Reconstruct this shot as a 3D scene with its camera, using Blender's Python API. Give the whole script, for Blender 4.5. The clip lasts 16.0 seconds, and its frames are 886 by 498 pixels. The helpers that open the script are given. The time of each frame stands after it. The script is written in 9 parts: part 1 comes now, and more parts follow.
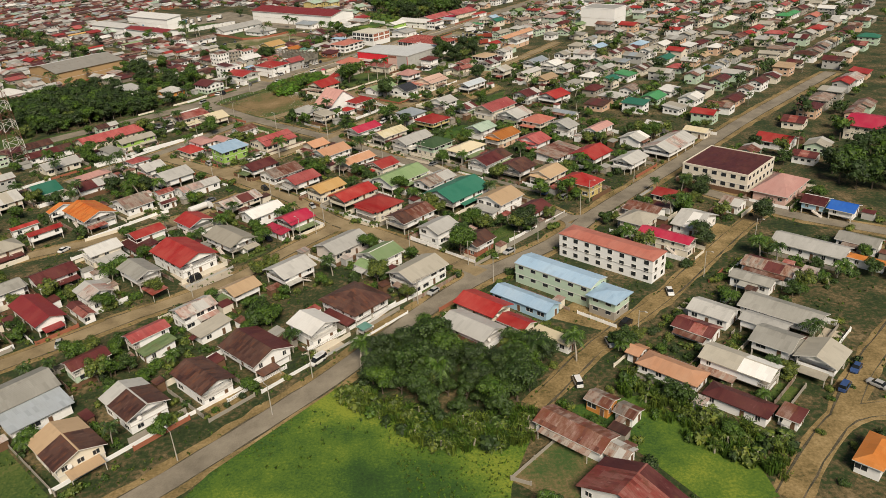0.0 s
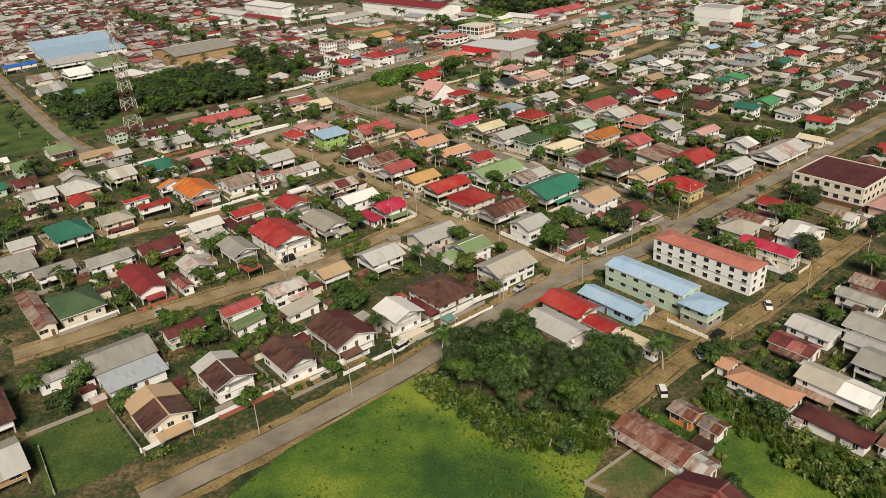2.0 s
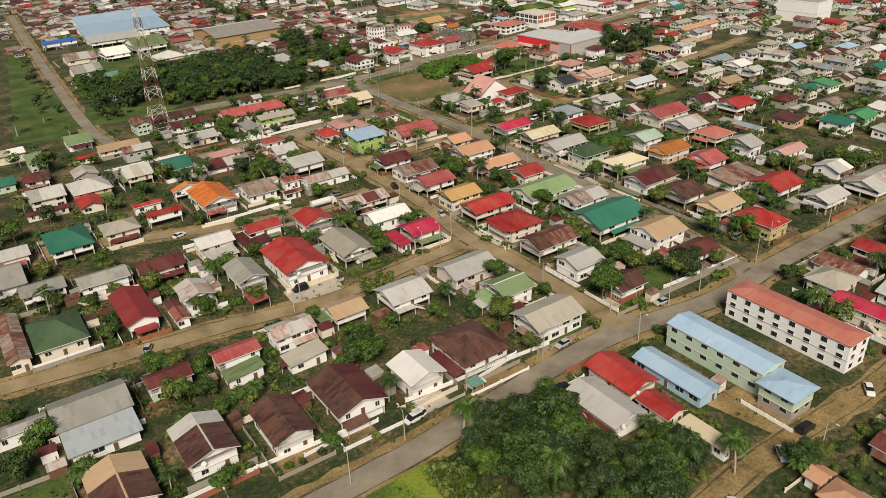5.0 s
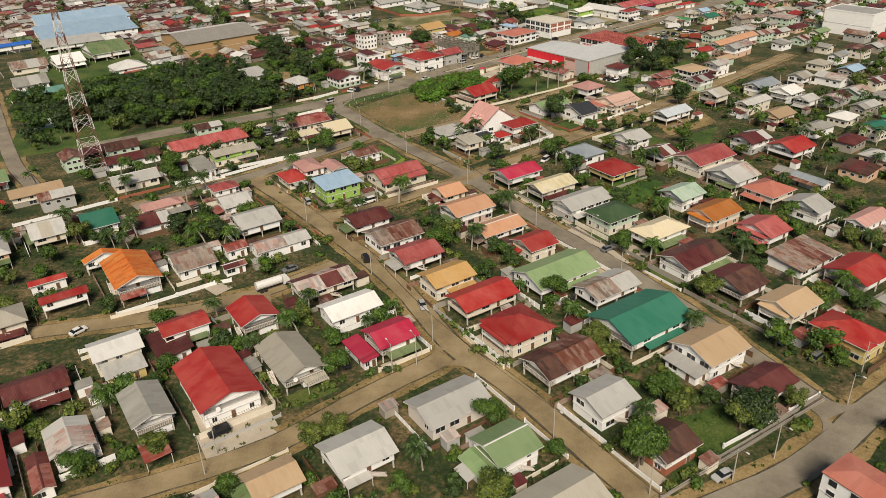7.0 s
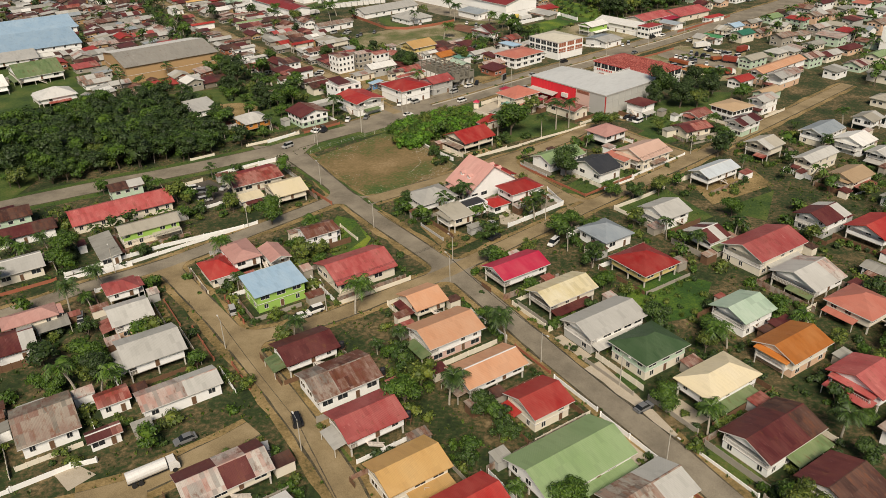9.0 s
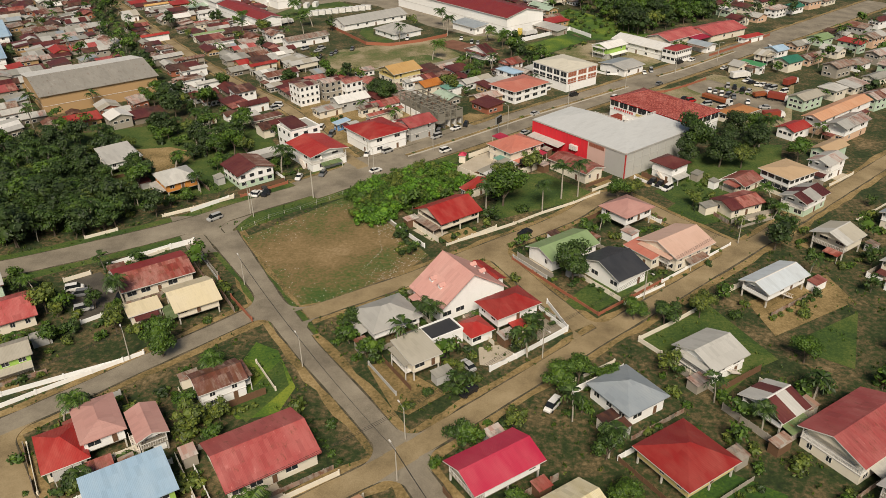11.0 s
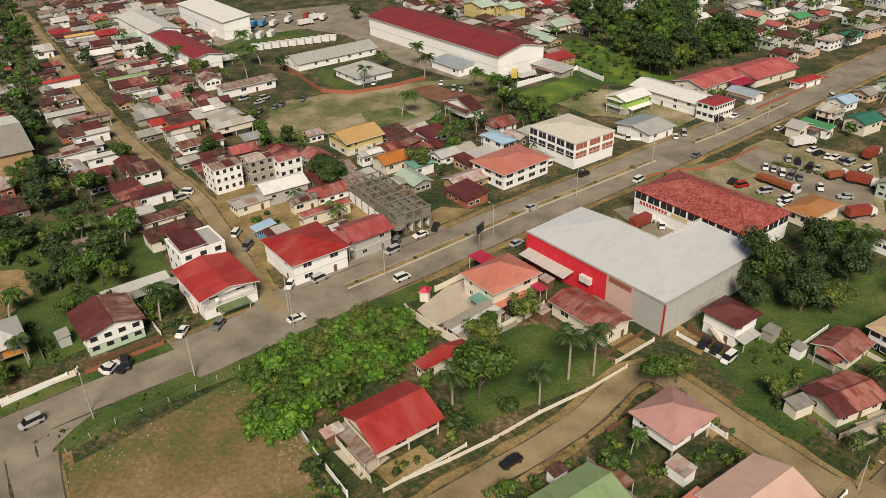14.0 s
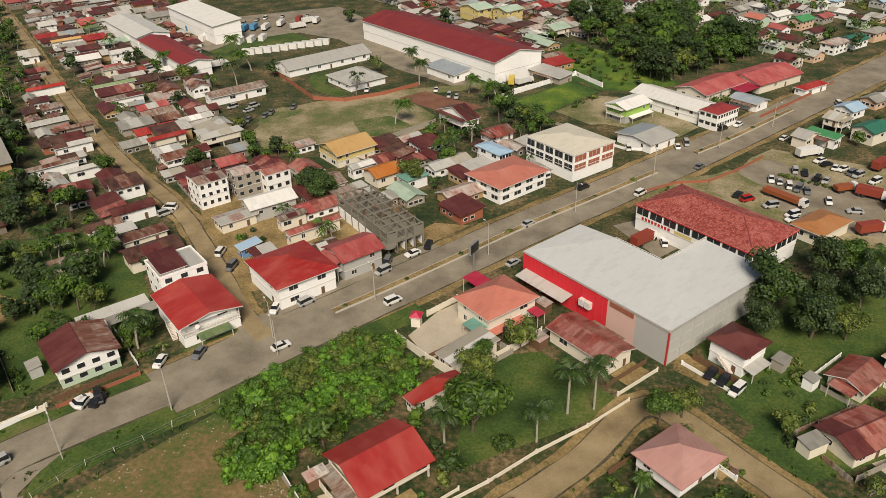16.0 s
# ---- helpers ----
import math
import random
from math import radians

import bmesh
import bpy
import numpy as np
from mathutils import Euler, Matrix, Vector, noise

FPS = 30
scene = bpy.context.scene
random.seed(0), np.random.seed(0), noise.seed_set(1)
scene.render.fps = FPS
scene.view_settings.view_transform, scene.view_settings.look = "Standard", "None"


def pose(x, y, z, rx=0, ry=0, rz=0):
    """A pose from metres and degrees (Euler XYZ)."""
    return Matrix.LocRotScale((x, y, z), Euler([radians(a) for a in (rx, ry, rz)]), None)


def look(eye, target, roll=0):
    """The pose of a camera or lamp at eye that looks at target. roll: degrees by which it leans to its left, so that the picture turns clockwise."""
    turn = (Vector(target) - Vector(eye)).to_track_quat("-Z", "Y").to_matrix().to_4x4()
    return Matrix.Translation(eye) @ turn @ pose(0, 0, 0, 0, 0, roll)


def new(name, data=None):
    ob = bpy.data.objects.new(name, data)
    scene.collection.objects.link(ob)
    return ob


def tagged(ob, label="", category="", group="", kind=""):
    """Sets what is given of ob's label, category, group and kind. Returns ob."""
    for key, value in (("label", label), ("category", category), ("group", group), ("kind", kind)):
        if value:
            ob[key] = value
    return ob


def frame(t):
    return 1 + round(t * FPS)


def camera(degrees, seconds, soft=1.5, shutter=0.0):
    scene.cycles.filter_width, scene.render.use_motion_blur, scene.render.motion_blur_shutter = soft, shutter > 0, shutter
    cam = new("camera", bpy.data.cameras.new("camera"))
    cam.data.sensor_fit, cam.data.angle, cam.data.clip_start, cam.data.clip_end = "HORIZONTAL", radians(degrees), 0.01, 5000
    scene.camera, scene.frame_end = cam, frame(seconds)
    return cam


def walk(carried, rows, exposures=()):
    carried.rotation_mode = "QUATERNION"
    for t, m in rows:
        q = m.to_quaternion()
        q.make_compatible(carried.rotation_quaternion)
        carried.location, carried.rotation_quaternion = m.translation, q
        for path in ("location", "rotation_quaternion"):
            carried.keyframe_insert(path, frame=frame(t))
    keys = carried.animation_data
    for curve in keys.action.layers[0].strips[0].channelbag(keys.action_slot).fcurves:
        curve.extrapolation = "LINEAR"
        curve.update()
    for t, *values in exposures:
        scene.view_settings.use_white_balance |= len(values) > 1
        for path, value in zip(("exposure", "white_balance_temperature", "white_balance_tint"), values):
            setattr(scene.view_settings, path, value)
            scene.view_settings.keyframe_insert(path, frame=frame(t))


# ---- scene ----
cam = camera(60.4, 16.0, soft=0.5)
PATH = [
    (0, (-1.531, 30.266, 103.327), (-1.38, 32.059, 102.455), -3.6),
    (0.5, (-0.966, 29.886, 103.265), (-0.923, 31.686, 102.393), -3.5),
    (1, (-0.683, 29.956, 103.022), (-0.701, 31.757, 102.151), -3.4),
    (1.5, (-0.492, 30.218, 102.706), (-0.554, 32.019, 101.837), -3.4),
    (2, (-0.285, 30.676, 102.508), (-0.379, 32.475, 101.639), -3.3),
    (2.5, (0.002, 31.408, 102.253), (-0.118, 33.206, 101.384), -3.3),
    (3, (0.47, 33.438, 102.013), (0.315, 35.232, 101.143), -3.2),
    (3.2, (0.651, 35.505, 102.094), (0.479, 37.294, 101.217), -3.2),
    (5.3, (2.97, 72.881, 102.364), (2.735, 74.642, 101.447), -2.4),
    (5.5, (2.886, 77.974, 102.292), (2.65, 79.733, 101.371), -2.2),
    (6, (2.28, 93.511, 101.711), (2.04, 95.266, 100.782), -2.2),
    (6.5, (2.016, 111.419, 101.339), (1.774, 113.17, 100.404), -2.0),
    (7, (1.96, 129.682, 100.902), (1.713, 131.432, 99.965), -1.9),
    (7.5, (1.756, 147.489, 99.877), (1.506, 149.237, 98.937), -1.8),
    (8, (0.905, 164.84, 98.823), (0.653, 166.586, 97.879), -1.8),
    (8.5, (0.408, 182.41, 98.299), (0.156, 184.151, 97.348), -1.7),
    (9, (0.161, 201.701, 98.739), (-0.093, 203.441, 97.786), -1.7),
    (9.2, (0.061, 209.38, 98.884), (-0.195, 211.123, 97.938), -1.8),
    (11.3, (0.895, 284.204, 97.73), (0.624, 285.923, 96.745), -1.0),
    (11.5, (0.807, 291.127, 97.587), (0.536, 292.846, 96.601), -1.0),
    (12, (0.432, 307.361, 96.557), (0.16, 309.079, 95.57), -1.0),
    (12.5, (-0.306, 322.994, 95.497), (-0.579, 324.709, 94.506), -1.1),
    (13, (-0.115, 338.705, 95.242), (-0.389, 340.422, 94.253), -1.2),
    (13.5, (-0.147, 352.328, 95.279), (-0.426, 354.043, 94.289), -1.4),
    (14, (-0.553, 361.766, 95.572), (-0.834, 363.481, 94.583), -1.5),
    (14.5, (-0.583, 365.451, 95.744), (-0.863, 367.165, 94.752), -1.5),
    (15, (-0.514, 367.663, 95.736), (-0.793, 369.377, 94.744), -1.5),
    (15.5, (-0.515, 369.744, 95.85), (-0.794, 371.458, 94.857), -1.5),
    (16, (-0.611, 371.834, 96.024), (-0.889, 373.547, 95.03), -1.6),
]
walk(cam, [(t, look(eye, target, roll)) for t, eye, target, roll in PATH], exposures=[(0, -0.24, 6900, 13), (16, -0.24, 6900, 13)])


# ---------------------------------------------------------------- light
world = bpy.data.worlds.new("sky")
scene.world = world
world.use_nodes = True
wn = world.node_tree
sky = wn.nodes.new("ShaderNodeTexSky")
sky.sky_type = 'NISHITA'
sky.sun_disc = False
SUN_EL, SUN_AZ = radians(45), radians(172)          # azimuth from +y, clockwise
sky.sun_elevation = SUN_EL
sky.sun_rotation = SUN_AZ
sky.air_density = 1.2
sky.dust_density = 1.5
wn.links.new(sky.outputs[0], wn.nodes["Background"].inputs[0])
wn.nodes["Background"].inputs[1].default_value = 0.055
sun_dir = Vector((math.sin(SUN_AZ) * math.cos(SUN_EL), math.cos(SUN_AZ) * math.cos(SUN_EL), math.sin(SUN_EL)))
sl = bpy.data.lights.new("sun", 'SUN')
sl.energy = 5.0
sl.angle = radians(22)
sl.color = (1.0, 0.93, 0.80)
sun = new("sun", sl)
sun.matrix_world = look(sun_dir * 900, (0, 0, 0))


# ---------------------------------------------------------------- materials
MATS = {}


def ramp(nt, fac, stops):
    r = nt.nodes.new("ShaderNodeValToRGB")
    el = r.color_ramp.elements
    while len(el) < len(stops):
        el.new(0.5)
    for e, (p, c) in zip(el, stops):
        e.position = p
        e.color = (*c, 1) if len(c) == 3 else c
    nt.links.new(fac, r.inputs[0])
    return r.outputs[0]


def noise_tex(nt, vec, scale, detail=4, rough=0.6):
    n = nt.nodes.new("ShaderNodeTexNoise")
    n.inputs["Scale"].default_value = scale
    n.inputs["Detail"].default_value = detail
    n.inputs["Roughness"].default_value = rough
    nt.links.new(vec, n.inputs["Vector"])
    return n.outputs["Fac"]


def mixc(nt, fac, a, b, mode='MIX'):
    m = nt.nodes.new("ShaderNodeMix")
    m.data_type = 'RGBA'
    m.blend_type = mode
    for val, sock in ((fac, m.inputs[0]), (a, m.inputs[6]), (b, m.inputs[7])):
        if isinstance(val, (int, float)):
            sock.default_value = val
        elif isinstance(val, tuple):
            sock.default_value = (*val[:3], 1)
        else:
            nt.links.new(val, sock)
    return m.outputs[2]


def vmap(nt, vec, scale):
    m = nt.nodes.new("ShaderNodeMapping")
    m.inputs["Scale"].default_value = scale
    nt.links.new(vec, m.inputs["Vector"])
    return m.outputs[0]


def base_mat(name, rough=0.8, metal=0.0):
    mat = bpy.data.materials.new(name)
    mat.use_nodes = True
    nt = mat.node_tree
    p = nt.nodes["Principled BSDF"]
    p.inputs["Roughness"].default_value = rough
    p.inputs["Metallic"].default_value = metal
    tc = nt.nodes.new("ShaderNodeTexCoord")
    return mat, nt, p, tc


def offset_by_object(nt, vec):
    oi = nt.nodes.new("ShaderNodeObjectInfo")
    mul = nt.nodes.new("ShaderNodeMath")
    mul.operation = 'MULTIPLY'
    mul.inputs[1].default_value = 173.0
    nt.links.new(oi.outputs["Random"], mul.inputs[0])
    add = nt.nodes.new("ShaderNodeVectorMath")
    nt.links.new(vec, add.inputs[0])
    nt.links.new(mul.outputs[0], add.inputs[1])
    return add.outputs[0], oi.outputs["Random"]


def bump(nt, p, height, strength, dist=0.05):
    b = nt.nodes.new("ShaderNodeBump")
    b.inputs["Strength"].default_value = strength
    b.inputs["Distance"].default_value = dist
    nt.links.new(height, b.inputs["Height"])
    nt.links.new(b.outputs[0], p.inputs["Normal"])


def roof_mat(key, base, worn, patch=0.25, rust=0.15, gloss=0.5):
    """Sheet-metal roof: ribs and laps down the slope, sheets of uneven age, fading, and rust that starts at the laps."""
    mat, nt, p, tc = base_mat("roof_" + key, gloss)
    vec, rnd = offset_by_object(nt, tc.outputs["Object"])
    dark = tuple(v * 0.45 for v in base)
    sheets = nt.nodes.new("ShaderNodeTexBrick")
    sheets.offset = 0.0
    for sock, val in (("Scale", 1.0), ("Mortar Size", 0.018), ("Brick Width", 0.82), ("Row Height", 2.45), ("Mortar Smooth", 0.3)):
        sheets.inputs[sock].default_value = val
    sheets.inputs["Color1"].default_value = (0, 0, 0, 1)
    sheets.inputs["Color2"].default_value = (1, 1, 1, 1)
    sheets.inputs["Mortar"].default_value = (0.4, 0.4, 0.4, 1)
    nt.links.new(vec, sheets.inputs["Vector"])
    big = noise_tex(nt, vmap(nt, vec, (0.22, 0.12, 0.2)), 1.0, 5, 0.6)
    fine = noise_tex(nt, vmap(nt, vec, (4.0, 0.5, 1.0)), 1.0, 4, 0.65)
    c = mixc(nt, ramp(nt, big, ((0.40, (0, 0, 0)), (0.70, (min(.75, .25 + patch + rust),) * 3))), base, worn)
    c = mixc(nt, ramp(nt, sheets.outputs["Color"], ((0.60, (0, 0, 0)), (0.95, (min(.9, patch * .8),) * 3))), c, worn)
    c = mixc(nt, ramp(nt, sheets.outputs["Color"], ((0.05, (min(.85, patch * .7 + rust),) * 3), (0.30, (0, 0, 0)))), c, dark)
    c = mixc(nt, ramp(nt, sheets.outputs["Fac"], ((0.0, (0, 0, 0)), (1.0, (0.12 + rust,) * 3))), c, dark)
    c = mixc(nt, ramp(nt, fine, ((0.50, (0, 0, 0)), (0.85, (0.22 + rust,) * 3))), c, dark)
    if rust > .05:
        stain = noise_tex(nt, vmap(nt, vec, (0.9, 0.30, 0.5)), 1.2, 7, 0.72)
        c = mixc(nt, ramp(nt, stain, ((0.60 - rust * 0.35, (0, 0, 0)), (0.72 - rust * 0.3, (0.8,) * 3))), c, (0.15, 0.055, 0.026))
        c = mixc(nt, ramp(nt, stain, ((0.30, (0.7,) * 3), (0.40, (0, 0, 0)))), c, tuple(min(.6, v * 1.25 + .03) for v in worn))
    hs = nt.nodes.new("ShaderNodeHueSaturation")
    vr = nt.nodes.new("ShaderNodeMapRange")
    vr.inputs["To Min"].default_value, vr.inputs["To Max"].default_value = 0.80, 1.18
    nt.links.new(rnd, vr.inputs["Value"])
    nt.links.new(vr.outputs[0], hs.inputs["Value"])
    nt.links.new(c, hs.inputs["Color"])
    nt.links.new(hs.outputs[0], p.inputs["Base Color"])
    rg = ramp(nt, big, ((0.3, (max(.25, gloss - .12),) * 3), (0.7, (min(1, gloss + .2),) * 3)))
    nt.links.new(rg, p.inputs["Roughness"])
    wv = nt.nodes.new("ShaderNodeTexWave")
    wv.inputs["Scale"].default_value = 1.3
    nt.links.new(vec, wv.inputs["Vector"])
    bump(nt, p, wv.outputs["Fac"], 0.30, 0.05)
    MATS["roof_" + key] = mat
    return mat


def tile_mat(key, dark, light):
    """Old clay tiles: every tile with its own shade, rows that step, and bleached and mossy patches."""
    mat, nt, p, tc = base_mat("roof_" + key, 0.8)
    vec, rnd = offset_by_object(nt, tc.outputs["Object"])
    tiles = nt.nodes.new("ShaderNodeTexBrick")
    tiles.offset = 0.5
    for sock, val in (("Scale", 1.0), ("Mortar Size", 0.035), ("Brick Width", 0.42), ("Row Height", 0.5), ("Mortar Smooth", 0.5)):
        tiles.inputs[sock].default_value = val
    tiles.inputs["Color1"].default_value = (0, 0, 0, 1)
    tiles.inputs["Color2"].default_value = (1, 1, 1, 1)
    tiles.inputs["Mortar"].default_value = (0.1, 0.1, 0.1, 1)
    nt.links.new(vec, tiles.inputs["Vector"])
    big = noise_tex(nt, vmap(nt, vec, (0.25, 0.25, 0.25)), 1.0, 6, 0.65)
    fine = noise_tex(nt, vec, 2.2, 4, 0.7)
    c = mixc(nt, ramp(nt, tiles.outputs["Color"], ((0.1, (0, 0, 0)), (0.95, (1, 1, 1)))), dark, light)
    c = mixc(nt, ramp(nt, big, ((0.50, (0, 0, 0)), (0.68, (0.55,) * 3))), c, tuple(min(.7, v * 1.15 + .05) for v in light))
    c = mixc(nt, ramp(nt, fine, ((0.28, (0.7,) * 3), (0.42, (0, 0, 0)))), c, tuple(v * .35 for v in dark))
    c = mixc(nt, ramp(nt, tiles.outputs["Fac"], ((0.0, (0, 0, 0)), (1.0, (0.65,) * 3))), c, tuple(v * .3 for v in dark))
    nt.links.new(c, p.inputs["Base Color"])
    bump(nt, p, tiles.outputs["Fac"], 0.5, 0.05)
    MATS["roof_" + key] = mat
    return mat


def wall_mat(key, base, dirt=(0.25, 0.2, 0.15)):
    mat, nt, p, tc = base_mat("wall_" + key, 0.85)
    vec, rnd = offset_by_object(nt, tc.outputs["Object"])
    a = noise_tex(nt, vmap(nt, vec, (0.5, 0.5, 0.18)), 1.2, 5, 0.65)
    f = noise_tex(nt, vec, 6.0, 3, 0.6)
    c = mixc(nt, ramp(nt, a, ((0.50, (0, 0, 0)), (0.8, (0.25,) * 3))), base, tuple(0.6 * b + 0.4 * d for b, d in zip(base, dirt)))
    c = mixc(nt, ramp(nt, f, ((0.5, (0, 0, 0)), (0.85, (0.14,) * 3))), c, dirt)
    nt.links.new(c, p.inputs["Base Color"])
    bump(nt, p, f, 0.15, 0.02)
    MATS["wall_" + key] = mat
    return mat


def mottled(key, stops, s1=0.3, s2=3.0, rough=0.95, bmp=0.4, obj=False, w=0.5):
    """Ground and leaf surfaces: two scales of noise through a colour ramp."""
    mat, nt, p, tc = base_mat(key, rough)
    vec = tc.outputs["Object"]
    if obj:
        vec, _ = offset_by_object(nt, vec)
    a = noise_tex(nt, vec, s1, 5, 0.62)
    b = noise_tex(nt, vec, s2, 4, 0.7)
    m = nt.nodes.new("ShaderNodeMath")
    m.operation = 'MULTIPLY_ADD'
    m.inputs[1].default_value = w
    sub = nt.nodes.new("ShaderNodeMath")
    sub.operation = 'MULTIPLY_ADD'
    sub.inputs[1].default_value = 1.0 - w
    nt.links.new(a, sub.inputs[0])
    sub.inputs[2].default_value = 0.0
    nt.links.new(b, m.inputs[0])
    nt.links.new(sub.outputs[0], m.inputs[2])
    c = ramp(nt, m.outputs[0], stops)
    nt.links.new(c, p.inputs["Base Color"])
    bump(nt, p, b, bmp, 0.1)
    MATS[key] = mat
    return mat


def plain(key, col, rough=0.6, metal=0.0, var=0.25, scale=4.0):
    mat, nt, p, tc = base_mat(key, rough, metal)
    vec, rnd = offset_by_object(nt, tc.outputs["Object"])
    f = noise_tex(nt, vec, scale, 4, 0.65)
    c = mixc(nt, ramp(nt, f, ((0.4, (0, 0, 0)), (0.8, (1, 1, 1)))), col, tuple(v * (1 - var) for v in col))
    nt.links.new(c, p.inputs["Base Color"])
    MATS[key] = mat
    return mat


for key, base, worn, patch, rust in (
        ("red", (0.33, 0.022, 0.018), (0.46, 0.12, 0.09), .15, .02), ("crim", (0.42, 0.02, 0.055), (0.5, 0.10, 0.12), .12, 0),
        ("crimdark", (0.26, 0.03, 0.03), (0.33, 0.06, 0.05), .15, 0), ("dred", (0.095, 0.020, 0.019), (0.16, 0.05, 0.04), .3, .12),
        ("pinkred", (0.37, 0.07, 0.065), (0.48, 0.17, 0.15), .25, .1), ("pink", (0.55, 0.29, 0.25), (0.62, 0.38, 0.33), .15, .03),
        ("coral", (0.50, 0.165, 0.115), (0.55, 0.24, 0.18), .2, .03), ("peach", (0.58, 0.30, 0.17), (0.62, 0.40, 0.27), .15, .03),
        ("tan", (0.46, 0.32, 0.19), (0.52, 0.38, 0.24), .15, .03), ("yel", (0.55, 0.33, 0.12), (0.6, 0.42, 0.2), .15, .04),
        ("palepink", (0.55, 0.36, 0.28), (0.60, 0.43, 0.36), .15, .03), ("paper", (0.74, 0.69, 0.56), (0.78, 0.74, 0.63), .15, .02), ("dullorg", (0.40, 0.17, 0.06), (0.46, 0.24, 0.11), .2, .05),
        ("org", (0.48, 0.16, 0.03), (0.55, 0.25, 0.08), .2, .05), ("orange", (0.60, 0.13, 0.015), (0.60, 0.26, 0.07), .45, .1),
        ("lgrey", (0.44, 0.43, 0.395), (0.52, 0.51, 0.475), .25, .01), ("grey", (0.28, 0.27, 0.235), (0.38, 0.37, 0.33), .3, .02),
        ("beige", (0.37, 0.34, 0.275), (0.44, 0.41, 0.34), .2, .02), ("white", (0.74, 0.73, 0.69), (0.62, 0.59, 0.53), .2, .04), ("storewhite", (0.50, 0.51, 0.50), (0.44, 0.45, 0.44), .15, .02),
        ("bluewhite", (0.50, 0.55, 0.58), (0.42, 0.45, 0.46), .35, .05), ("bluegrey", (0.27, 0.31, 0.34), (0.38, 0.41, 0.42), .2, .03),
        ("cream", (0.66, 0.57, 0.38), (0.62, 0.55, 0.42), .15, .04), ("beigeyel", (0.52, 0.45, 0.27), (0.6, 0.56, 0.45), .3, .05),
        ("lgreen", (0.20, 0.29, 0.13), (0.27, 0.34, 0.19), .2, .03), ("mintroof", (0.34, 0.45, 0.34), (0.45, 0.52, 0.43), .3, .05),
        ("mossgreen", (0.13, 0.20, 0.08), (0.22, 0.25, 0.13), .4, .12), ("green", (0.06, 0.28, 0.10), (0.12, 0.32, 0.16), .2, .02),
        ("teal", (0.025, 0.15, 0.095), (0.05, 0.19, 0.13), .12, .02), ("tealgrey", (0.12, 0.27, 0.22), (0.2, 0.32, 0.27), .2, .03),
        ("dgreen", (0.045, 0.085, 0.035), (0.08, 0.12, 0.06), .25, .05), ("blue", (0.33, 0.48, 0.62), (0.43, 0.55, 0.64), .2, .02),
        ("royal", (0.02, 0.12, 0.5), (0.05, 0.2, 0.55), .2, .02), ("black", (0.035, 0.037, 0.042), (0.06, 0.06, 0.065), .2, 0),
        ("brown", (0.065, 0.028, 0.021), (0.14, 0.075, 0.052), .5, .25), ("rust", (0.17, 0.052, 0.034), (0.36, 0.27, 0.22), .75, .45),
        ("rustred", (0.28, 0.055, 0.04), (0.4, 0.22, 0.18), .5, .25), ("rustgrey", (0.36, 0.33, 0.28), (0.26, 0.12, 0.075), .75, .35),
        ("rustwhite", (0.5, 0.47, 0.42), (0.36, 0.15, 0.11), .7, .2), ("tilegrey", (0.30, 0.27, 0.22), (0.16, 0.07, 0.05), .9, .2),
        ("warehouse", (0.30, 0.28, 0.24), (0.36, 0.34, 0.3), .2, .06)):
    roof_mat(key, base, worn, patch, rust)
wall_mat("ruin", (0.20, 0.185, 0.15), (0.04, 0.038, 0.03))
tile_mat("tilered", (0.24, 0.035, 0.028), (0.46, 0.13, 0.10))
for key, col in (("white", (0.86, 0.86, 0.84)), ("cream", (0.74, 0.68, 0.56)), ("yellow", (0.62, 0.5, 0.2)), ("mint", (0.47, 0.60, 0.46)),
                 ("lime", (0.30, 0.5, 0.10)), ("pink", (0.62, 0.42, 0.36)), ("peachwall", (0.66, 0.44, 0.30)), ("orange", (0.6, 0.24, 0.05)),
                 ("blue", (0.36, 0.55, 0.68)), ("bluewall", (0.10, 0.25, 0.5)), ("grey", (0.42, 0.42, 0.40)), ("tanwall", (0.42, 0.27, 0.13)),
                 ("crimwall", (0.68, 0.62, 0.56)), ("concrete", (0.33, 0.30, 0.25)), ("redwall", (0.66, 0.02, 0.035)), ("brick", (0.33, 0.11, 0.06))):
    wall_mat(key, col)
plain("trim", (0.70, 0.68, 0.64), 0.6)
plain("glass_dark", (0.03, 0.035, 0.04), 0.12, 0, 0.4)
plain("timber", (0.16, 0.085, 0.045), 0.8)
plain("post_paint", (0.6, 0.57, 0.5), 0.8)
plain("steel", (0.45, 0.45, 0.44), 0.4, 0.6)
plain("bark", (0.14, 0.11, 0.08), 0.95, 0, 0.5, 2.0)
plain("palm_bark", (0.40, 0.36, 0.29), 0.95, 0, 0.4, 2.0)
plain("rubber", (0.02, 0.02, 0.02), 0.8)
plain("kerb", (0.45, 0.42, 0.36), 0.9)
wall_mat("panel", (0.46, 0.46, 0.43))
wall_mat("old_concrete", (0.21, 0.18, 0.14), (0.06, 0.055, 0.04))
plain("red_paint", (0.5, 0.03, 0.025), 0.5)
mottled("earth", ((0.37, (0.009, 0.020, 0.003)), (0.47, (0.026, 0.046, 0.008)), (0.52, (0.072, 0.062, 0.024)), (0.575, (0.140, 0.102, 0.045)), (0.66, (0.255, 0.186, 0.098))), 0.10, 0.9, w=0.5)
mottled("dirt", ((0.36, (0.056, 0.058, 0.017)), (0.44, (0.167, 0.117, 0.043)), (0.55, (0.288, 0.202, 0.086)), (0.68, (0.405, 0.304, 0.157))), 0.12, 1.6, w=0.45)
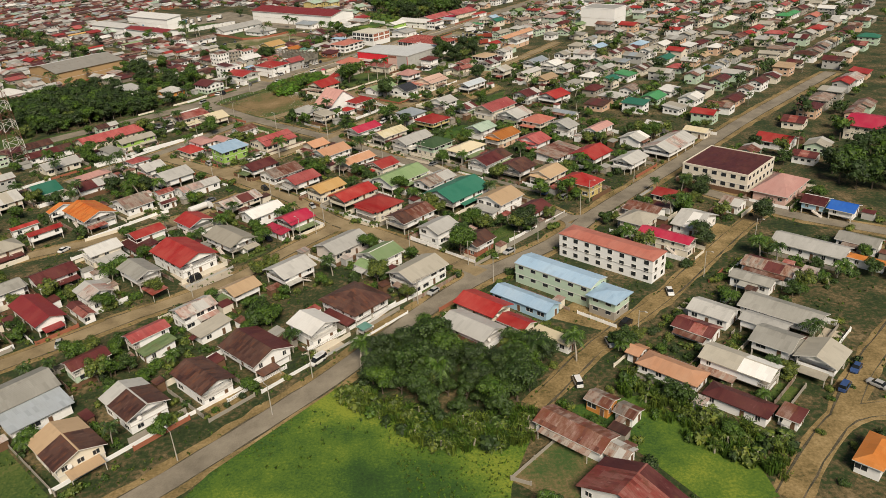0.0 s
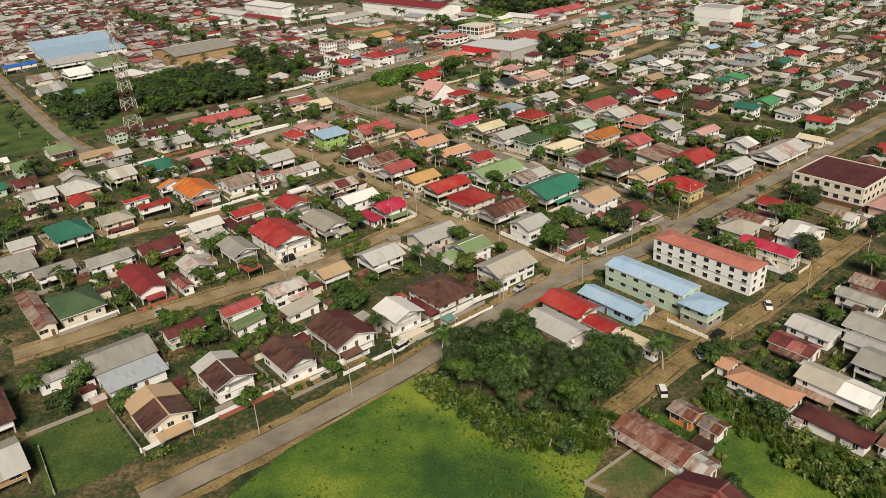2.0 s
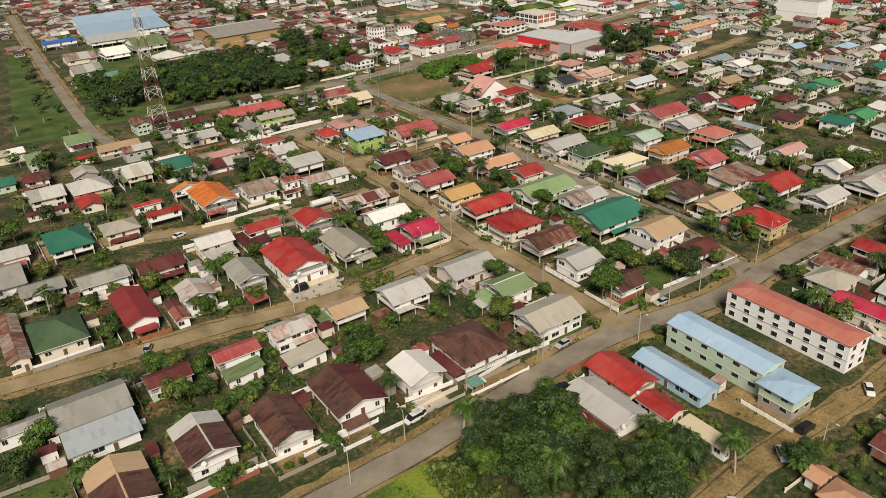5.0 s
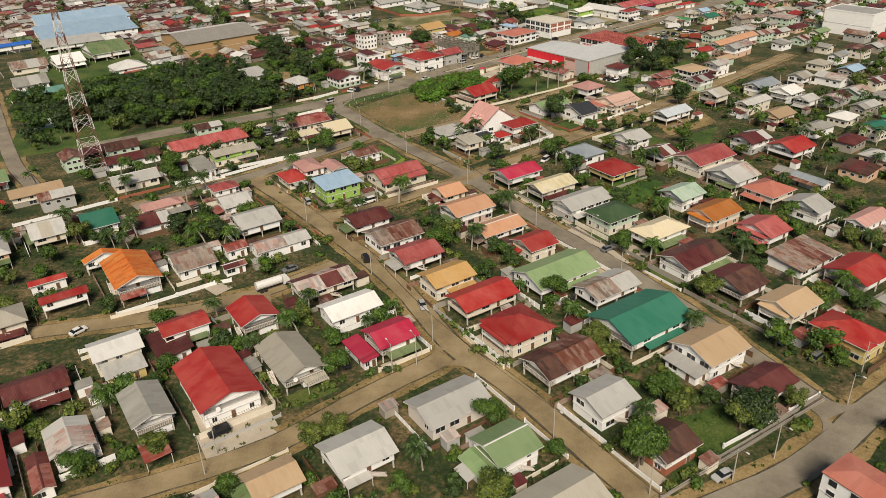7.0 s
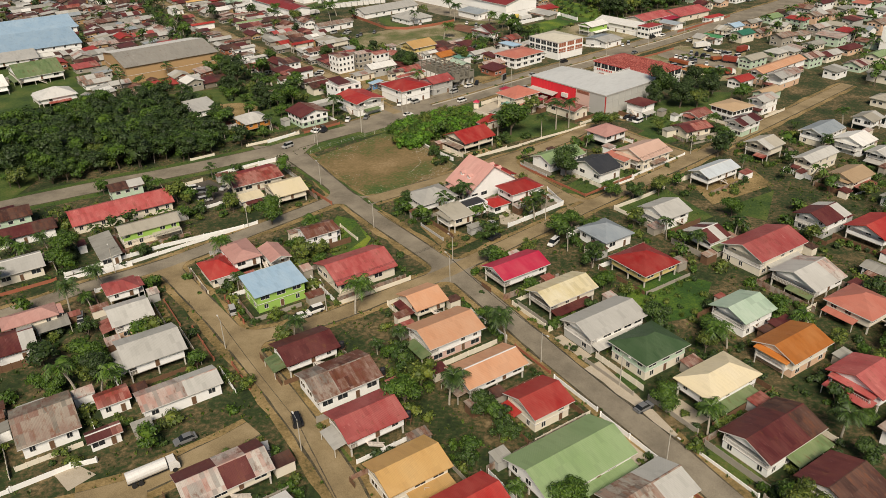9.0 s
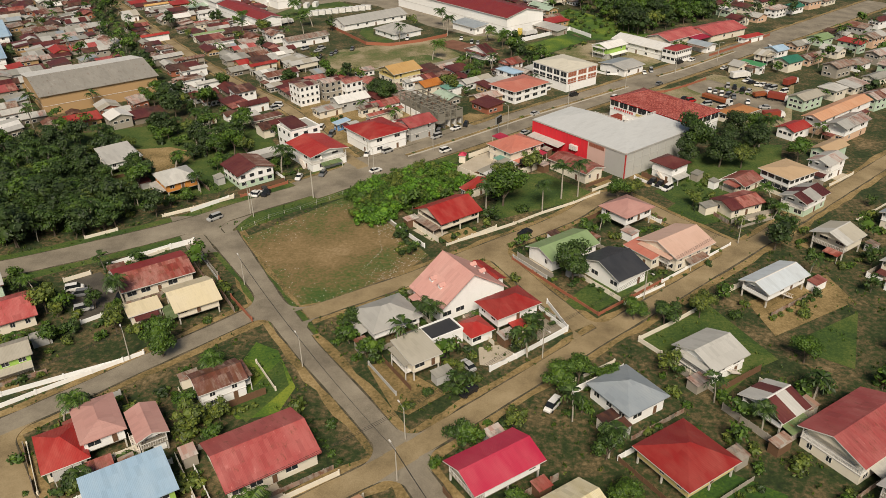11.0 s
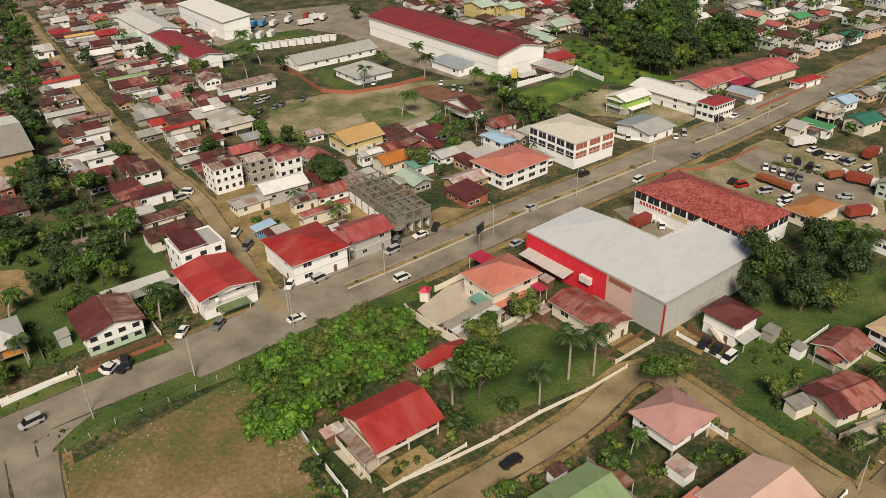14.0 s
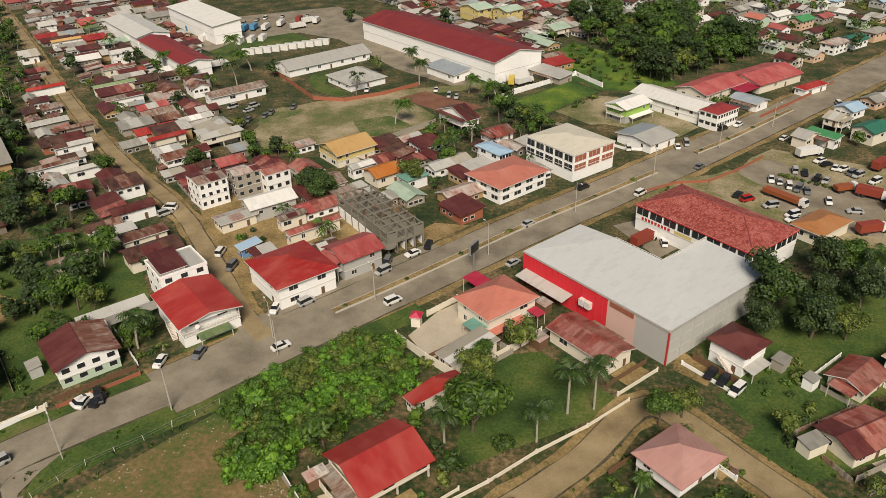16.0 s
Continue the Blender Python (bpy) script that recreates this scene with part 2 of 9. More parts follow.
mottled("drain", ((0.36, (0.025, 0.025, 0.014)), (0.5, (0.07, 0.06, 0.035)), (0.64, (0.17, 0.13, 0.08))), 0.4, 3.0, w=0.5)
mottled("asphalt", ((0.36, (0.143, 0.122, 0.089)), (0.5, (0.232, 0.199, 0.146)), (0.64, (0.311, 0.271, 0.202))), 0.12, 5.0, 0.9, 0.15, w=0.35)
mottled("asphalt_sand", ((0.36, (0.161, 0.117, 0.060)), (0.5, (0.271, 0.204, 0.108)), (0.64, (0.358, 0.276, 0.157))), 0.12, 5.0, 0.9, 0.15, w=0.35)
mottled("asphalt_dark", ((0.36, (0.040, 0.035, 0.028)), (0.5, (0.075, 0.066, 0.052)), (0.64, (0.12, 0.105, 0.08))), 0.15, 4.0, 0.8, 0.15, w=0.4)
mottled("meadow", ((0.34, (0.012, 0.038, 0.005)), (0.44, (0.029, 0.081, 0.008)), (0.53, (0.085, 0.153, 0.012)), (0.62, (0.212, 0.256, 0.025))), 0.04, 1.8, w=0.3)
mottled("lawn", ((0.34, (0.014, 0.037, 0.006)), (0.46, (0.037, 0.077, 0.010)), (0.55, (0.077, 0.113, 0.018)), (0.64, (0.145, 0.136, 0.045))), 0.09, 1.6, w=0.45)
mottled("lot", ((0.40, (0.044, 0.092, 0.013)), (0.46, (0.102, 0.110, 0.028)), (0.505, (0.166, 0.118, 0.046)), (0.58, (0.243, 0.166, 0.074)), (0.68, (0.358, 0.262, 0.147))), 0.035, 1.1, w=0.35)
mottled("worn_grass", ((0.38, (0.040, 0.085, 0.014)), (0.48, (0.085, 0.115, 0.028)), (0.54, (0.17, 0.16, 0.07)), (0.64, (0.30, 0.25, 0.15))), 0.09, 1.3, w=0.45)
mottled("clay_court", ((0.35, (0.13, 0.055, 0.03)), (0.6, (0.22, 0.10, 0.06))), 0.2, 2.0, w=0.4)
mottled("sand", ((0.38, (0.07, 0.11, 0.025)), (0.46, (0.15, 0.145, 0.055)), (0.54, (0.29, 0.24, 0.14)), (0.66, (0.42, 0.355, 0.24))), 0.05, 1.2, w=0.3)
mottled("dry_field", ((0.38, (0.045, 0.09, 0.018)), (0.45, (0.11, 0.11, 0.035)), (0.51, (0.19, 0.135, 0.06)), (0.62, (0.31, 0.24, 0.14))), 0.045, 1.4, w=0.35)
mottled("paving", ((0.3, (0.36, 0.30, 0.22)), (0.5, (0.45, 0.39, 0.30)), (0.7, (0.52, 0.46, 0.37))), 0.25, 4.0, w=0.5)
for key, g in (("leaf_a", (0.044, 0.099, 0.007)), ("leaf_b", (0.030, 0.067, 0.008)), ("leaf_c", (0.076, 0.124, 0.015)), ("leaf_d", (0.024, 0.051, 0.009)), ("leaf_e", (0.069, 0.176, 0.011)), ("leaf_f", (0.080, 0.119, 0.016))):
    mat, nt, p, tc = base_mat(key, 0.6)
    geo = nt.nodes.new("ShaderNodeNewGeometry")
    c = ramp(nt, geo.outputs["Random Per Island"], ((0.0, tuple(v * 0.42 for v in g)), (0.55, g), (1.0, (g[0] * 1.9, g[1] * 1.5, g[2] * 1.4))))
    nt.links.new(c, p.inputs["Base Color"])
    MATS[key] = mat


# ---------------------------------------------------------------- mesh helpers
def obj_from(name, bm, mats, parent=None):
    me = bpy.data.meshes.new(name)
    bm.to_mesh(me)
    bm.free()
    for m in (mats if isinstance(mats, (list, tuple)) else [mats]):
        me.materials.append(MATS[m])
    ob = new(name, me)
    if parent is not None:
        ob.parent = parent
    return ob


def part(name, bm, mats, parent, label=""):
    ob = obj_from(name, bm, mats, parent)
    if label:
        ob["label"] = label
    return ob


def to_mesh(name, bm, mats):
    me = bpy.data.meshes.new(name)
    bm.to_mesh(me)
    bm.free()
    for m in mats:
        me.materials.append(MATS[m])
    return me


def share(name, me, parent, m):
    ob = new(name, me)
    ob.parent = parent
    ob.matrix_local = m
    return ob


def box(bm, x0, x1, y0, y1, z0, z1, mi=0):
    v = [bm.verts.new(c) for c in ((x0, y0, z0), (x1, y0, z0), (x1, y1, z0), (x0, y1, z0), (x0, y0, z1), (x1, y0, z1), (x1, y1, z1), (x0, y1, z1))]
    for q in ((0, 3, 2, 1), (4, 5, 6, 7), (0, 1, 5, 4), (1, 2, 6, 5), (2, 3, 7, 6), (3, 0, 4, 7)):
        f = bm.faces.new([v[i] for i in q])
        f.material_index = mi
    return v


def beam(bm, a, b, w, h=None, mi=0):
    """A square bar from a to b."""
    a, b = Vector(a), Vector(b)
    h = h or w
    d = (b - a).normalized()
    s = d.cross(Vector((0, 0, 1)))
    s = s.normalized() if s.length > 1e-3 else Vector((1, 0, 0))
    u = s.cross(d).normalized()
    vs = []
    for p in (a, b):
        for i, j in ((-1, -1), (1, -1), (1, 1), (-1, 1)):
            vs.append(bm.verts.new(p + s * (i * w / 2) + u * (j * h / 2)))
    for q in ((0, 3, 2, 1), (4, 5, 6, 7), (0, 1, 5, 4), (1, 2, 6, 5), (2, 3, 7, 6), (3, 0, 4, 7)):
        bm.faces.new([vs[i] for i in q]).material_index = mi


def slab(bm, pts, t, mi=0):
    """A thick plate under the polygon pts (counter-clockwise from above)."""
    top = [bm.verts.new(p) for p in pts]
    bot = [bm.verts.new((p[0], p[1], p[2] - t)) for p in pts]
    bm.faces.new(top).material_index = mi
    bm.faces.new(bot[::-1]).material_index = mi
    n = len(pts)
    for i in range(n):
        bm.faces.new((top[i], bot[i], bot[(i + 1) % n], top[(i + 1) % n])).material_index = mi
    return top


def cyl(bm, a, b, r0, r1, n=8, mi=0):
    a, b = Vector(a), Vector(b)
    d = (b - a).normalized()
    s = d.orthogonal().normalized()
    u = d.cross(s)
    A = [bm.verts.new(a + (s * math.cos(k * math.tau / n) + u * math.sin(k * math.tau / n)) * r0) for k in range(n)]
    B = [bm.verts.new(b + (s * math.cos(k * math.tau / n) + u * math.sin(k * math.tau / n)) * r1) for k in range(n)]
    for k in range(n):
        bm.faces.new((A[k], A[(k + 1) % n], B[(k + 1) % n], B[k])).material_index = mi
    bm.faces.new(B).material_index = mi
    bm.faces.new(A[::-1]).material_index = mi


# ---------------------------------------------------------------- joined far stuff
class Heap:
    """Many meshes poured into one object, for what stands too far off to be told apart."""

    def __init__(self, turn):
        self.turn, self.co, self.lv, self.lt, self.mi, self.mats, self.n = turn, [], [], [], [], [], 0

    def add(self, me, m):
        n = len(me.vertices)
        co = np.empty(n * 3, np.float32)
        me.vertices.foreach_get("co", co)
        M = np.array(self.turn.inverted() @ m)
        self.co.append(co.reshape(-1, 3) @ M[:3, :3].T + M[:3, 3])
        lv = np.empty(len(me.loops), np.int32)
        me.loops.foreach_get("vertex_index", lv)
        self.lv.append(lv + self.n)
        lt = np.empty(len(me.polygons), np.int32)
        me.polygons.foreach_get("loop_total", lt)
        self.lt.append(lt)
        mi = np.empty(len(me.polygons), np.int32)
        me.polygons.foreach_get("material_index", mi)
        table = []
        for mat in me.materials:
            if mat not in self.mats:
                self.mats.append(mat)
            table.append(self.mats.index(mat))
        self.mi.append(np.array(table, np.int32)[mi])
        self.n += n

    def pour(self, name, label, category):
        if not self.co:
            return None
        me = bpy.data.meshes.new(name)
        co, lv, lt, mi = (np.concatenate(a) for a in (self.co, self.lv, self.lt, self.mi))
        me.vertices.add(len(co))
        me.vertices.foreach_set("co", co.astype(np.float32).ravel())
        me.loops.add(len(lv))
        me.loops.foreach_set("vertex_index", lv)
        me.polygons.add(len(lt))
        me.polygons.foreach_set("loop_start", np.concatenate(([0], np.cumsum(lt)[:-1])).astype(np.int32))
        me.polygons.foreach_set("material_index", mi)
        me.polygons.foreach_set("use_smooth", np.zeros(len(lt), bool))
        for m in self.mats:
            me.materials.append(m)
        me.update(calc_edges=True)
        me.validate()
        ob = new(name, me)
        ob.matrix_world = self.turn
        return tagged(ob, label, category, kind="stuff")


# ---------------------------------------------------------------- ground
def sheet(name, pts, z, mat, label):
    bm = bmesh.new()
    slab(bm, [(x, y, z) for x, y in pts], z + .02)
    bmesh.ops.recalc_face_normals(bm, faces=bm.faces)
    ob = obj_from(name, bm, mat)
    FIELDS.append(list(pts))
    return tagged(ob, label, name, kind="structure")


def smooth_line(pts, step=4.0):
    """Points along a Catmull-Rom curve through pts."""
    P = [Vector((*p, 0)) for p in pts]
    P = [P[0] * 2 - P[1]] + P + [P[-1] * 2 - P[-2]]
    out = []
    for i in range(1, len(P) - 2):
        n = max(1, int((P[i + 1] - P[i]).length / step))
        for k in range(n):
            t = k / n
            a, b, c, d = P[i - 1:i + 3]
            out.append(0.5 * ((2 * b) + (c - a) * t + (2 * a - 5 * b + 4 * c - d) * t * t + (3 * b - a - 3 * c + d) * t ** 3))
    out.append(P[-2])
    return out


ROADS = []
SPANS = []
ROADMAT = []
NEAR = {}
FIELDS = []


def strip(name, line, half, z, mat, label, wob=0.0, seed=0):
    rnd = random.Random(seed)
    bm = bmesh.new()
    prev = None
    n = len(line)
    for i, p in enumerate(line):
        d = (line[min(i + 1, n - 1)] - line[max(i - 1, 0)]).normalized()
        s = Vector((-d.y, d.x, 0))
        a, b = half + rnd.uniform(-wob, wob), half + rnd.uniform(-wob, wob)
        row = [bm.verts.new((p + s * a) + Vector((0, 0, z))), bm.verts.new((p - s * b) + Vector((0, 0, z))),
               bm.verts.new((p + s * (a + .1)) + Vector((0, 0, 0.0))), bm.verts.new((p - s * (b + .1)) + Vector((0, 0, 0.0)))]
        if prev:
            bm.faces.new((prev[0], prev[1], row[1], row[0]))
            bm.faces.new((prev[2], prev[0], row[0], row[2]))
            bm.faces.new((prev[1], prev[3], row[3], row[1]))
        prev = row
    bmesh.ops.recalc_face_normals(bm, faces=bm.faces)
    ob = obj_from(name, bm, mat)
    return tagged(ob, label, "road", kind="structure")


LAYER = [0]


def road(pts, half=3.0, verge=3.0, mat="asphalt", label="worn grey asphalt street", vlabel="bare sandy road verge", vmat="dirt"):
    line = smooth_line(pts)
    LAYER[0] += 1
    k = LAYER[0]
    if verge:
        strip("verge", line, half + verge, 0.020 + 0.0012 * k, vmat, vlabel, 0.5, k)
        strip("drain", line, half + .3, 0.118 - .0008 * (k % 8), "drain", "dark open drain beside the street", 0.25, k + 20)
    strip("road", line, half, 0.122 + 0.0015 * k, mat, label, 0.12, k + 50)
    ROADS.append((line, half + verge * 0.6))
    SPANS.append((line, half))
    ROADMAT.append(mat)


def junctions(count):
    """Rounded asphalt and sand corners where streets meet."""
    for i in range(count):
        for j in range(i + 1, count):
            (A, ha), (B, hb) = SPANS[i], SPANS[j]
            pa, pb = np.array([p[:2] for p in A]), np.array([p[:2] for p in B])
            gap = np.hypot(pa[:, None, 0] - pb[None, :, 0], pa[:, None, 1] - pb[None, :, 1])
            m, n = (int(k) for k in np.unravel_index(gap.argmin(), gap.shape))
            best = (gap[m, n], m, n)
            if best[0] > 6.0:
                continue
            u = (A[min(m + 1, len(A) - 1)] - A[max(m - 1, 0)]).normalized()
            v = (B[min(n + 1, len(B) - 1)] - B[max(n - 1, 0)]).normalized()
            cr = u.x * v.y - u.y * v.x
            if abs(cr) < .6:
                continue
            w = B[n] - A[m]
            c = A[m] + u * ((w.x * v.y - w.y * v.x) / cr)
            for su, nu in ((1, len(A) - 1 - m), (-1, m)):
                for sv, nv in ((1, len(B) - 1 - n), (-1, n)):
                    if nu < 3 or nv < 3:
                        continue
                    for name, k, r, z, mat, label in (("road", 0.0, 4.5, .158, ROADMAT[i], "rounded worn asphalt street corner"),):
                        a, b, U, V = ha + k, hb + k, u * su, v * sv
                        o = c + U * (b + r) / abs(cr) + V * (a + r) / abs(cr)
                        pts = [c + U * (b - .2) / abs(cr) + V * (a - .2) / abs(cr)]
                        for s in range(8):
                            t = s / 7 * math.pi / 2
                            pts.append(o - U * (r * math.sin(t)) / abs(cr) - V * (r * math.cos(t)) / abs(cr))
                        bm = bmesh.new()
                        slab(bm, [(p.x, p.y, z + .0007 * i) for p in pts], .15)
                        bmesh.ops.recalc_face_normals(bm, faces=bm.faces)
                        tagged(obj_from(name, bm, mat), label, "road", kind="structure")


def road_dist(x, y):
    if NEAR.get("n") != len(ROADS):
        NEAR["n"], NEAR["p"] = len(ROADS), np.array([(p.x, p.y, half) for line, half in ROADS for p in line[::2]])
    q = NEAR["p"]
    return float((np.hypot(q[:, 0] - x, q[:, 1] - y) - q[:, 2]).min())


def inside(pt, poly):
    x, y = pt
    c = False
    n = len(poly)
    for i in range(n):
        (x0, y0), (x1, y1) = poly[i], poly[i - 1]
        if (y0 > y) != (y1 > y) and x < (x1 - x0) * (y - y0) / (y1 - y0) + x0:
            c = not c
    return c


bm = bmesh.new()
bmesh.ops.create_grid(bm, x_segments=60, y_segments=60, size=3000)
tagged(obj_from("ground", bm, "earth"), "bare earth and patchy grass between the yards", "ground", kind="structure")

# streets and open ground
road([(-65.3, 137.6), (-48.2, 151.3), (-29.8, 167.8), (-15.2, 181.8), (8.7, 207.6), (24.9, 222.2), (50.7, 239.3), (71.1, 259.3), (114.0, 298.1), (168.0, 347.7), (242.0, 409.3)], 2.9, 2.6)
road([(25.7, 224.2), (11.5, 241.2), (-3.2, 258.7), (-16.8, 272.0), (-34.8, 298.7), (-66.0, 334.2), (-99.9, 367.7)], 2.6, 1.9, "asphalt_sand")
road([(-78.4, 217.1), (-63.4, 225.3), (-47.6, 235.7), (-32.3, 252.4), (-17.5, 267.2)], 2.5, 1.9, "asphalt_sand")
road([(60.9, 254.3), (31.5, 300.4), (6.3, 332.5), (-22.3, 370.3), (-54.1, 405.3), (-86.5, 447.4)], 2.7, 2.0)
road([(-68.8, 333.5), (-51.0, 344.2), (-32.5, 361.0), (-22.3, 370.9), (6.9, 404.2), (55.8, 459.3), (128.7, 544.1)], 2.4, 1.9, "asphalt_sand")
road([(-128.2, 339.5), (-114.5, 353.8), (-98.5, 368.3), (-82.1, 388.7), (-63.1, 412.8)], 2.6, 2.0, "asphalt")
road([(-176.0, 392.0), (-158.0, 406.0), (-141.0, 418.5), (-127.0, 428.0), (-113.5, 438.0), (-99.1, 449.9), (-84.8, 465.2), (-69.3, 480.6), (-58.3, 492.5)], 4.6, 3.4, vlabel="grassy highway verge", vmat="lawn")
road([(-73.5, 476.1), (-58.5, 493.1), (-47.4, 505.6), (-35.9, 518.5), (-24.3, 531.4), (-8.7, 549.2), (9.2, 568.2), (29.8, 590.4), (47.5, 609.9), (82.6, 649.6), (133.7, 707.7), (187.3, 769.8)], 7.5, 2.2, vlabel="bare sandy highway shoulder", vmat="dirt")
road([(-93.1, 450.0), (-73.9, 429.1), (-59.4, 412.7), (-50.5, 402.5)], 2.3, 1.6, vlabel="grassy street verge", vmat="lawn")
road([(-52.8, 411.6), (-33.1, 428.6), (-14.0, 447.6), (5.4, 466.7), (18.7, 483.5), (32.8, 471.3), (42.9, 460.7), (49.0, 455.3)], 2.6, 1.8, "asphalt_sand")
road([(-13.2, 445.8), (0.6, 426.2), (9.7, 414.2)], 2.6, 1.8, "asphalt_sand")
road([(27.0, 160.8), (47.6, 181.5), (72.4, 201.8), (103.3, 231.1), (122.7, 248.0)], 2.0, 1.2, "dirt", "brown dirt lane")
road([(65.9, 126.8), (78.6, 138.6), (89.2, 146.4), (101.7, 146.9)], 2.0, 1.2, "dirt", "brown dirt lane")
road([(87.6, 145.8), (102.3, 161.2), (124.0, 179.1)], 2.0, 1.2, "dirt", "brown dirt lane")
road([(111.9, 267.2), (129.4, 242.5), (149.5, 224.3), (162.1, 209.4)], 2.6, 2.0)
road([(-469.8, 944.0), (-293.9, 752.4), (-211.3, 659.0), (-147.1, 590.2), (-107.5, 553.8), (-89.2, 531.9), (-77.0, 516.4), (-68.5, 504.8), (-59.5, 495.5)], 2.2, 1.4, "asphalt_sand")
road([(-431.5, 675.9), (-296.8, 502.5), (-204.0, 386.1), (-172.9, 353.8)], 2.6, 2.0, "asphalt")
road([(-172.3, 227.7), (-156.3, 243.2), (-136.7, 260.8), (-116.1, 269.1), (-91.1, 277.8), (-65.5, 289.1)], 2.6, 2.0, "asphalt_sand")
road([(-119.0, 189.4), (-104.5, 198.8), (-88.7, 209.0), (-70.2, 221.8)], 2.6, 2.0, "asphalt_sand")
road([(-77.1, 285.9), (-70.2, 289.7), (-63.6, 295.7), (-56.6, 302.9), (-53.0, 307.5)], 2.4, 1.9, "asphalt_sand")
sheet("meadow", [(-58.6, 122.9), (-40.6, 151.9), (-15.2, 176.1), (-2.7, 166.4), (24.2, 151.0), (17.7, 138.3), (13.7, 120.3)], 0.03, "meadow", "bright green rough grass field")
sheet("field", [(-80.7, 445.2), (-71.6, 457.2), (-59.6, 473.5), (-44.8, 460.5), (-29.4, 441.9), (-34.1, 432.6), (-45.4, 419.5), (-56.6, 414.5)], 0.04, "lot", "dry patchy brown and green vacant lot")
sheet("lawn", [(-15.7, 462.5), (-13.0, 494.3), (-1.4, 497.7), (15.3, 483.1)], 0.03, "lawn", "mown green lawn with royal palms")
sheet("sports_ground", [(-102.5, 598.1), (-106.7, 611.8), (-106.3, 624.9), (-102.9, 637.5), (-93.3, 646.1), (-76.9, 652.8), (-65.2, 662.0), (-27.8, 675.0), (-27.5, 667.6), (-50.9, 658.8), (-58.5, 651.4), (-44.7, 634.1), (-45.8, 621.9), (-56.6, 610.2), (-65.5, 606.4), (-80.4, 603.0), (-90.3, 597.2)], 0.03, "sand", "worn sandy sports ground")
sheet("yard", [(33.5, 159.6), (50.1, 160.5), (65.2, 139.4), (64.6, 127.3), (51.3, 128.2), (44.0, 143.2)], 0.0504, "meadow", "rough green grass")
sheet("yard", [(17.9, 139.8), (29.8, 150.0), (38.2, 139.4), (26.1, 131.1)], 0.0510, "dry_field", "patchy dry grass lot")
sheet("yard", [(22.3, 411.3), (38.5, 426.5), (49.3, 407.8), (44.1, 403.8), (36.7, 394.7)], 0.0516, "lawn", "green grass plot")
sheet("yard", [(47.1, 429.1), (68.4, 444.0), (71.4, 432.2), (50.6, 416.2)], 0.0522, "dirt", "bare sandy yard")
sheet("yard", [(51.9, 412.8), (70.9, 427.9), (63.8, 406.4)], 0.0528, "lawn", "green grass plot")
sheet("yard", [(4.4, 422.2), (12.4, 420.4), (29.1, 439.0), (20.6, 446.4)], 0.0534, "lawn", "green grass plot")
sheet("yard", [(-57.5, 378.7), (-52.9, 394.7), (-48.6, 387.0), (-53.1, 375.5)], 0.0540, "lawn", "green grass plot")
sheet("yard", [(-80.5, 350.5), (-72.9, 343.7), (-67.8, 337.1), (-65.3, 337.4), (-79.7, 352.5)], 0.0546, "lawn", "green grass plot")
sheet("yard", [(-60.6, 329.7), (-58.9, 322.4), (-53.9, 321.5)], 0.0552, "lawn", "green grass plot")
sheet("yard", [(30.0, 251.1), (40.5, 254.6), (41.0, 244.9), (26.7, 232.6)], 0.0558, "lawn", "green grass plot")
sheet("yard", [(-63.4, 237.1), (-53.2, 243.3), (-47.4, 239.5), (-58.5, 230.8)], 0.0564, "paving", "pale paved yard")
sheet("yard", [(-339.5, 533.0), (-317.4, 517.2), (-196.0, 363.6), (-219.4, 356.1)], 0.0570, "lawn", "green grass plot")
sheet("yard", [(54.7, 595.0), (65.2, 604.0), (90.1, 576.9), (82.6, 554.0), (64.2, 560.2), (52.6, 565.9)], 0.0576, "asphalt", "grey asphalt yard")
sheet("yard", [(-2.7, 682.1), (5.8, 704.0), (13.1, 691.4), (4.5, 670.8)], 0.0582, "meadow", "rough green grass")
sheet("yard", [(34.0, 476.1), (44.4, 490.9), (59.2, 490.2), (57.1, 474.9), (43.0, 467.5)], 0.0588, "lawn", "green grass plot")
sheet("yard", [(31.6, 488.1), (44.2, 497.2), (46.6, 481.9), (36.3, 480.6)], 0.0594, "lawn", "green grass plot")
sheet("yard", [(26.2, 502.0), (32.6, 494.6), (30.4, 490.5), (24.5, 494.9)], 0.0600, "dirt", "bare sandy yard")
sheet("yard", [(-73.5, 625.9), (-61.3, 632.8), (-49.9, 622.1), (-56.9, 611.8), (-67.0, 612.5)], 0.0606, "worn_grass", "patch of worn grass on the sports ground")
sheet("yard", [(-107.3, 619.0), (-97.1, 629.9), (-94.7, 636.3), (-104.5, 638.7), (-109.9, 631.9)], 0.0612, "worn_grass", "patch of worn grass on the sports ground")
sheet("yard", [(-62.1, 652.5), (-53.1, 661.5), (-27.5, 644.7), (-39.0, 635.2)], 0.0618, "clay_court", "reddish clay playing court")
sheet("yard", [(-189.5, 732.0), (-180.1, 783.4), (-129.0, 810.8), (-109.5, 786.3), (-79.0, 729.6), (-58.0, 702.3), (-32.1, 671.7), (-43.3, 669.4), (-71.1, 691.1), (-89.2, 714.2), (-109.3, 738.4), (-133.5, 750.6), (-160.3, 733.6), (-166.1, 712.6)], 0.0624, "asphalt", "grey asphalt yard")
sheet("yard", [(-165.5, 712.6), (-159.5, 731.4), (-136.5, 750.4), (-122.3, 735.6), (-138.2, 721.2), (-150.2, 694.7)], 0.0630, "lawn", "green grass plot")
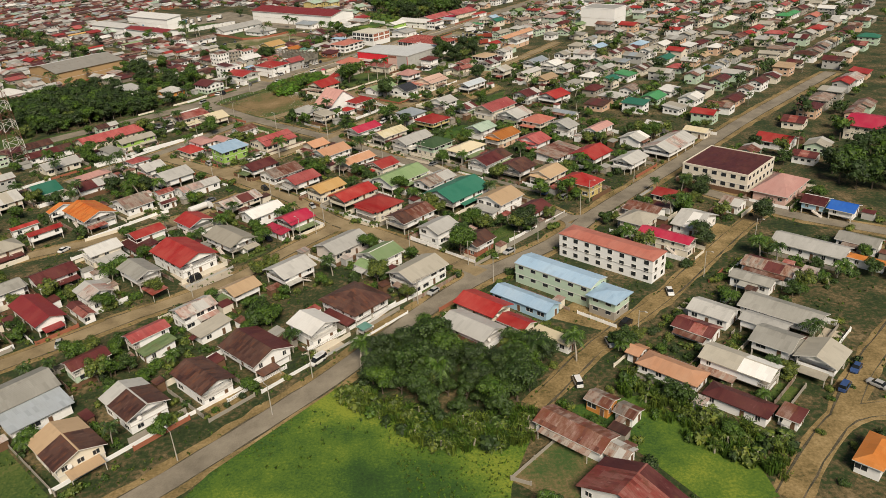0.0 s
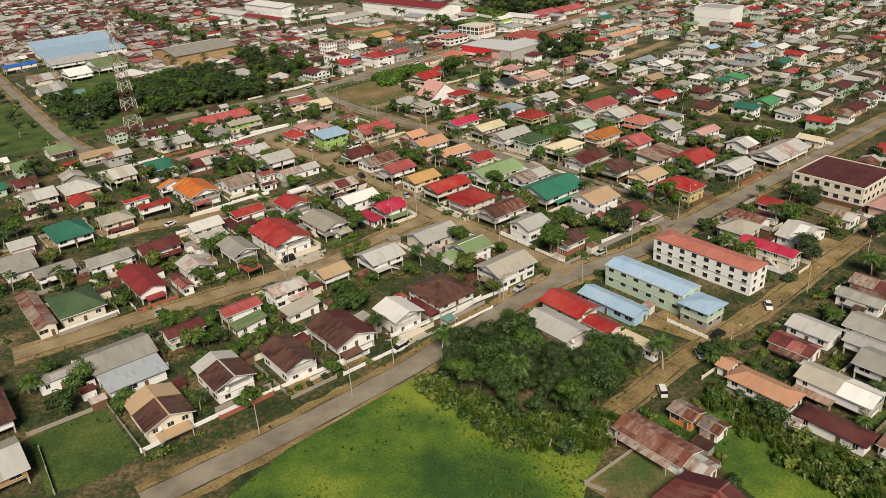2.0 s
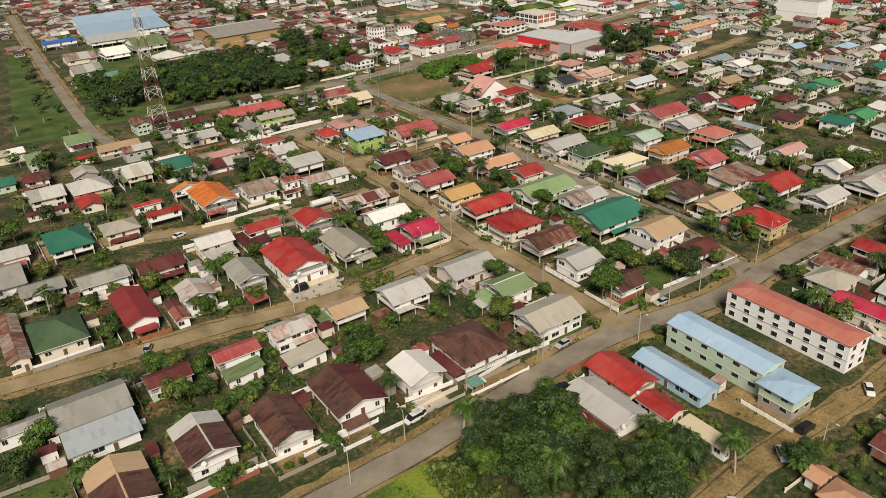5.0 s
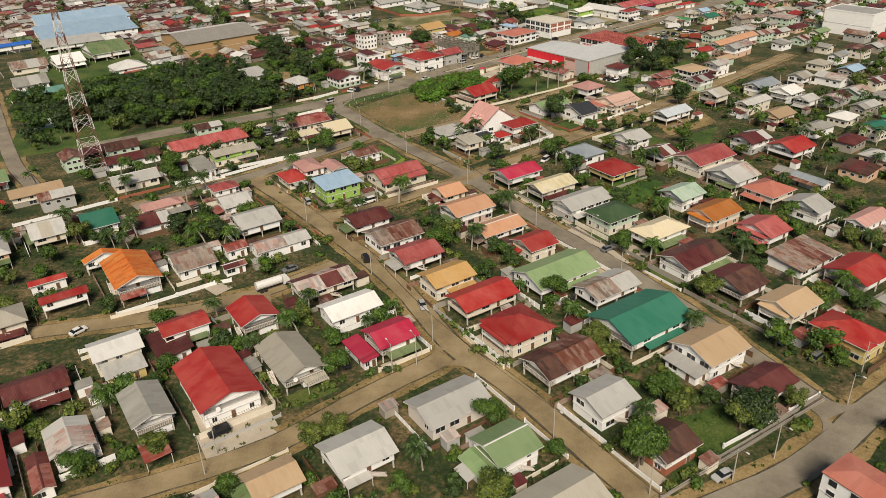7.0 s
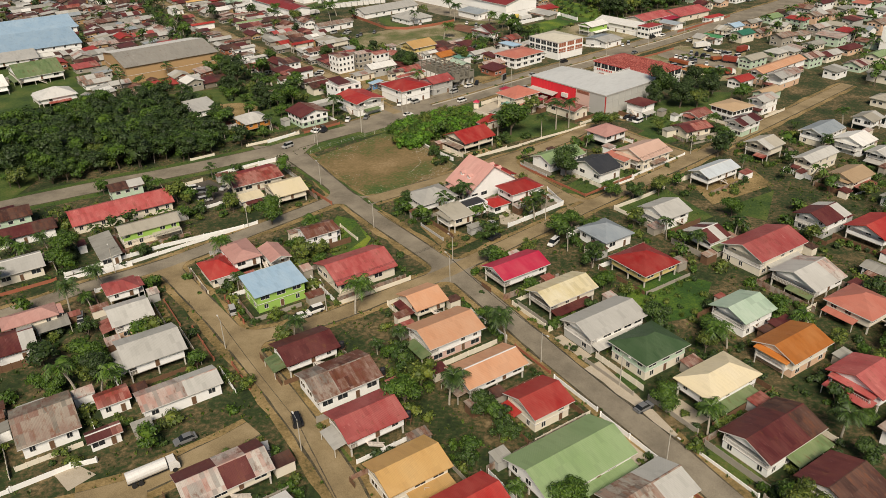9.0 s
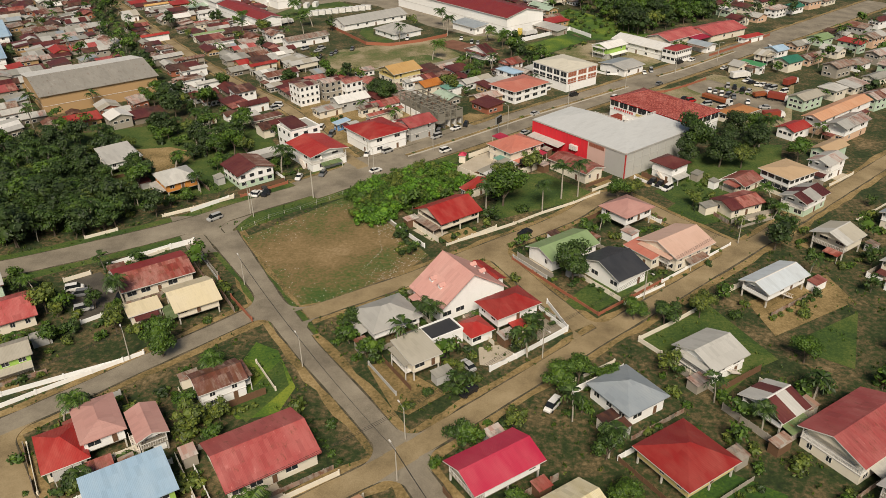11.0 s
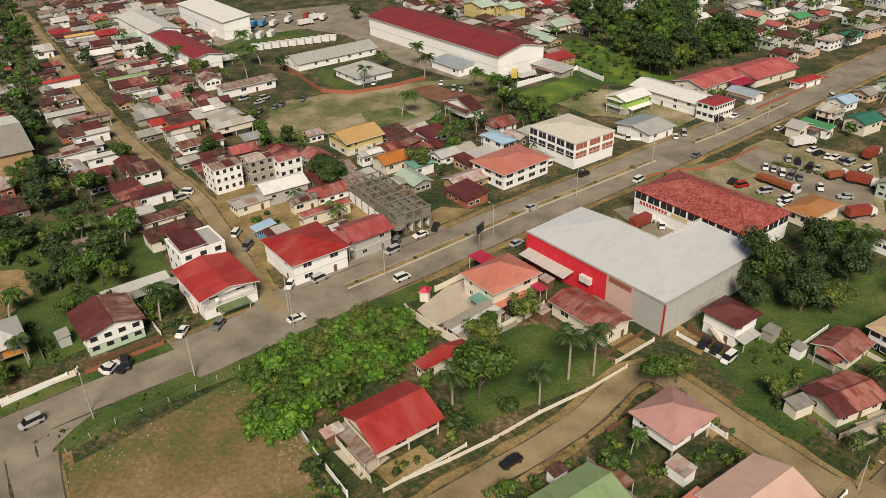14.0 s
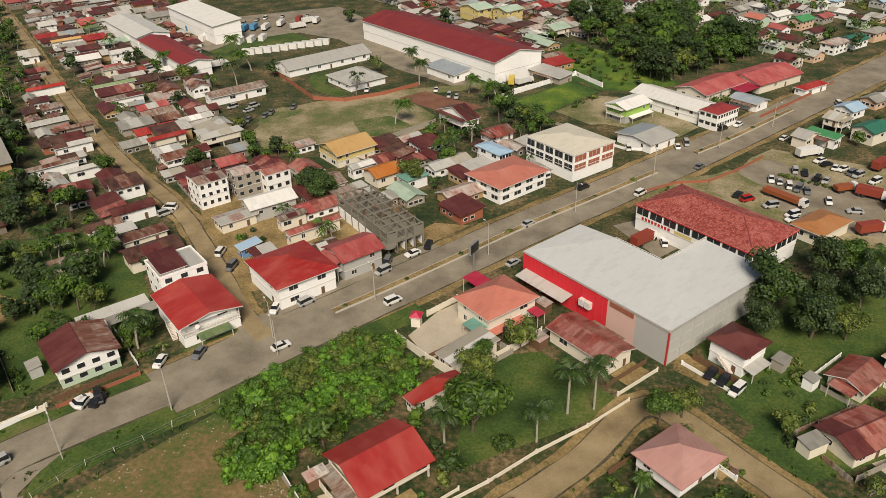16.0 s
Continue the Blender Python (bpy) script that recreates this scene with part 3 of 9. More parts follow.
sheet("yard", [(-105.6, 680.6), (-99.6, 684.2), (-95.9, 667.2), (-82.6, 657.2), (-85.8, 652.1), (-96.9, 658.3), (-104.2, 670.4)], 0.0636, "lawn", "green grass plot")
sheet("yard", [(-19.2, 651.8), (-0.3, 673.9), (10.7, 660.7), (-5.8, 637.2), (-14.3, 642.6)], 0.0642, "lawn", "green grass plot")
sheet("yard", [(-29.4, 499.9), (-24.3, 509.9), (-19.6, 512.9), (-14.0, 502.4), (-19.6, 497.1), (-23.5, 492.0)], 0.0648, "paving", "pale paved yard")
sheet("yard", [(-84.4, 447.2), (-85.0, 453.0), (-80.6, 458.8), (-72.6, 465.4), (-62.5, 477.2), (-58.0, 475.0), (-64.2, 469.8), (-70.6, 463.7), (-74.8, 458.5), (-78.8, 453.8), (-82.6, 449.1)], 0.0654, "lawn", "green grass plot")
sheet("yard", [(-106.7, 454.8), (-94.4, 457.1), (-82.5, 462.2), (-84.8, 454.5), (-85.5, 449.4), (-83.5, 443.6), (-79.6, 438.0), (-91.8, 435.2)], 0.0660, "asphalt", "grey asphalt yard")
sheet("yard", [(-36.0, 455.0), (-31.7, 457.6), (-26.0, 454.9), (-29.6, 449.3)], 0.0666, "paving", "pale paved yard")
sheet("yard", [(-81.0, 351.4), (-79.9, 354.1), (-69.8, 341.3), (-65.0, 333.8), (-69.6, 335.6)], 0.0672, "lawn", "green grass plot")
sheet("yard", [(-61.5, 327.9), (-60.1, 331.1), (-51.1, 319.3), (-52.8, 317.4)], 0.0678, "lawn", "green grass plot")
sheet("yard", [(-84.8, 292.1), (-81.3, 294.6), (-77.1, 292.9), (-79.9, 288.6)], 0.0684, "paving", "pale paved yard")
sheet("yard", [(-48.6, 311.7), (-43.6, 318.3), (-38.2, 311.2), (-42.7, 303.7)], 0.0690, "dirt", "bare sandy yard")
sheet("yard", [(9.7, 331.8), (13.4, 335.1), (22.5, 321.4), (26.8, 313.8), (24.6, 312.1)], 0.0696, "paving", "pale paved yard")
sheet("yard", [(-67.2, 500.7), (-59.6, 507.1), (-45.6, 524.6), (-31.4, 540.1), (-26.7, 537.7), (-39.0, 520.2), (-51.6, 506.9), (-61.2, 496.8)], 0.0702, "asphalt", "grey asphalt yard")
sheet("yard", [(-40.1, 539.2), (-31.7, 551.1), (-22.4, 550.4), (-31.3, 539.6)], 0.0708, "dirt", "bare sandy yard")
sheet("yard", [(-97.9, 156.9), (-85.3, 166.9), (-71.1, 150.7), (-76.4, 143.7), (-85.0, 139.9)], 0.0714, "lawn", "green grass plot")
sheet("yard", [(34.3, 252.2), (39.9, 257.3), (40.4, 242.5), (32.3, 236.8)], 0.0720, "lawn", "green grass plot")
sheet("yard", [(-260.5, 446.7), (-254.8, 451.6), (-204.6, 391.1), (-197.9, 376.6), (-212.2, 376.1)], 0.0726, "lawn", "green grass plot")
sheet("yard", [(-11.5, 398.3), (-12.4, 404.1), (-8.2, 405.5), (-4.2, 402.7), (-9.6, 398.1)], 0.0732, "paving", "pale paved yard")
sheet("yard", [(-0.5, 417.1), (1.6, 422.8), (5.8, 413.9), (-0.1, 408.2)], 0.0738, "asphalt", "grey asphalt yard")
sheet("yard", [(-34.6, 395.2), (-29.8, 397.0), (-17.7, 389.0), (-14.9, 390.7), (-23.3, 381.5), (-26.4, 382.4)], 0.0744, "dirt", "bare sandy yard")
sheet("yard", [(15.6, 554.3), (25.8, 538.2), (39.5, 552.9), (31.2, 564.1)], 0.0750, "asphalt", "grey asphalt yard")
sheet("yard", [(39.6, 583.2), (51.9, 594.6), (59.4, 583.1), (62.3, 562.2), (59.0, 560.3)], 0.0756, "sand", "bare sandy parking ground")
sheet("yard", [(-83.4, 445.0), (-81.1, 446.6), (-73.6, 435.4), (-62.8, 421.2), (-55.6, 414.6), (-58.5, 414.8), (-70.0, 426.9)], 0.0762, "lawn", "green grass plot")
sheet("yard", [(24, 572), (36, 586), (54, 593), (60, 604), (68, 612), (98, 599), (85, 549), (67, 546), (58, 556), (47, 566)], 0.0462, "sand", "bare sandy ground of the car yard")
sheet("yard", [(-6, 716), (5, 739), (30, 712), (48, 678), (31, 668), (15, 667.5), (6.8, 682)], 0.0468, "meadow", "rank green scrub land before the trees")
sheet("yard", [(-104, 560), (-97, 578), (-78, 589), (-57, 569), (-40, 556), (-33, 541), (-57, 522), (-70, 512), (-80, 526), (-92, 540)], 0.0474, "dirt", "bare trodden dirt between crowded houses")
FIELDS.pop()
sheet("yard", [(-116.0, 417.9), (-110.3, 423.6), (-95.2, 412.2), (-96.7, 408.1), (-102.5, 402.4), (-105.2, 404.9)], 0.0480, "asphalt_dark", "dark wet asphalt car yard")
sheet("yard", [(-61.1, 389.0), (-60.3, 400.0), (-54.6, 397.7), (-47.1, 386.5), (-48.1, 378.2), (-55.2, 376.0), (-58.8, 379.4)], 0.0486, "meadow", "bright green grass plot behind a wall")
strip("footpath", smooth_line([(-82.4, 446.5), (-74.8, 437.6), (-66.6, 428.1), (-58.3, 418.3), (-55.6, 415.1)], 2.0), .4, .09, "dirt", "trodden sandy footpath along the vacant lot", .12, 3)
sheet("clearing", [(-143.1, 502.1), (-129, 480), (-124.8, 482.7), (-119, 466), (-113.5, 457.2), (-107.4, 461.2), (-112, 463), (-121, 484), (-119.5, 502.3), (-131.2, 505.8)], 0.0768, "dirt", "bare sandy clearing among trees")
sheet("yard", [(-300, 560), (-225, 431), (-202, 378), (-168, 398), (-170, 426), (-206, 514), (-234, 553)], 0.0774, "lawn", "rough dark grass round the mast")
sheet("yard", [(-1.5, 642.4), (15, 661), (21, 660), (33, 655), (47.8, 630), (40, 620), (16, 630.4), (11, 629.4)], 0.0780, "sand", "bare sandy yard")
sheet("yard", [(-18, 649.5), (5.5, 680), (14.8, 666), (-1.5, 643), (-8, 636)], 0.0786, "meadow", "bright green fenced grass plot")
sheet("yard", [(-55.0, 251.3), (-48.1, 241.5), (-58.2, 231.9), (-67.3, 244.2)], 0.0792, "paving", "broad pale concrete forecourt")
sheet("yard", [(30.5, 504.3), (43.7, 512), (59.2, 531), (77.7, 530), (68, 492.7), (51.6, 489.2), (39.3, 485.9), (33, 490)], 0.0798, "lawn", "rough grass behind the store")
sheet("yard", [(-58, 475), (-62.5, 477.2), (-52, 489), (-40, 502), (-30, 512), (-26, 508), (-36, 498), (-48, 486)], 0.0804, "lawn", "green grass verge below the highway")
sheet("yard", [(20.8, 363.1), (32.2, 375.0), (42.5, 370.3), (37.3, 354.7), (25.4, 350.1)], 0.0810, "meadow", "rough green grass lot")
BARE = [(26, 203), (52, 233), (84, 208), (62, 186), (44, 186)]
sheet("yard", [(39, 196), (52, 186), (60, 190), (50, 205)], 0.0816, "dirt", "bare sandy yard beside the halls")
sheet("yard", [(-114, 464), (-100, 472), (-88, 490), (-90, 505), (-102, 522), (-126, 536), (-190, 506), (-200, 470), (-132, 442)], 0.0440, "lawn", "shaded rough grass under trees")
junctions(len(SPANS))


# ---------------------------------------------------------------- houses
HOUSES = []          # x, y, radius, angle of every built house
ROOF_WORD = dict(red="red", crim="crimson", crimdark="dark red", paper="pale cream", palepink="pale pinkish", dullorg="dull orange", dred="maroon", pinkred="faded red", pink="pale pink", coral="coral", peach="peach",
                 tan="tan", yel="ochre yellow", org="orange", orange="bright orange patched", lgrey="light grey", grey="weathered grey", beige="beige grey",
                 white="white", bluewhite="bluish white", bluegrey="blue grey", cream="cream", beigeyel="yellowish beige", lgreen="light green",
                 mintroof="mint green", mossgreen="mossy green", green="green", teal="teal green", tealgrey="grey teal", dgreen="dark green", blue="pale blue",
                 royal="royal blue", black="black", brown="rusty brown", rust="rusted red", rustred="rusty red", rustgrey="rust-streaked grey",
                 rustwhite="rust-patched white", tilegrey="grey and brown tiled", tilered="old red tiled", warehouse="brown grey", storewhite="pale grey")
WALL_WORD = dict(peachwall="peach", bluewall="blue", tanwall="tan", crimwall="off-white", redwall="red", lime="lime green")


def window_mesh(w, h, name):
    """A frame with two panes set back in it, one connected mesh."""
    bm = bmesh.new()
    W2, H2 = w / 2 + .1, h / 2 + .1
    box(bm, -W2, 0, -.07, .03, -H2, H2, 0)
    box(bm, 0, W2, -.07, .03, -H2, H2, 0)
    bmesh.ops.remove_doubles(bm, verts=bm.verts, dist=1e-4)
    bm.normal_update()
    inner = [f for f in bm.faces if abs(f.calc_center_median().x) < 1e-4]
    bmesh.ops.delete(bm, geom=inner, context='FACES_ONLY')
    front = [f for f in bm.faces if f.normal.y < -.9]
    bmesh.ops.inset_individual(bm, faces=front, thickness=.06, depth=-.05)
    for f in front:
        f.material_index = 1
    me = bpy.data.meshes.new(name)
    bm.to_mesh(me)
    bm.free()
    for m in ("trim", "glass_dark"):
        me.materials.append(MATS[m])
    return me


WIN = [window_mesh(1.2, .9, "window"), window_mesh(2.0, .95, "window"), window_mesh(0.8, 1.0, "window")]
bm = bmesh.new()
box(bm, -.75, .75, -.05, .03, -.55, .55, 0)
bmesh.ops.delete(bm, geom=[f for f in bm.faces if f.calc_center_median().y > .02], context='FACES')
bm.faces.new([bm.verts.new(p) for p in ((-.62, -.055, -.42), (.62, -.055, -.42), (.62, -.055, .42), (-.62, -.055, .42))]).material_index = 1
FARWIN = bpy.data.meshes.new("window")
bm.to_mesh(FARWIN)
bm.free()
for m in ("trim", "glass_dark"):
    FARWIN.materials.append(MATS[m])
bm = bmesh.new()
box(bm, -.5, .5, -.06, .03, 0, 1.95, 0)
box(bm, -.42, .42, -.085, 0, .08, 1.88, 1)
DOOR = bpy.data.meshes.new("door")
bm.to_mesh(DOOR)
bm.free()
DOOR.materials.append(MATS["trim"])
DOOR.materials.append(MATS["timber"])


WEATHERED = dict(rust=("rustgrey", "lgrey", "dred"), brown=("dred", "rust", "lgrey"), dred=("brown", "rustred", "lgrey"), rustgrey=("rust", "lgrey", "dred"),
                 rustwhite=("dred", "lgrey", "rust"), rustred=("dred", "lgrey", "rust"), lgrey=("white", "beige", "rustwhite"), grey=("lgrey", "bluegrey"),
                 beige=("lgrey", "white"), tilegrey=("lgrey", "rust"), mossgreen=("grey", "rust"), pinkred=("rustred", "lgrey"))


def roof_shape(bm, kind, L, W, e, rise, t=0.2, cuts=()):
    """One roof shell over a rectangle L (along x, the ridge) by W at eave height e; its edges are painted boards."""
    l, w = L / 2, W / 2
    if kind == "m":
        top = [(-l, -w, e), (l, -w, e), (l, w, e + rise), (-l, w, e + rise)]
        faces = [(0, 1, 2, 3)]
        rim = (0, 1, 2, 3)
    elif kind in "gs":
        top = [(-l, -w, e), (l, -w, e), (l, 0, e + rise), (l, w, e), (-l, w, e), (-l, 0, e + rise)]
        faces = [(0, 1, 2, 5), (5, 2, 3, 4)]
        rim = (0, 1, 2, 3, 4, 5)
    else:
        r = max(l - w * 0.95, 0.3)
        top = [(-l, -w, e), (l, -w, e), (l, w, e), (-l, w, e), (-r, 0, e + rise), (r, 0, e + rise)]
        faces = [(0, 1, 5, 4), (2, 3, 4, 5), (1, 2, 5), (3, 0, 4)]
        rim = (0, 1, 2, 3)
    if cuts and kind in "gsm":
        # sheets of different age: the top is laid in sections along the ridge
        xs = [-l] + [l * c for c in cuts] + [l]
        rows = [(-w, e), (w, e + rise)] if kind == "m" else [(-w, e), (0, e + rise), (w, e)]
        for i in range(len(xs) - 1):
            for j in range(len(rows) - 1):
                (y0, z0), (y1, z1) = rows[j], rows[j + 1]
                f = bm.faces.new([bm.verts.new(p) for p in ((xs[i], y0, z0), (xs[i + 1], y0, z0), (xs[i + 1], y1, z1), (xs[i], y1, z1))])
                f.material_index = (0, 2)[(i + (j if len(cuts) > 1 else 0)) % 2]
        faces_top = []
    else:
        faces_top = faces
    T = [bm.verts.new(p) for p in top]
    B = [bm.verts.new((p[0], p[1], p[2] - t)) for p in top]
    for f in faces_top:
        bm.faces.new([T[i] for i in f])
    for f in faces:
        bm.faces.new([B[i] for i in reversed(f)]).material_index = 1
    for k in range(len(rim)):
        a, c = rim[k], rim[(k + 1) % len(rim)]
        bm.faces.new((T[a], B[a], B[c], T[c])).material_index = 1


BAYS = {}


def bay_mesh(w, h, pane):
    """A wide window: frame, sill and mullions round set-back panes."""
    key = (round(w, 1), round(h, 1), pane)
    if key in BAYS:
        return BAYS[key]
    bm = bmesh.new()
    w2, h2 = key[0] / 2 + .06, key[1] / 2 + .06
    n, rows = (max(1, round(key[0] / 1.6)) if key[0] > 1.7 else 1), (2 if key[1] > 2.2 else 1)
    for i in range(n):
        for j in range(rows):
            box(bm, -w2 + 2 * w2 * i / n, -w2 + 2 * w2 * (i + 1) / n, -.08, .03, -h2 + 2 * h2 * j / rows, -h2 + 2 * h2 * (j + 1) / rows)
    bmesh.ops.remove_doubles(bm, verts=bm.verts, dist=1e-4)
    bm.normal_update()
    front = [f for f in bm.faces if f.normal.y < -.9]
    bmesh.ops.inset_individual(bm, faces=front, thickness=.05, depth=-.05)
    for f in front:
        f.material_index = 1
    me = bpy.data.meshes.new("window")
    bm.to_mesh(me)
    bm.free()
    for m in ("trim", pane):
        me.materials.append(MATS[m])
    BAYS[key] = me
    return me


def house(x, y, ang, L, W, e, kind, roof, wall="white", far=False, label="", low=None, bays=None, slope=None, roof2=None, split=None):
    """A house: walls, sheet roof, bargeboards, windows, doors, posts and stairs. L along the ridge, e the eave's height."""
    seed = int(abs(x) * 131 + abs(y) * 17 + L * 7)
    rnd = random.Random(seed)
    two = e >= 3.7
    stilt = two and e < 5.4 and (low == "stilt" or (low is None and rnd.random() < 0.6))
    roofword, wallword = ROOF_WORD.get(roof, roof), WALL_WORD.get(wall, wall)
    shape = {"g": "gabled", "s": "steep gabled", "h": "hipped", "m": "sloping", "p": "flat"}[kind]
    storeys = "house on posts" if stilt else "two-storey house" if e < 6.8 and two else "three-storey building" if e >= 6.8 else "low house"
    h = new("house")
    h.matrix_world = pose(x, y, 0, 0, 0, ang)
    tagged(h, label or f"{wallword} {storeys} with a {roofword} {shape} metal roof", "house", "houses of the town")
    HOUSES.append((x, y, math.hypot(L, W) / 2, ang, L, W))
    wm, rm = "wall_" + wall, "roof_" + roof
    pitch = {"g": 0.36, "s": 0.7, "h": 0.40, "m": 0.10, "p": 0.0}[kind]
    if e >= 5.8 and kind == "g":
        pitch = 0.22
    if slope is not None:
        pitch = slope
    rise = (W if kind == "m" else W / 2) * pitch
    ov = 0.55 if min(L, W) < 8 else 0.75
    if bays and e > 5.8:
        ov = 0.2
    if kind == "p":
        ov = 0.0
    l, w = L / 2 - ov, W / 2 - ov
    et = e + ov * pitch - 0.05
    lowz = e * .47 if two and not far else 0.0
    # a gallery under the roof at the gable end that faces the street
    gal, deep = 0, rnd.uniform(1.5, 2.3)
    if two and kind == "g" and e < 5.8 and not bays and low is None and L > 8 and rnd.random() < .72:
        gal = 1 if math.cos(radians(ang + 90)) > .2 else -1
    xa, xb = (-l + deep if gal < 0 else -l), (l - deep if gal > 0 else l)
    # upper walls, closed up to the roof
    bm = bmesh.new()
    if kind in "gs":
        pr = w * pitch
        vs = {}
        for sx in (xa, xb):
            vs[sx] = [bm.verts.new(c) for c in ((sx, -w, lowz), (sx, w, lowz), (sx, w, et), (sx, 0, et + pr), (sx, -w, et))]
            bm.faces.new(vs[sx])
        a, b = vs[xa], vs[xb]
        for i in range(5):
            bm.faces.new((a[i], a[(i + 1) % 5], b[(i + 1) % 5], b[i]))
    elif kind == "m":
        v = box(bm, -l, l, -w, w, lowz, et - .05)
        for i in (6, 7):
            v[i].co.z += 2 * w * pitch
    else:
        box(bm, -l, l, -w, w, lowz, et)
    bmesh.ops.recalc_face_normals(bm, faces=bm.faces)
    part("wall", bm, wm, h)
    # roof
    bm = bmesh.new()
    if kind == "p":
        slab(bm, [(-l + .2, -w + .2, e + .02), (l - .2, -w + .2, e + .02), (l - .2, w - .2, e + .1), (-l + .2, w - .2, e + .1)], .06)
        part("roof", bm, rm, h)
        bm = bmesh.new()
        for x0, x1, y0, y1 in ((-l - .1, l + .1, -w - .1, -w + .2), (-l - .1, l + .1, w - .2, w + .1), (-l - .1, -l + .2, -w + .2, w - .2), (l - .2, l + .1, -w + .2, w - .2)):
            box(bm, x0, x1, y0, y1, e - .25, e + .35)
        part("parapet", bm, wm, h)
    else:
        cuts = ()
        if roof in WEATHERED and rnd.random() < (.75 if roof in ("rust", "brown", "rustgrey", "rustwhite", "dred") else .28) and max(L, W) < 25:
            cuts = rnd.choice(((.1,), (-.3,), (.4,), (-.4, .3), (-.1, .55)))
        roof_shape(bm, kind, L, W, e, rise, .2, split[:1] if split else () if roof2 else cuts)
        if roof2:
            bm.normal_update()
            for f in bm.faces:
                if f.normal.z > .5 and f.normal.y > .05:
                    f.material_index = 2
        if kind in "gs" and max(L, W) < 30:
            cap = 1 if rnd.random() < .05 else 0
            for y0, y1 in ((-.2, 0), (0, .2)):
                slab(bm, [(-L / 2, y0, e + rise + .03 + pitch * y0), (L / 2, y0, e + rise + .03 + pitch * y0), (L / 2, y1, e + rise + .03 - pitch * y1), (-L / 2, y1, e + rise + .03 - pitch * y1)], .05, cap)
        part("roof", bm, [rm, "trim" if rnd.random() < .6 else rm, "roof_" + (split[1] if split else roof2 or rnd.choice(WEATHERED.get(roof, (roof,))))], h)
    if kind == "s":
        for u in (-.35, .2):
            for sg in (-1, 1):
                yy, zz = sg * W * .30, e + rise * .40
                bm = bmesh.new()
                box(bm, -.6, .6, -.6, .6, -.5, .55)
                part("dormer", bm, wm, h).matrix_local = pose(u * L / 2, yy - sg * .2, zz)
                bm = bmesh.new()
                roof_shape(bm, "g", 1.7, 1.7, .55, .55, .1)
                part("dormer_roof", bm, [rm, rm], h).matrix_local = pose(u * L / 2, yy - sg * .2, zz, 0, 0, 90)
    if far:
        for sx, sy, rz, span in ((0, -w, 0, l), (l, 0, 90, w), (-l, 0, -90, w)):
            if math.cos(radians(ang + rz)) > .2:
                share("window", WIN[rnd.randrange(2)], h, pose(sx + (.3 * span if rz == 0 else 0), sy + (.3 * span if rz else 0), et - 1.3, 0, 0, rz))
        return h
    if gal:
        g = pose(0, 0, 0) if gal > 0 else pose(0, 0, 0, 0, 0, 180)
        pr = w * pitch
        bm = bmesh.new()
        tri = [(-w, et - .35), (w, et - .35), (w, et - .02), (0, et + pr - .02), (-w, et - .02)]
        A, B = ([bm.verts.new((xx, yy, zz)) for yy, zz in tri] for xx in (l - .12, l))
        bm.faces.new(A[::-1])
        bm.faces.new(B)
        for i in range(5):
            bm.faces.new((A[i], A[(i + 1) % 5], B[(i + 1) % 5], B[i]))
        bmesh.ops.recalc_face_normals(bm, faces=bm.faces)
        part("gable", bm, wm, h).matrix_local = g
        bm = bmesh.new()
        box(bm, l - deep, l, -w, w, lowz - .16, lowz - .004)
        part("gallery_floor", bm, "wall_concrete", h).matrix_local = g
        bm = bmesh.new()
        solid = rnd.random() < .45
        for p, q in (((l - .07, -w + .07), (l - .07, w - .07)), ((l - deep, -w + .07), (l - .07, -w + .07)), ((l - deep, w - .07), (l - .07, w - .07))):
            beam(bm, (*p, lowz + .9), (*q, lowz + .9), .1, .09)
            if solid:
                beam(bm, (*p, lowz + .42), (*q, lowz + .42), .07, .8)
                continue
            n = max(2, int(math.dist(p, q) / .4))
            for k in range(n + 1):
                px, py = p[0] + (q[0] - p[0]) * k / n, p[1] + (q[1] - p[1]) * k / n
                beam(bm, (px, py, lowz), (px, py, lowz + .88), .06)
        part("railing", bm, wm if solid else "trim", h, "" if solid else "white gallery railing").matrix_local = g
        bm = bmesh.new()
        box(bm, -.07, .07, -.07, .07, lowz, et - .3)
        gp = to_mesh("gallery_post", bm, ["trim"])
        for py in (-w + .09, w - .09):
            share("gallery_post", gp, h, g @ pose(l - .09, py, 0))
    # lower storey
    if two:
        if stilt:
            nx, ny = max(2, int(l * 2 / 5.4) + 1), max(2, int(w * 2 / 5.4) + 1)
            bm = bmesh.new()
            box(bm, -.14, .14, -.14, .14, 0, lowz)
            post = part("post", bm, "post_paint", h)
            pm = post.data
            first = True
            for i in range(nx):
                for j in range(ny):
                    if 0 < i < nx - 1 and 0 < j < ny - 1:
                        continue
                    px, py = -l + .2 + i * (2 * l - .4) / (nx - 1), -w + .2 + j * (2 * w - .4) / (ny - 1)
                    if first:
                        post.location = (px, py, 0)
                        first = False
                    else:
                        share("post", pm, h, pose(px, py, 0))
            bm = bmesh.new()
            box(bm, -l, l, -w, w, lowz - .15, lowz - .003)
            part("floor_slab", bm, "wall_concrete", h)
            if rnd.random() < .7:
                bm = bmesh.new()
                k = rnd.uniform(0, .5)
                box(bm, -l * k, l - .4, -w * .1, w - .4, 0, lowz - .15)
                part("wall", bm, wm, h)
        else:
            bm = bmesh.new()
            box(bm, -l + .06, l - .06, -w + .06, w - .06, 0, lowz)
            part("wall", bm, wm if e > 5.8 or rnd.random() < .6 else "wall_" + rnd.choice(("cream", "pink", "grey", "concrete", "brick", "peachwall", "mint")), h)
            bm = bmesh.new()
            box(bm, -l - .06, l + .06, -w - .06, w + .06, lowz - .06, lowz + .09)
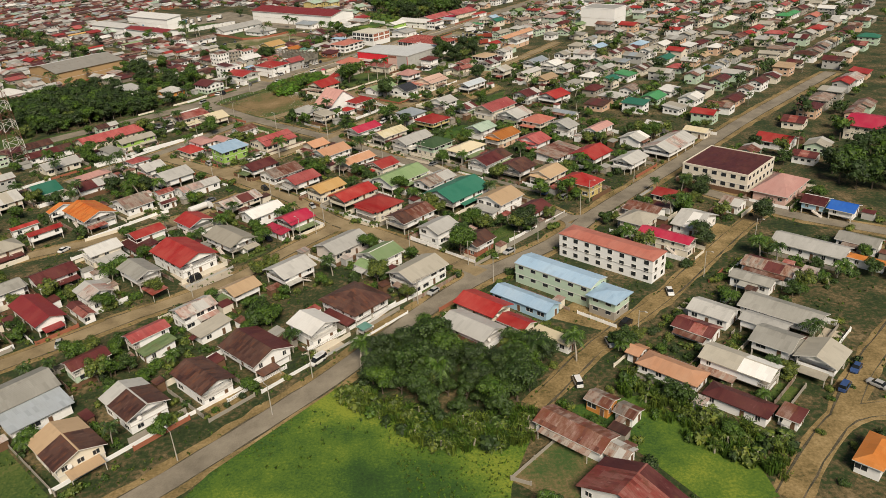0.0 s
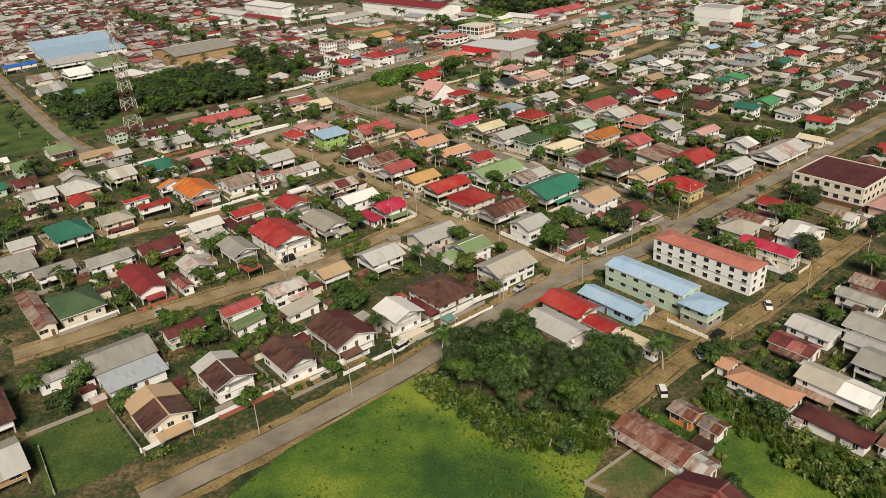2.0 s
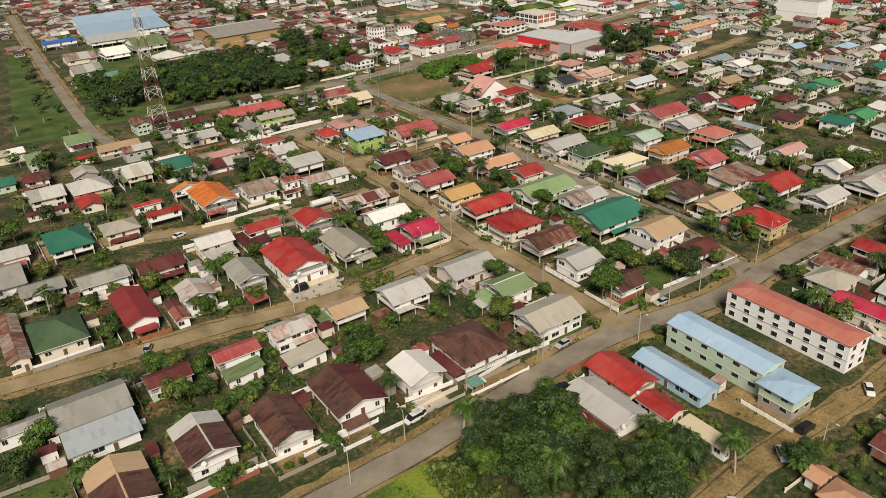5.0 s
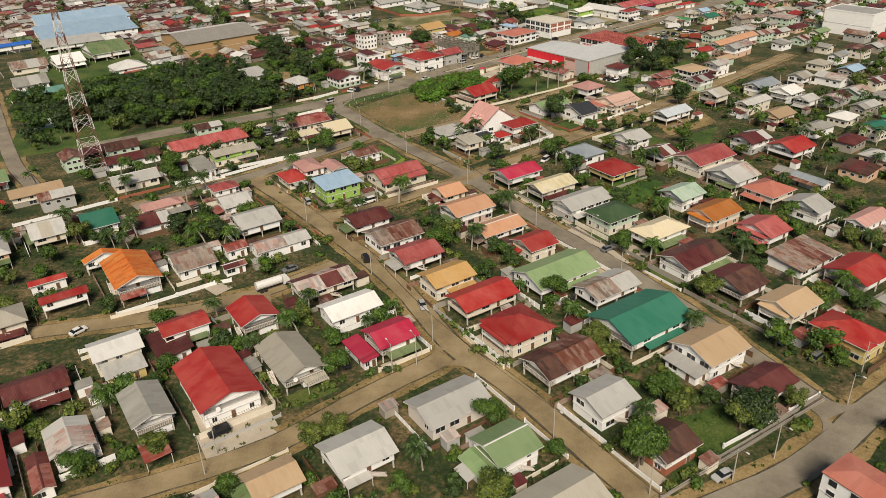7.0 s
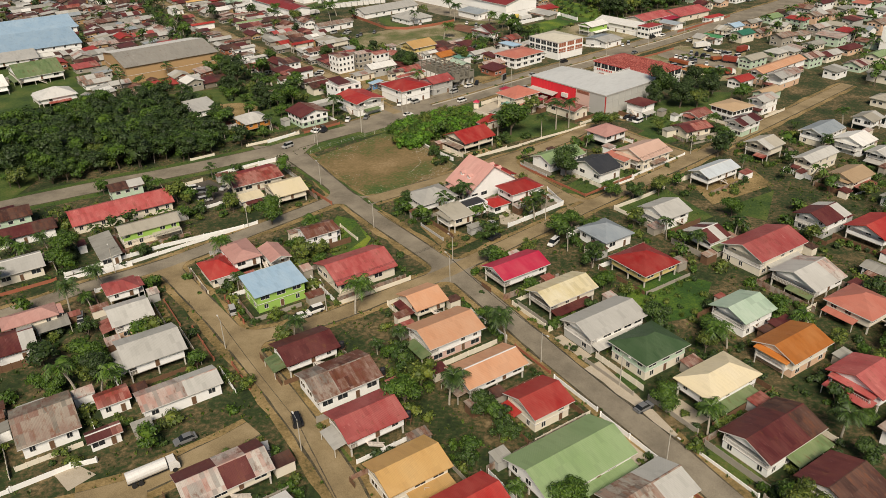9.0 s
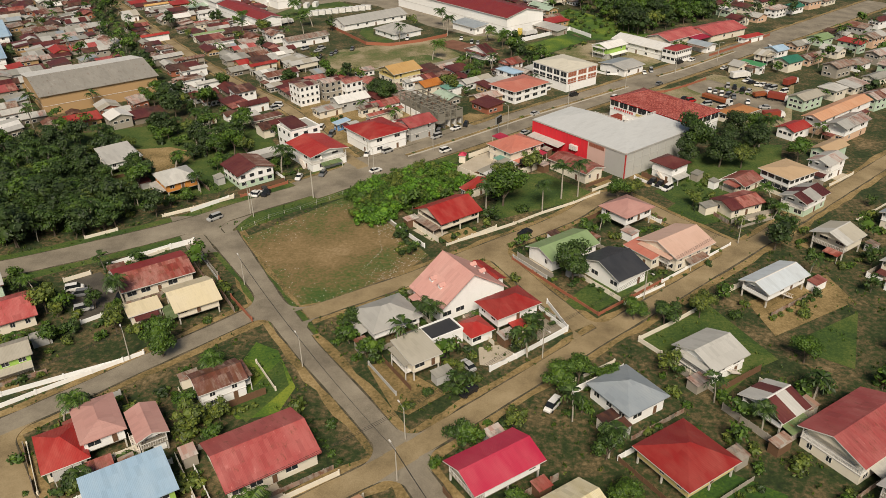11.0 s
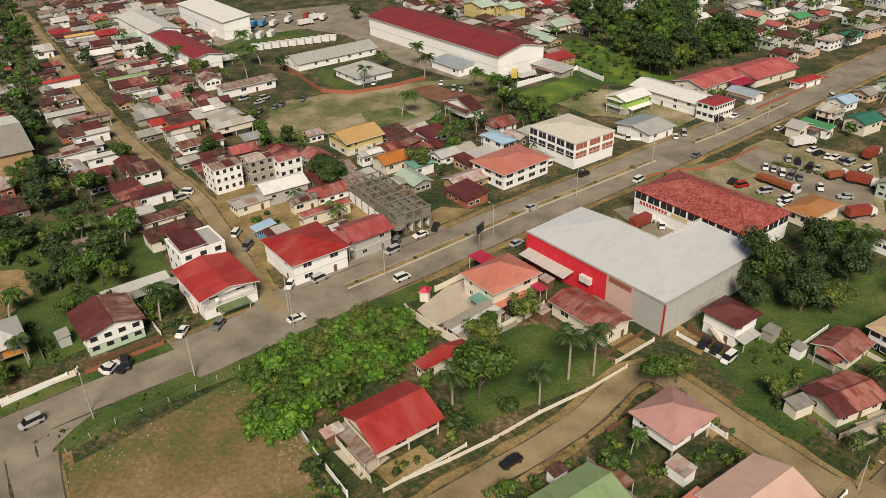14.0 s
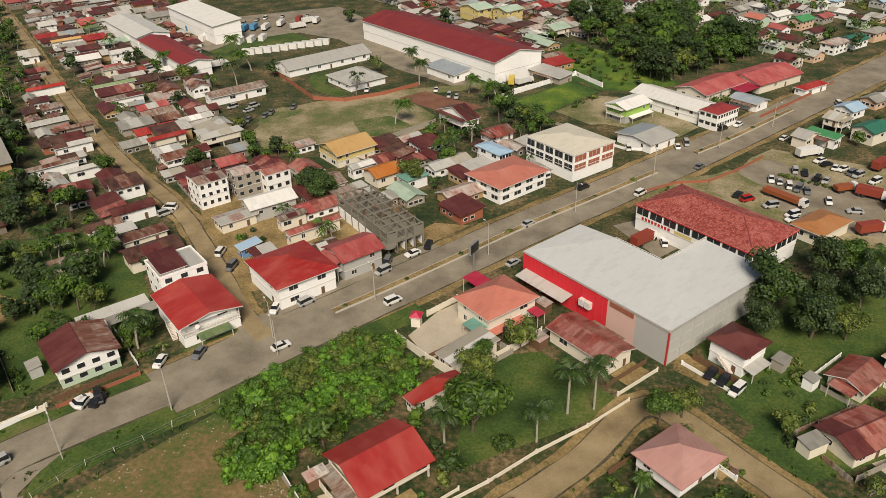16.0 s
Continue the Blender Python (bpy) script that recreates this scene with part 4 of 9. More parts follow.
            part("string_course", bm, "trim", h)
    # windows and doors on every side
    ns = 1 if not two else 2 if e < 6.8 else 3 if e < 11 else 4
    levels = [(k + .56) * e / ns for k in range(ns)][::-1]
    if stilt:
        levels = levels[:1]
    if low == "plain" or bays:
        levels = []
    if bays:
        # rows of equal windows: count along the ridge, count across, height, fill, storeys, pane
        nl, nw, wh, fill, floors, pane = bays
        for sx, sy, rz, span in ((0, -w, 0, l), (l, 0, 90, w), (0, w, 180, l), (-l, 0, -90, w)):
            if math.cos(radians(ang + rz)) < -.2:
                continue
            n = nl if rz in (0, 180) else nw
            me = bay_mesh(2 * span / n * fill, wh, pane.split("+")[0 if rz in (0, 180) else -1])
            for fl in range(floors):
                z = e - .55 - wh / 2 - fl * (e - .3) / (floors + (1 if low == "arcade" else 0))
                ins = .06 if two and z < lowz else 0.0
                for k in range(n):
                    u = -span + (k + .5) * 2 * span / n
                    px, py = (sx + u, sy - math.copysign(ins, sy)) if rz in (0, 180) else (sx - math.copysign(ins, sx), sy + u)
                    share("window", me, h, pose(px, py, z, 0, 0, rz))
    for sx, sy, rz, span in ((0, -w, 0, l), (l, 0, 90, w), (0, w, 180, l), (-l, 0, -90, w)):
        if math.cos(radians(ang + rz)) < -.2:
            continue                     # the sides turned away are blank
        n = max(2, int(span * 2 / (3.1 if y < 490 else 5.5)))
        for lv, z in enumerate(levels):
            zz = min(z, e - 0.85)
            ins = 0.06 if (two and z < lowz) else 0.0
            me = WIN[rnd.randrange(3)]
            for k in range(n):
                if rnd.random() < .2:
                    continue
                u = -span + (k + .5) * 2 * span / n
                ox = u * math.cos(radians(rz)) if rz in (0, 180) else 0
                oy = u if rz in (90, -90) else 0
                px, py = sx + (ox if rz in (0, 180) else -math.copysign(ins, sx)), sy + (oy if rz in (90, -90) else -math.copysign(ins, sy))
                if gal and z > lowz:
                    if rz in (0, 180) and not xa + .9 < px < xb - .9:
                        continue
                    if rz == 90 * gal:
                        px = xb if gal > 0 else xa
                if lv == len(levels) - 1 and k == n // 2 and rz in (0, 90):
                    zd = 0 if (not two or not stilt) else lowz
                    share("door", DOOR, h, pose(px, py, zd + .02, 0, 0, rz))
                else:
                    share("window", me, h, pose(px, py, zz, 0, 0, rz))
    # lean-to porch with posts
    if two and kind in "gh" and e < 5.6 and min(L, W) > 6 and not bays and rnd.random() < .6:
        sides = [q for q in ((0, -w, 0, l), (l, 0, 90, w), (-l, 0, -90, w), (0, w, 180, l)) if math.cos(radians(ang + q[2])) > .2]
        sx, sy, rz, span = rnd.choice(sides)
        a, d, h0 = span * rnd.uniform(.45, .95), rnd.uniform(1.8, 3.0), min(2.5, e * .62)
        cx = (span - a) * rnd.choice((-1, 0, 1))
        m = pose(sx, sy, 0, 0, 0, rz)
        bm = bmesh.new()
        slab(bm, [(cx - a, -d, h0 - .4), (cx + a, -d, h0 - .4), (cx + a, -.02, h0), (cx - a, -.02, h0)], .1)
        part("porch_roof", bm, "roof_" + rnd.choice((roof, roof, "lgrey", "rustgrey", "dred", "rustred", "mossgreen")), h).matrix_local = m
        for px in (cx - a + .15, cx + a - .15):
            bm = bmesh.new()
            box(bm, px - .07, px + .07, -d + .1, -d + .24, 0, h0 - .45)
            part("porch_post", bm, "post_paint", h).matrix_local = m
    # outside stair and balcony
    if two and e < 5.8 and not bays and rnd.random() < .6:
        side = -1 if rnd.random() < .6 else 1
        bm = bmesh.new()
        x0 = rnd.uniform(-l * .5, l * .2)
        q = lowz / 12
        for k in range(12):
            box(bm, x0 + k * .27, x0 + k * .27 + .3, side * w + (.05 if side > 0 else -1.05), side * w + (1.05 if side > 0 else -.05), lowz - .1 - k * q, lowz - k * q)
        yy = side * (w + 1.05)
        beam(bm, (x0, yy, lowz + .9), (x0 + 3.2, yy, 1.0), .08, .08)
        beam(bm, (x0, yy, lowz), (x0 + 3.2, yy, .12), .1, .25)
        beam(bm, (x0, side * (w + .06), lowz), (x0 + 3.2, side * (w + .06), .12), .1, .25)
        for k in range(0, 12, 3):
            beam(bm, (x0 + k * .27, yy, lowz - k * q), (x0 + k * .27, yy, lowz + .9 - k * q), .06, .06)
        part("stair", bm, "wall_crimwall", h, "painted outside stair")
    if two and e < 5.8 and not gal and not bays and rnd.random() < .45:
        bm = bmesh.new()
        sx = 1 if rnd.random() < .5 else -1
        a, b = (l, l + 1.3) if sx > 0 else (-l - 1.3, -l)
        box(bm, a, b, -w * .8, w * .8, lowz - .15, lowz + .02)
        xr = b - .05 if sx > 0 else a + .05
        beam(bm, (xr, -w * .8, lowz + .9), (xr, w * .8, lowz + .9), .08, .08)
        n = max(4, int(w * 1.6 / .45))
        for k in range(n + 1):
            yy = -w * .8 + k * w * 1.6 / n
            beam(bm, (xr, yy, lowz), (xr, yy, lowz + .9), .05, .05)
        for yy in (-w * .75, w * .75):
            beam(bm, (xr, yy, 0), (xr, yy, lowz - .14), .16, .16)
            beam(bm, (xr, yy, lowz), (xr, yy, e - .3), .12, .12)
        part("balcony", bm, "trim", h, "white balcony on posts")
        bm = bmesh.new()
        a, b = (l - .2, l + 1.7) if sx > 0 else (-l - 1.7, -l + .2)
        za, zb = (e - .02, e - .34) if sx > 0 else (e - .34, e - .02)
        slab(bm, [(a, -w * .9, za), (b, -w * .9, zb), (b, w * .9, zb), (a, w * .9, za)], .1)
        part("veranda_roof", bm, rm, h)
    if not two and min(L, W) > 4.5 and rnd.random() < .5 and max(L, W) < 20:
        side = -1 if rnd.random() < .5 else 1
        a, d = l * rnd.uniform(.4, .9), rnd.uniform(1.6, 2.8)
        bm = bmesh.new()
        y0, y1 = (-w - d, -w + .02) if side < 0 else (w - .02, w + d)
        z0, z1 = (e - .75, e - .3) if side < 0 else (e - .3, e - .75)
        slab(bm, [(-a, y0, z0), (a, y0, z0), (a, y1, z1), (-a, y1, z1)], .08)
        part("lean_to_roof", bm, "roof_" + rnd.choice((roof, "lgrey", "rustgrey", "rust", "dred")), h)
        for px in (-a + .15, a - .15):
            bm = bmesh.new()
            yy = y0 + .1 if side < 0 else y1 - .1
            box(bm, px - .06, px + .06, yy - .06, yy + .06, 0, e - .8)
            part("lean_to_post", bm, "post_paint", h)
    if two and rnd.random() < .2 and kind in "gs":
        bm = bmesh.new()
        cyl(bm, (0, 0, 0), (0, 0, .08), .15, .5, 12)
        cyl(bm, (0, 0, -.45), (0, 0, 0), .04, .04, 6)
        beam(bm, (0, 0, -.4), (0, .35, -.55), .05)
        part("satellite_dish", bm, "trim", h, "white satellite dish").matrix_local = pose(l + .32, -w * .5, e * .8, 55, 0, 90)
    return h


house(22.4, 200.7, -49.0, 13.5, 8.8, 3.8, "g", "red", "cream")
house(29.3, 191.4, -49.0, 8.7, 5.7, 3, "g", "red", "cream")
house(18.0, 190.6, -49.0, 14.8, 9.0, 3.8, "g", "lgrey", "white")
house(-21.5, 199.2, -49.0, 10.3, 9.3, 4.4, "g", "white", "white")
house(-10.9, 209.7, 41.0, 13.0, 14.9, 4.2, "h", "brown", "white")
house(7.1, 222.9, 41.0, 14.9, 10.9, 4.4, "g", "beige", "white")
house(-2.7, 236.1, 41.0, 10.1, 9.7, 4.4, "g", "lgreen", "white")
house(-7.1, 232.6, -49.0, 6.7, 5.2, 2.5, "g", "lgreen", "white")
house(-14.6, 247.9, 41.0, 15.0, 10.5, 3.4, "g", "lgrey", "crimwall")
house(-29.7, 232.3, 41.0, 12.0, 10.5, 4.2, "g", "lgrey", "white")
house(33.9, 202.7, -49.0, 18.7, 6.6, 3, "g", "blue", "blue")
house(45.1, 210.2, -49.0, 25.0, 8.0, 6.1, "g", "blue", "mint", bays=(6, 2, .9, .4, 2, "glass_dark"))
house(54.6, 196.1, -49.0, 9.0, 8.6, 5.4, "h", "blue", "mint", slope=.2, bays=(2, 2, .9, .4, 2, "glass_dark"))
house(63.1, 221.7, -49.0, 31.0, 7.9, 7.2, "h", "coral", "white", slope=.2, bays=(8, 2, 1.25, .36, 3, "glass_dark"))
house(78.5, 187.2, -49.0, 11.0, 7.6, 3, "g", "lgrey", "white")
house(71.5, 180.7, -49.0, 10.5, 6.6, 2.7, "g", "dred", "white")
house(94.0, 182.3, -49.0, 19.4, 9.0, 3.8, "g", "grey", "white")
house(87.3, 178.0, -49.0, 11.2, 5.4, 3.8, "g", "lgrey", "white")
house(85.8, 169.8, -49.0, 9.8, 9.1, 4.4, "g", "grey", "white")
house(92.1, 161.9, 41.0, 9.5, 9.5, 4.6, "g", "beige", "white")
house(73.6, 162.6, -49.0, 16.2, 7.8, 4.4, "g", "beige", "white")
house(59.5, 165.7, -49.0, 15.0, 6.7, 2.5, "h", "peach", "white")
house(54.4, 174.1, -49.0, 3.7, 5.1, 2.5, "g", "peach", "white")
house(68.6, 152.1, -49.0, 14.1, 5.7, 2.7, "h", "dred", "white")
house(76.8, 146.1, -49.0, 4.9, 4.9, 2.5, "m", "rust", "white")
house(40.8, 157.2, -49.0, 6.2, 4.9, 3, "g", "rustgrey", "orange")
house(45.2, 153.0, -49.0, 5.0, 4.7, 2.5, "g", "rustgrey", "white")
house(33.0, 149.2, -49.0, 16.3, 7.3, 2.7, "g", "rust", "white")
house(39.7, 141.3, -49.0, 4.8, 5.2, 2.5, "g", "rustgrey", "white")
house(38.0, 130.1, 41.0, 10.0, 17.2, 3, "g", "rustred", "white")
house(85.8, 132.6, 41.0, 10.5, 5.4, 3, "h", "org", "white")
house(36.8, 183.5, -49.0, 11.3, 3.6, 2.7, "m", "cream", "white")
house(124.3, 278.0, -49.0, 23.8, 22.8, 6.8, "p", "dred", "cream", bays=(7, 7, 1.3, .5, 2, "glass_dark"))
house(134.5, 259.6, -49.0, 12.2, 20.8, 3.4, "h", "pink", "pink")
house(96.9, 262.8, -49.0, 10.3, 8.0, 2.7, "g", "red", "cream")
house(84.5, 252.7, -49.0, 12.3, 8.6, 2.7, "g", "rust", "white")
house(78.8, 243.0, -49.0, 9.3, 10.6, 4.2, "h", "beige", "cream")
house(82.4, 228.1, -49.0, 16.9, 6.1, 4.4, "g", "crim", "cream")
house(96.0, 240.0, -49.0, 9.4, 14.5, 3, "g", "lgrey", "white")
house(113.6, 250.7, -49.0, 6.9, 7.6, 3, "g", "rustgrey", "white")
house(138.0, 243.4, -49.0, 7.7, 8.7, 3.8, "g", "dred", "blue")
house(143.1, 236.5, -49.0, 8.3, 8.5, 3.8, "g", "royal", "white")
house(120.3, 215.4, -49.0, 20.5, 9.2, 3, "g", "lgrey", "white")
house(102.7, 205.2, -49.0, 14.2, 7.4, 3.4, "g", "rustgrey", "white")
house(95.4, 200.3, -49.0, 11.5, 5.6, 3, "g", "grey", "white")
house(130.2, 204.3, -49.0, 10.0, 3.5, 2.7, "h", "org", "white")
house(135.1, 215.7, -49.0, 11.7, 7.3, 3, "g", "grey", "white")
house(157.7, 306.8, -49.0, 14.2, 11.2, 3, "g", "red", "white")
house(200.9, 305.3, -49.0, 24.5, 19.6, 6.1, "g", "crim", "cream")
house(94.3, 337.2, 41.0, 13.6, 6.9, 4.6, "g", "pink", "white")
house(82.0, 307.2, 41.0, 13.7, 12.0, 4.2, "g", "red", "white")
house(94.3, 296.7, 41.0, 12.5, 9.3, 4.2, "g", "lgrey", "white")
house(117.9, 335.2, -49.0, 6.8, 6.6, 4.6, "g", "white", "white")
house(133.6, 326.6, -49.0, 10.3, 6.5, 3, "g", "cream", "cream")
house(115.5, 311.2, 41.0, 22.7, 12.6, 3.8, "g", "lgrey", "white")
house(105.4, 324.2, 41.0, 8.8, 10.3, 3, "g", "lgrey", "white")
house(-43.0, 224.0, 41.0, 9.5, 8.1, 3.8, "g", "tan", "white")
house(-97.8, 222.3, -49.0, 19.0, 8.6, 3.8, "g", "crimdark", "white")
house(-84.9, 230.2, -49.0, 9.7, 8.3, 4.2, "g", "lgrey", "white")
house(-86.4, 222.5, -49.0, 11.0, 3.9, 2.5, "g", "dred", "white")
house(-74.5, 240.4, -49.0, 12.9, 8.5, 4.6, "g", "grey", "white")
house(-64.0, 203.6, 41.0, 10.7, 5.9, 4.2, "g", "pinkred", "white")
house(-60.6, 198.7, -49.0, 4.7, 9.0, 2.5, "m", "mossgreen", "white")
house(-76.1, 194.1, 41.0, 10.0, 6.2, 3.8, "g", "dred", "cream")
house(-54.0, 214.0, 41.0, 10.7, 7.3, 4.2, "g", "rustwhite", "white")
house(-48.4, 205.5, -49.0, 5.8, 9.7, 2.5, "m", "beige", "white")
house(-87.9, 182.8, 41.0, 15.3, 11.4, 4.2, "g", "grey", "white")
house(-82.1, 176.2, 41.0, 14.2, 8.9, 3, "m", "bluewhite", "white")
house(-46.1, 180.9, -49.0, 13.8, 9.1, 4.2, "g", "brown", "white")
house(-127.7, 230.1, 41.0, 11.5, 7.9, 4.2, "g", "grey", "white")
house(-113.7, 236.2, 41.0, 13.3, 8.2, 4.2, "g", "grey", "white")
house(-101.4, 245.0, 41.0, 12.8, 8.8, 3.8, "g", "dred", "white")
house(-35.1, 190.9, -49.0, 15.2, 11.7, 4.2, "g", "brown", "white", roof2="dred")
house(-112.0, 210.8, 41.0, 12.3, 15.7, 3.4, "h", "dgreen", "cream")
house(-121.5, 207.0, -49.0, 24.6, 5.4, 3.4, "g", "rust", "cream")
house(-143.1, 236.3, 41.0, 10.0, 15.9, 3.4, "g", "grey", "white")
house(-99.7, 176.1, 41.0, 10.5, 4.1, 3.4, "g", "grey", "white")
house(-179.1, 309.4, 41.0, 9.0, 10.1, 3.8, "g", "dred", "white")
house(-148.9, 250.0, 41.0, 8.1, 8.6, 3.8, "g", "lgrey", "white")
house(-59.8, 174.4, -49.0, 13.4, 10.3, 4.2, "g", "lgrey", "white", split=(-.35, "brown"))
house(-70.1, 161.3, -49.0, 14.0, 11.0, 4.2, "g", "tan", "cream", split=(-.15, "brown"))
house(-137.2, 259.1, 41.0, 12.7, 16.6, 4.2, "h", "teal", "white")
house(-124.8, 267.7, 41.0, 11.1, 9.9, 4.4, "h", "beige", "cream")
house(-125.9, 288.2, 41.0, 9.5, 3.5, 3, "g", "red", "white")
house(-115.5, 279.1, 41.0, 11.5, 4.1, 4.4, "g", "red", "white")
house(-104.4, 292.6, -49.0, 18.0, 12.1, 4.6, "g", "orange", "white")
house(-116.3, 300.1, -49.0, 3.5, 11.0, 3.8, "g", "orange", "white")
house(-92.5, 302.8, 41.0, 11.1, 13.4, 3, "g", "tilegrey", "white")
house(-153.1, 300.7, 41.0, 13.3, 13.8, 4.2, "h", "lgrey", "peachwall")
house(-147.8, 290.6, -49.0, 10.7, 8.1, 2.5, "g", "red", "cream")
house(-165.3, 293.3, 41.0, 12.0, 12.6, 4.2, "g", "grey", "cream")
house(-159.0, 283.3, 41.0, 13.7, 3.5, 2.5, "g", "dred", "cream")
house(-142.8, 315.2, 41.0, 10.0, 13.2, 4.2, "g", "lgrey", "cream")
house(-115.6, 325.7, 41.0, 10.7, 10.5, 3, "g", "dred", "white")
house(-90.9, 258.9, 41.0, 11.0, 8.6, 4.6, "g", "white", "cream")
house(-86.7, 254.2, 41.0, 8.9, 5.9, 2.7, "m", "lgrey", "yellow")
house(-63.4, 249.7, -49.0, 18.9, 13.2, 4.6, "g", "red", "white")
house(-79.3, 268.8, 41.0, 11.1, 7.1, 4.6, "g", "red", "white")
house(-80.8, 264.0, -49.0, 11.9, 8.1, 2.5, "m", "dred", "white")
house(-50.5, 259.1, -49.0, 15.9, 10.4, 4.2, "g", "beige", "white")
house(-30.5, 269.4, 41.0, 10.3, 9.6, 4.4, "g", "crim", "white")
house(-36.5, 265.2, -49.0, 10.3, 4.2, 2.5, "m", "crim", "white")
house(-42.9, 282.2, 41.0, 13.8, 9.1, 3, "g", "white", "white")
house(-52.5, 292.4, 41.0, 15.6, 9.1, 3.8, "g", "rustwhite", "cream")
house(-64.8, 275.6, -49.0, 10.6, 9.8, 4.4, "g", "red", "white")
house(25.7, 280.9, 41.0, 20.1, 14.9, 4.4, "g", "teal", "white")
house(39.3, 270.7, 41.0, 12.9, 11.9, 4.4, "g", "tan", "white")
house(33.9, 265.5, -49.0, 9.1, 4.5, 2.5, "m", "lgrey", "white")
house(47.9, 259.3, 41.0, 12.1, 8.2, 3.8, "g", "dred", "white")
house(26.4, 240.1, 41.0, 9.5, 9.0, 3.8, "g", "brown", "white", roof2="brown")
house(16.0, 251.5, 41.0, 10.5, 9.7, 4.2, "g", "lgrey", "white")
house(7.8, 263.8, 41.0, 15.6, 10.1, 4.2, "g", "brown", "white")
house(-2.1, 275.7, 41.0, 12.7, 12.5, 4.2, "h", "red", "cream")
house(-11.2, 287.9, 41.0, 16.2, 9.7, 4.2, "g", "red", "cream")
house(6.7, 302.4, 41.0, 20.1, 12.4, 3.8, "g", "lgreen", "white")
house(19.1, 295.4, 41.0, 14.9, 9.4, 3.8, "g", "rustgrey", "white")
house(60.9, 290.1, 41.0, 11.6, 10.2, 4.4, "g", "tan", "cream")
house(70.4, 278.8, 41.0, 9.3, 13.8, 4.4, "h", "red", "yellow")
house(51.0, 300.1, 41.0, 10.4, 12.0, 4.2, "g", "brown", "white", roof2="dred")
house(42.8, 312.8, 41.0, 16.4, 10.9, 3.8, "g", "dred", "white")
house(71.4, 316.8, 41.0, 16.9, 11.3, 2.7, "m", "rustgrey", "white")
house(-21.0, 296.9, 41.0, 12.7, 9.5, 4.2, "g", "yel", "cream")
house(-5.8, 367.7, 41.0, 14.7, 9.5, 4.2, "g", "crim", "white")
house(5.5, 357.4, 41.0, 15.0, 9.3, 4.2, "g", "beigeyel", "cream")
house(14.7, 345.9, 41.0, 17.0, 10.1, 4.2, "g", "lgrey", "white")
house(23.5, 336.8, 41.0, 13.2, 11.0, 4.4, "h", "dgreen", "mint")
house(35.6, 326.8, 41.0, 15.1, 9.4, 4.4, "h", "cream", "white")
house(45.7, 353.1, 41.0, 11.0, 10.1, 4.2, "g", "mintroof", "white")
house(53.1, 340.2, 41.0, 13.3, 10.3, 4.2, "g", "org", "cream")
house(57.3, 384.0, 41.0, 18.9, 12.7, 4.6, "g", "pinkred", "cream")
house(64.1, 369.7, 41.0, 12.4, 12.9, 4.2, "g", "lgrey", "white")
house(72.5, 357.6, 41.0, 11.9, 11.6, 4.2, "h", "coral", "cream")
house(81.0, 346.5, 41.0, 8.2, 12.1, 4.2, "g", "lgrey", "white")
house(64.4, 330.0, 41.0, 9.8, 11.8, 4.2, "g", "pinkred", "white")
house(26.2, 373.9, 41.0, 12.7, 12.8, 3.8, "h", "red", "yellow")
house(43.9, 389.9, 41.0, 8.3, 9.9, 3.8, "g", "dred", "white")
house(89.3, 396.8, 41.0, 12.9, 11.7, 4.2, "g", "red", "white")
house(86.3, 371.3, -49.0, 18.5, 5.0, 3, "g", "grey", "white")
house(-9.8, 326.5, 41.0, 15.0, 8.9, 3.8, "g", "peach", "white")
house(0.9, 317.6, 41.0, 9.9, 9.8, 3.8, "g", "red", "cream")
house(-49.1, 329.8, 41.0, 12.4, 9.8, 3.8, "g", "dred", "white")
house(-39.4, 321.0, 41.0, 14.6, 11.2, 3.4, "g", "rustgrey", "white")
house(-31.0, 308.8, 41.0, 12.7, 10.2, 4.2, "g", "pinkred", "white")
house(-78.1, 368.5, -49.0, 11.9, 7.9, 4.6, "h", "pink", "white", slope=.3)
house(-68.9, 369.0, -49.0, 9.7, 5.8, 4.2, "g", "pink", "white")
house(-82.0, 362.5, 41.0, 8.0, 11.3, 2.7, "h", "red", "cream")
house(-63.9, 353.6, 41.0, 13.6, 10.3, 5.0, "m", "blue", "lime", low="walls")
house(-46.7, 366.6, 41.0, 17.2, 14.0, 3, "g", "pinkred", "cream")
house(-101.9, 349.9, 41.0, 8.0, 7.0, 3.8, "h", "pinkred", "white")
house(-93.7, 338.5, 41.0, 9.5, 10.2, 4.2, "g", "lgrey", "white")
house(-82.3, 325.9, 41.0, 12.9, 12.1, 4.4, "g", "lgrey", "white")
house(-70.7, 314.3, 41.0, 16.1, 7.3, 3, "g", "rustwhite", "white")
house(-82.9, 310.5, 41.0, 6.5, 5.4, 3, "g", "rustred", "white")
house(-79.5, 300.9, 41.0, 6.4, 3.8, 2.5, "g", "dred", "white")
house(-116.0, 334.3, 41.0, 12.0, 6.4, 4.2, "h", "pink", "cream")
house(-110.8, 382.4, 41.0, 16.8, 7.4, 4.2, "g", "beige", "lime")
house(-126.3, 395.2, 41.0, 29.4, 12.6, 3, "g", "pinkred", "cream")
house(-118.3, 371.6, -49.0, 16.5, 5.8, 2.5, "m", "grey", "white")
house(-148.2, 377.1, 41.0, 20.5, 8.5, 3, "g", "dred", "white")
house(-137.0, 357.8, 41.0, 15.7, 10.1, 3, "g", "lgrey", "cream")
house(-27.0, 351.4, 41.0, 8.9, 9.5, 3.8, "g", "peach", "cream")
house(-20.0, 338.8, 41.0, 14.4, 10.9, 4.2, "g", "peach", "white")
house(76.8, 402.8, 41.0, 11.8, 10.3, 4.6, "g", "dred", "white")
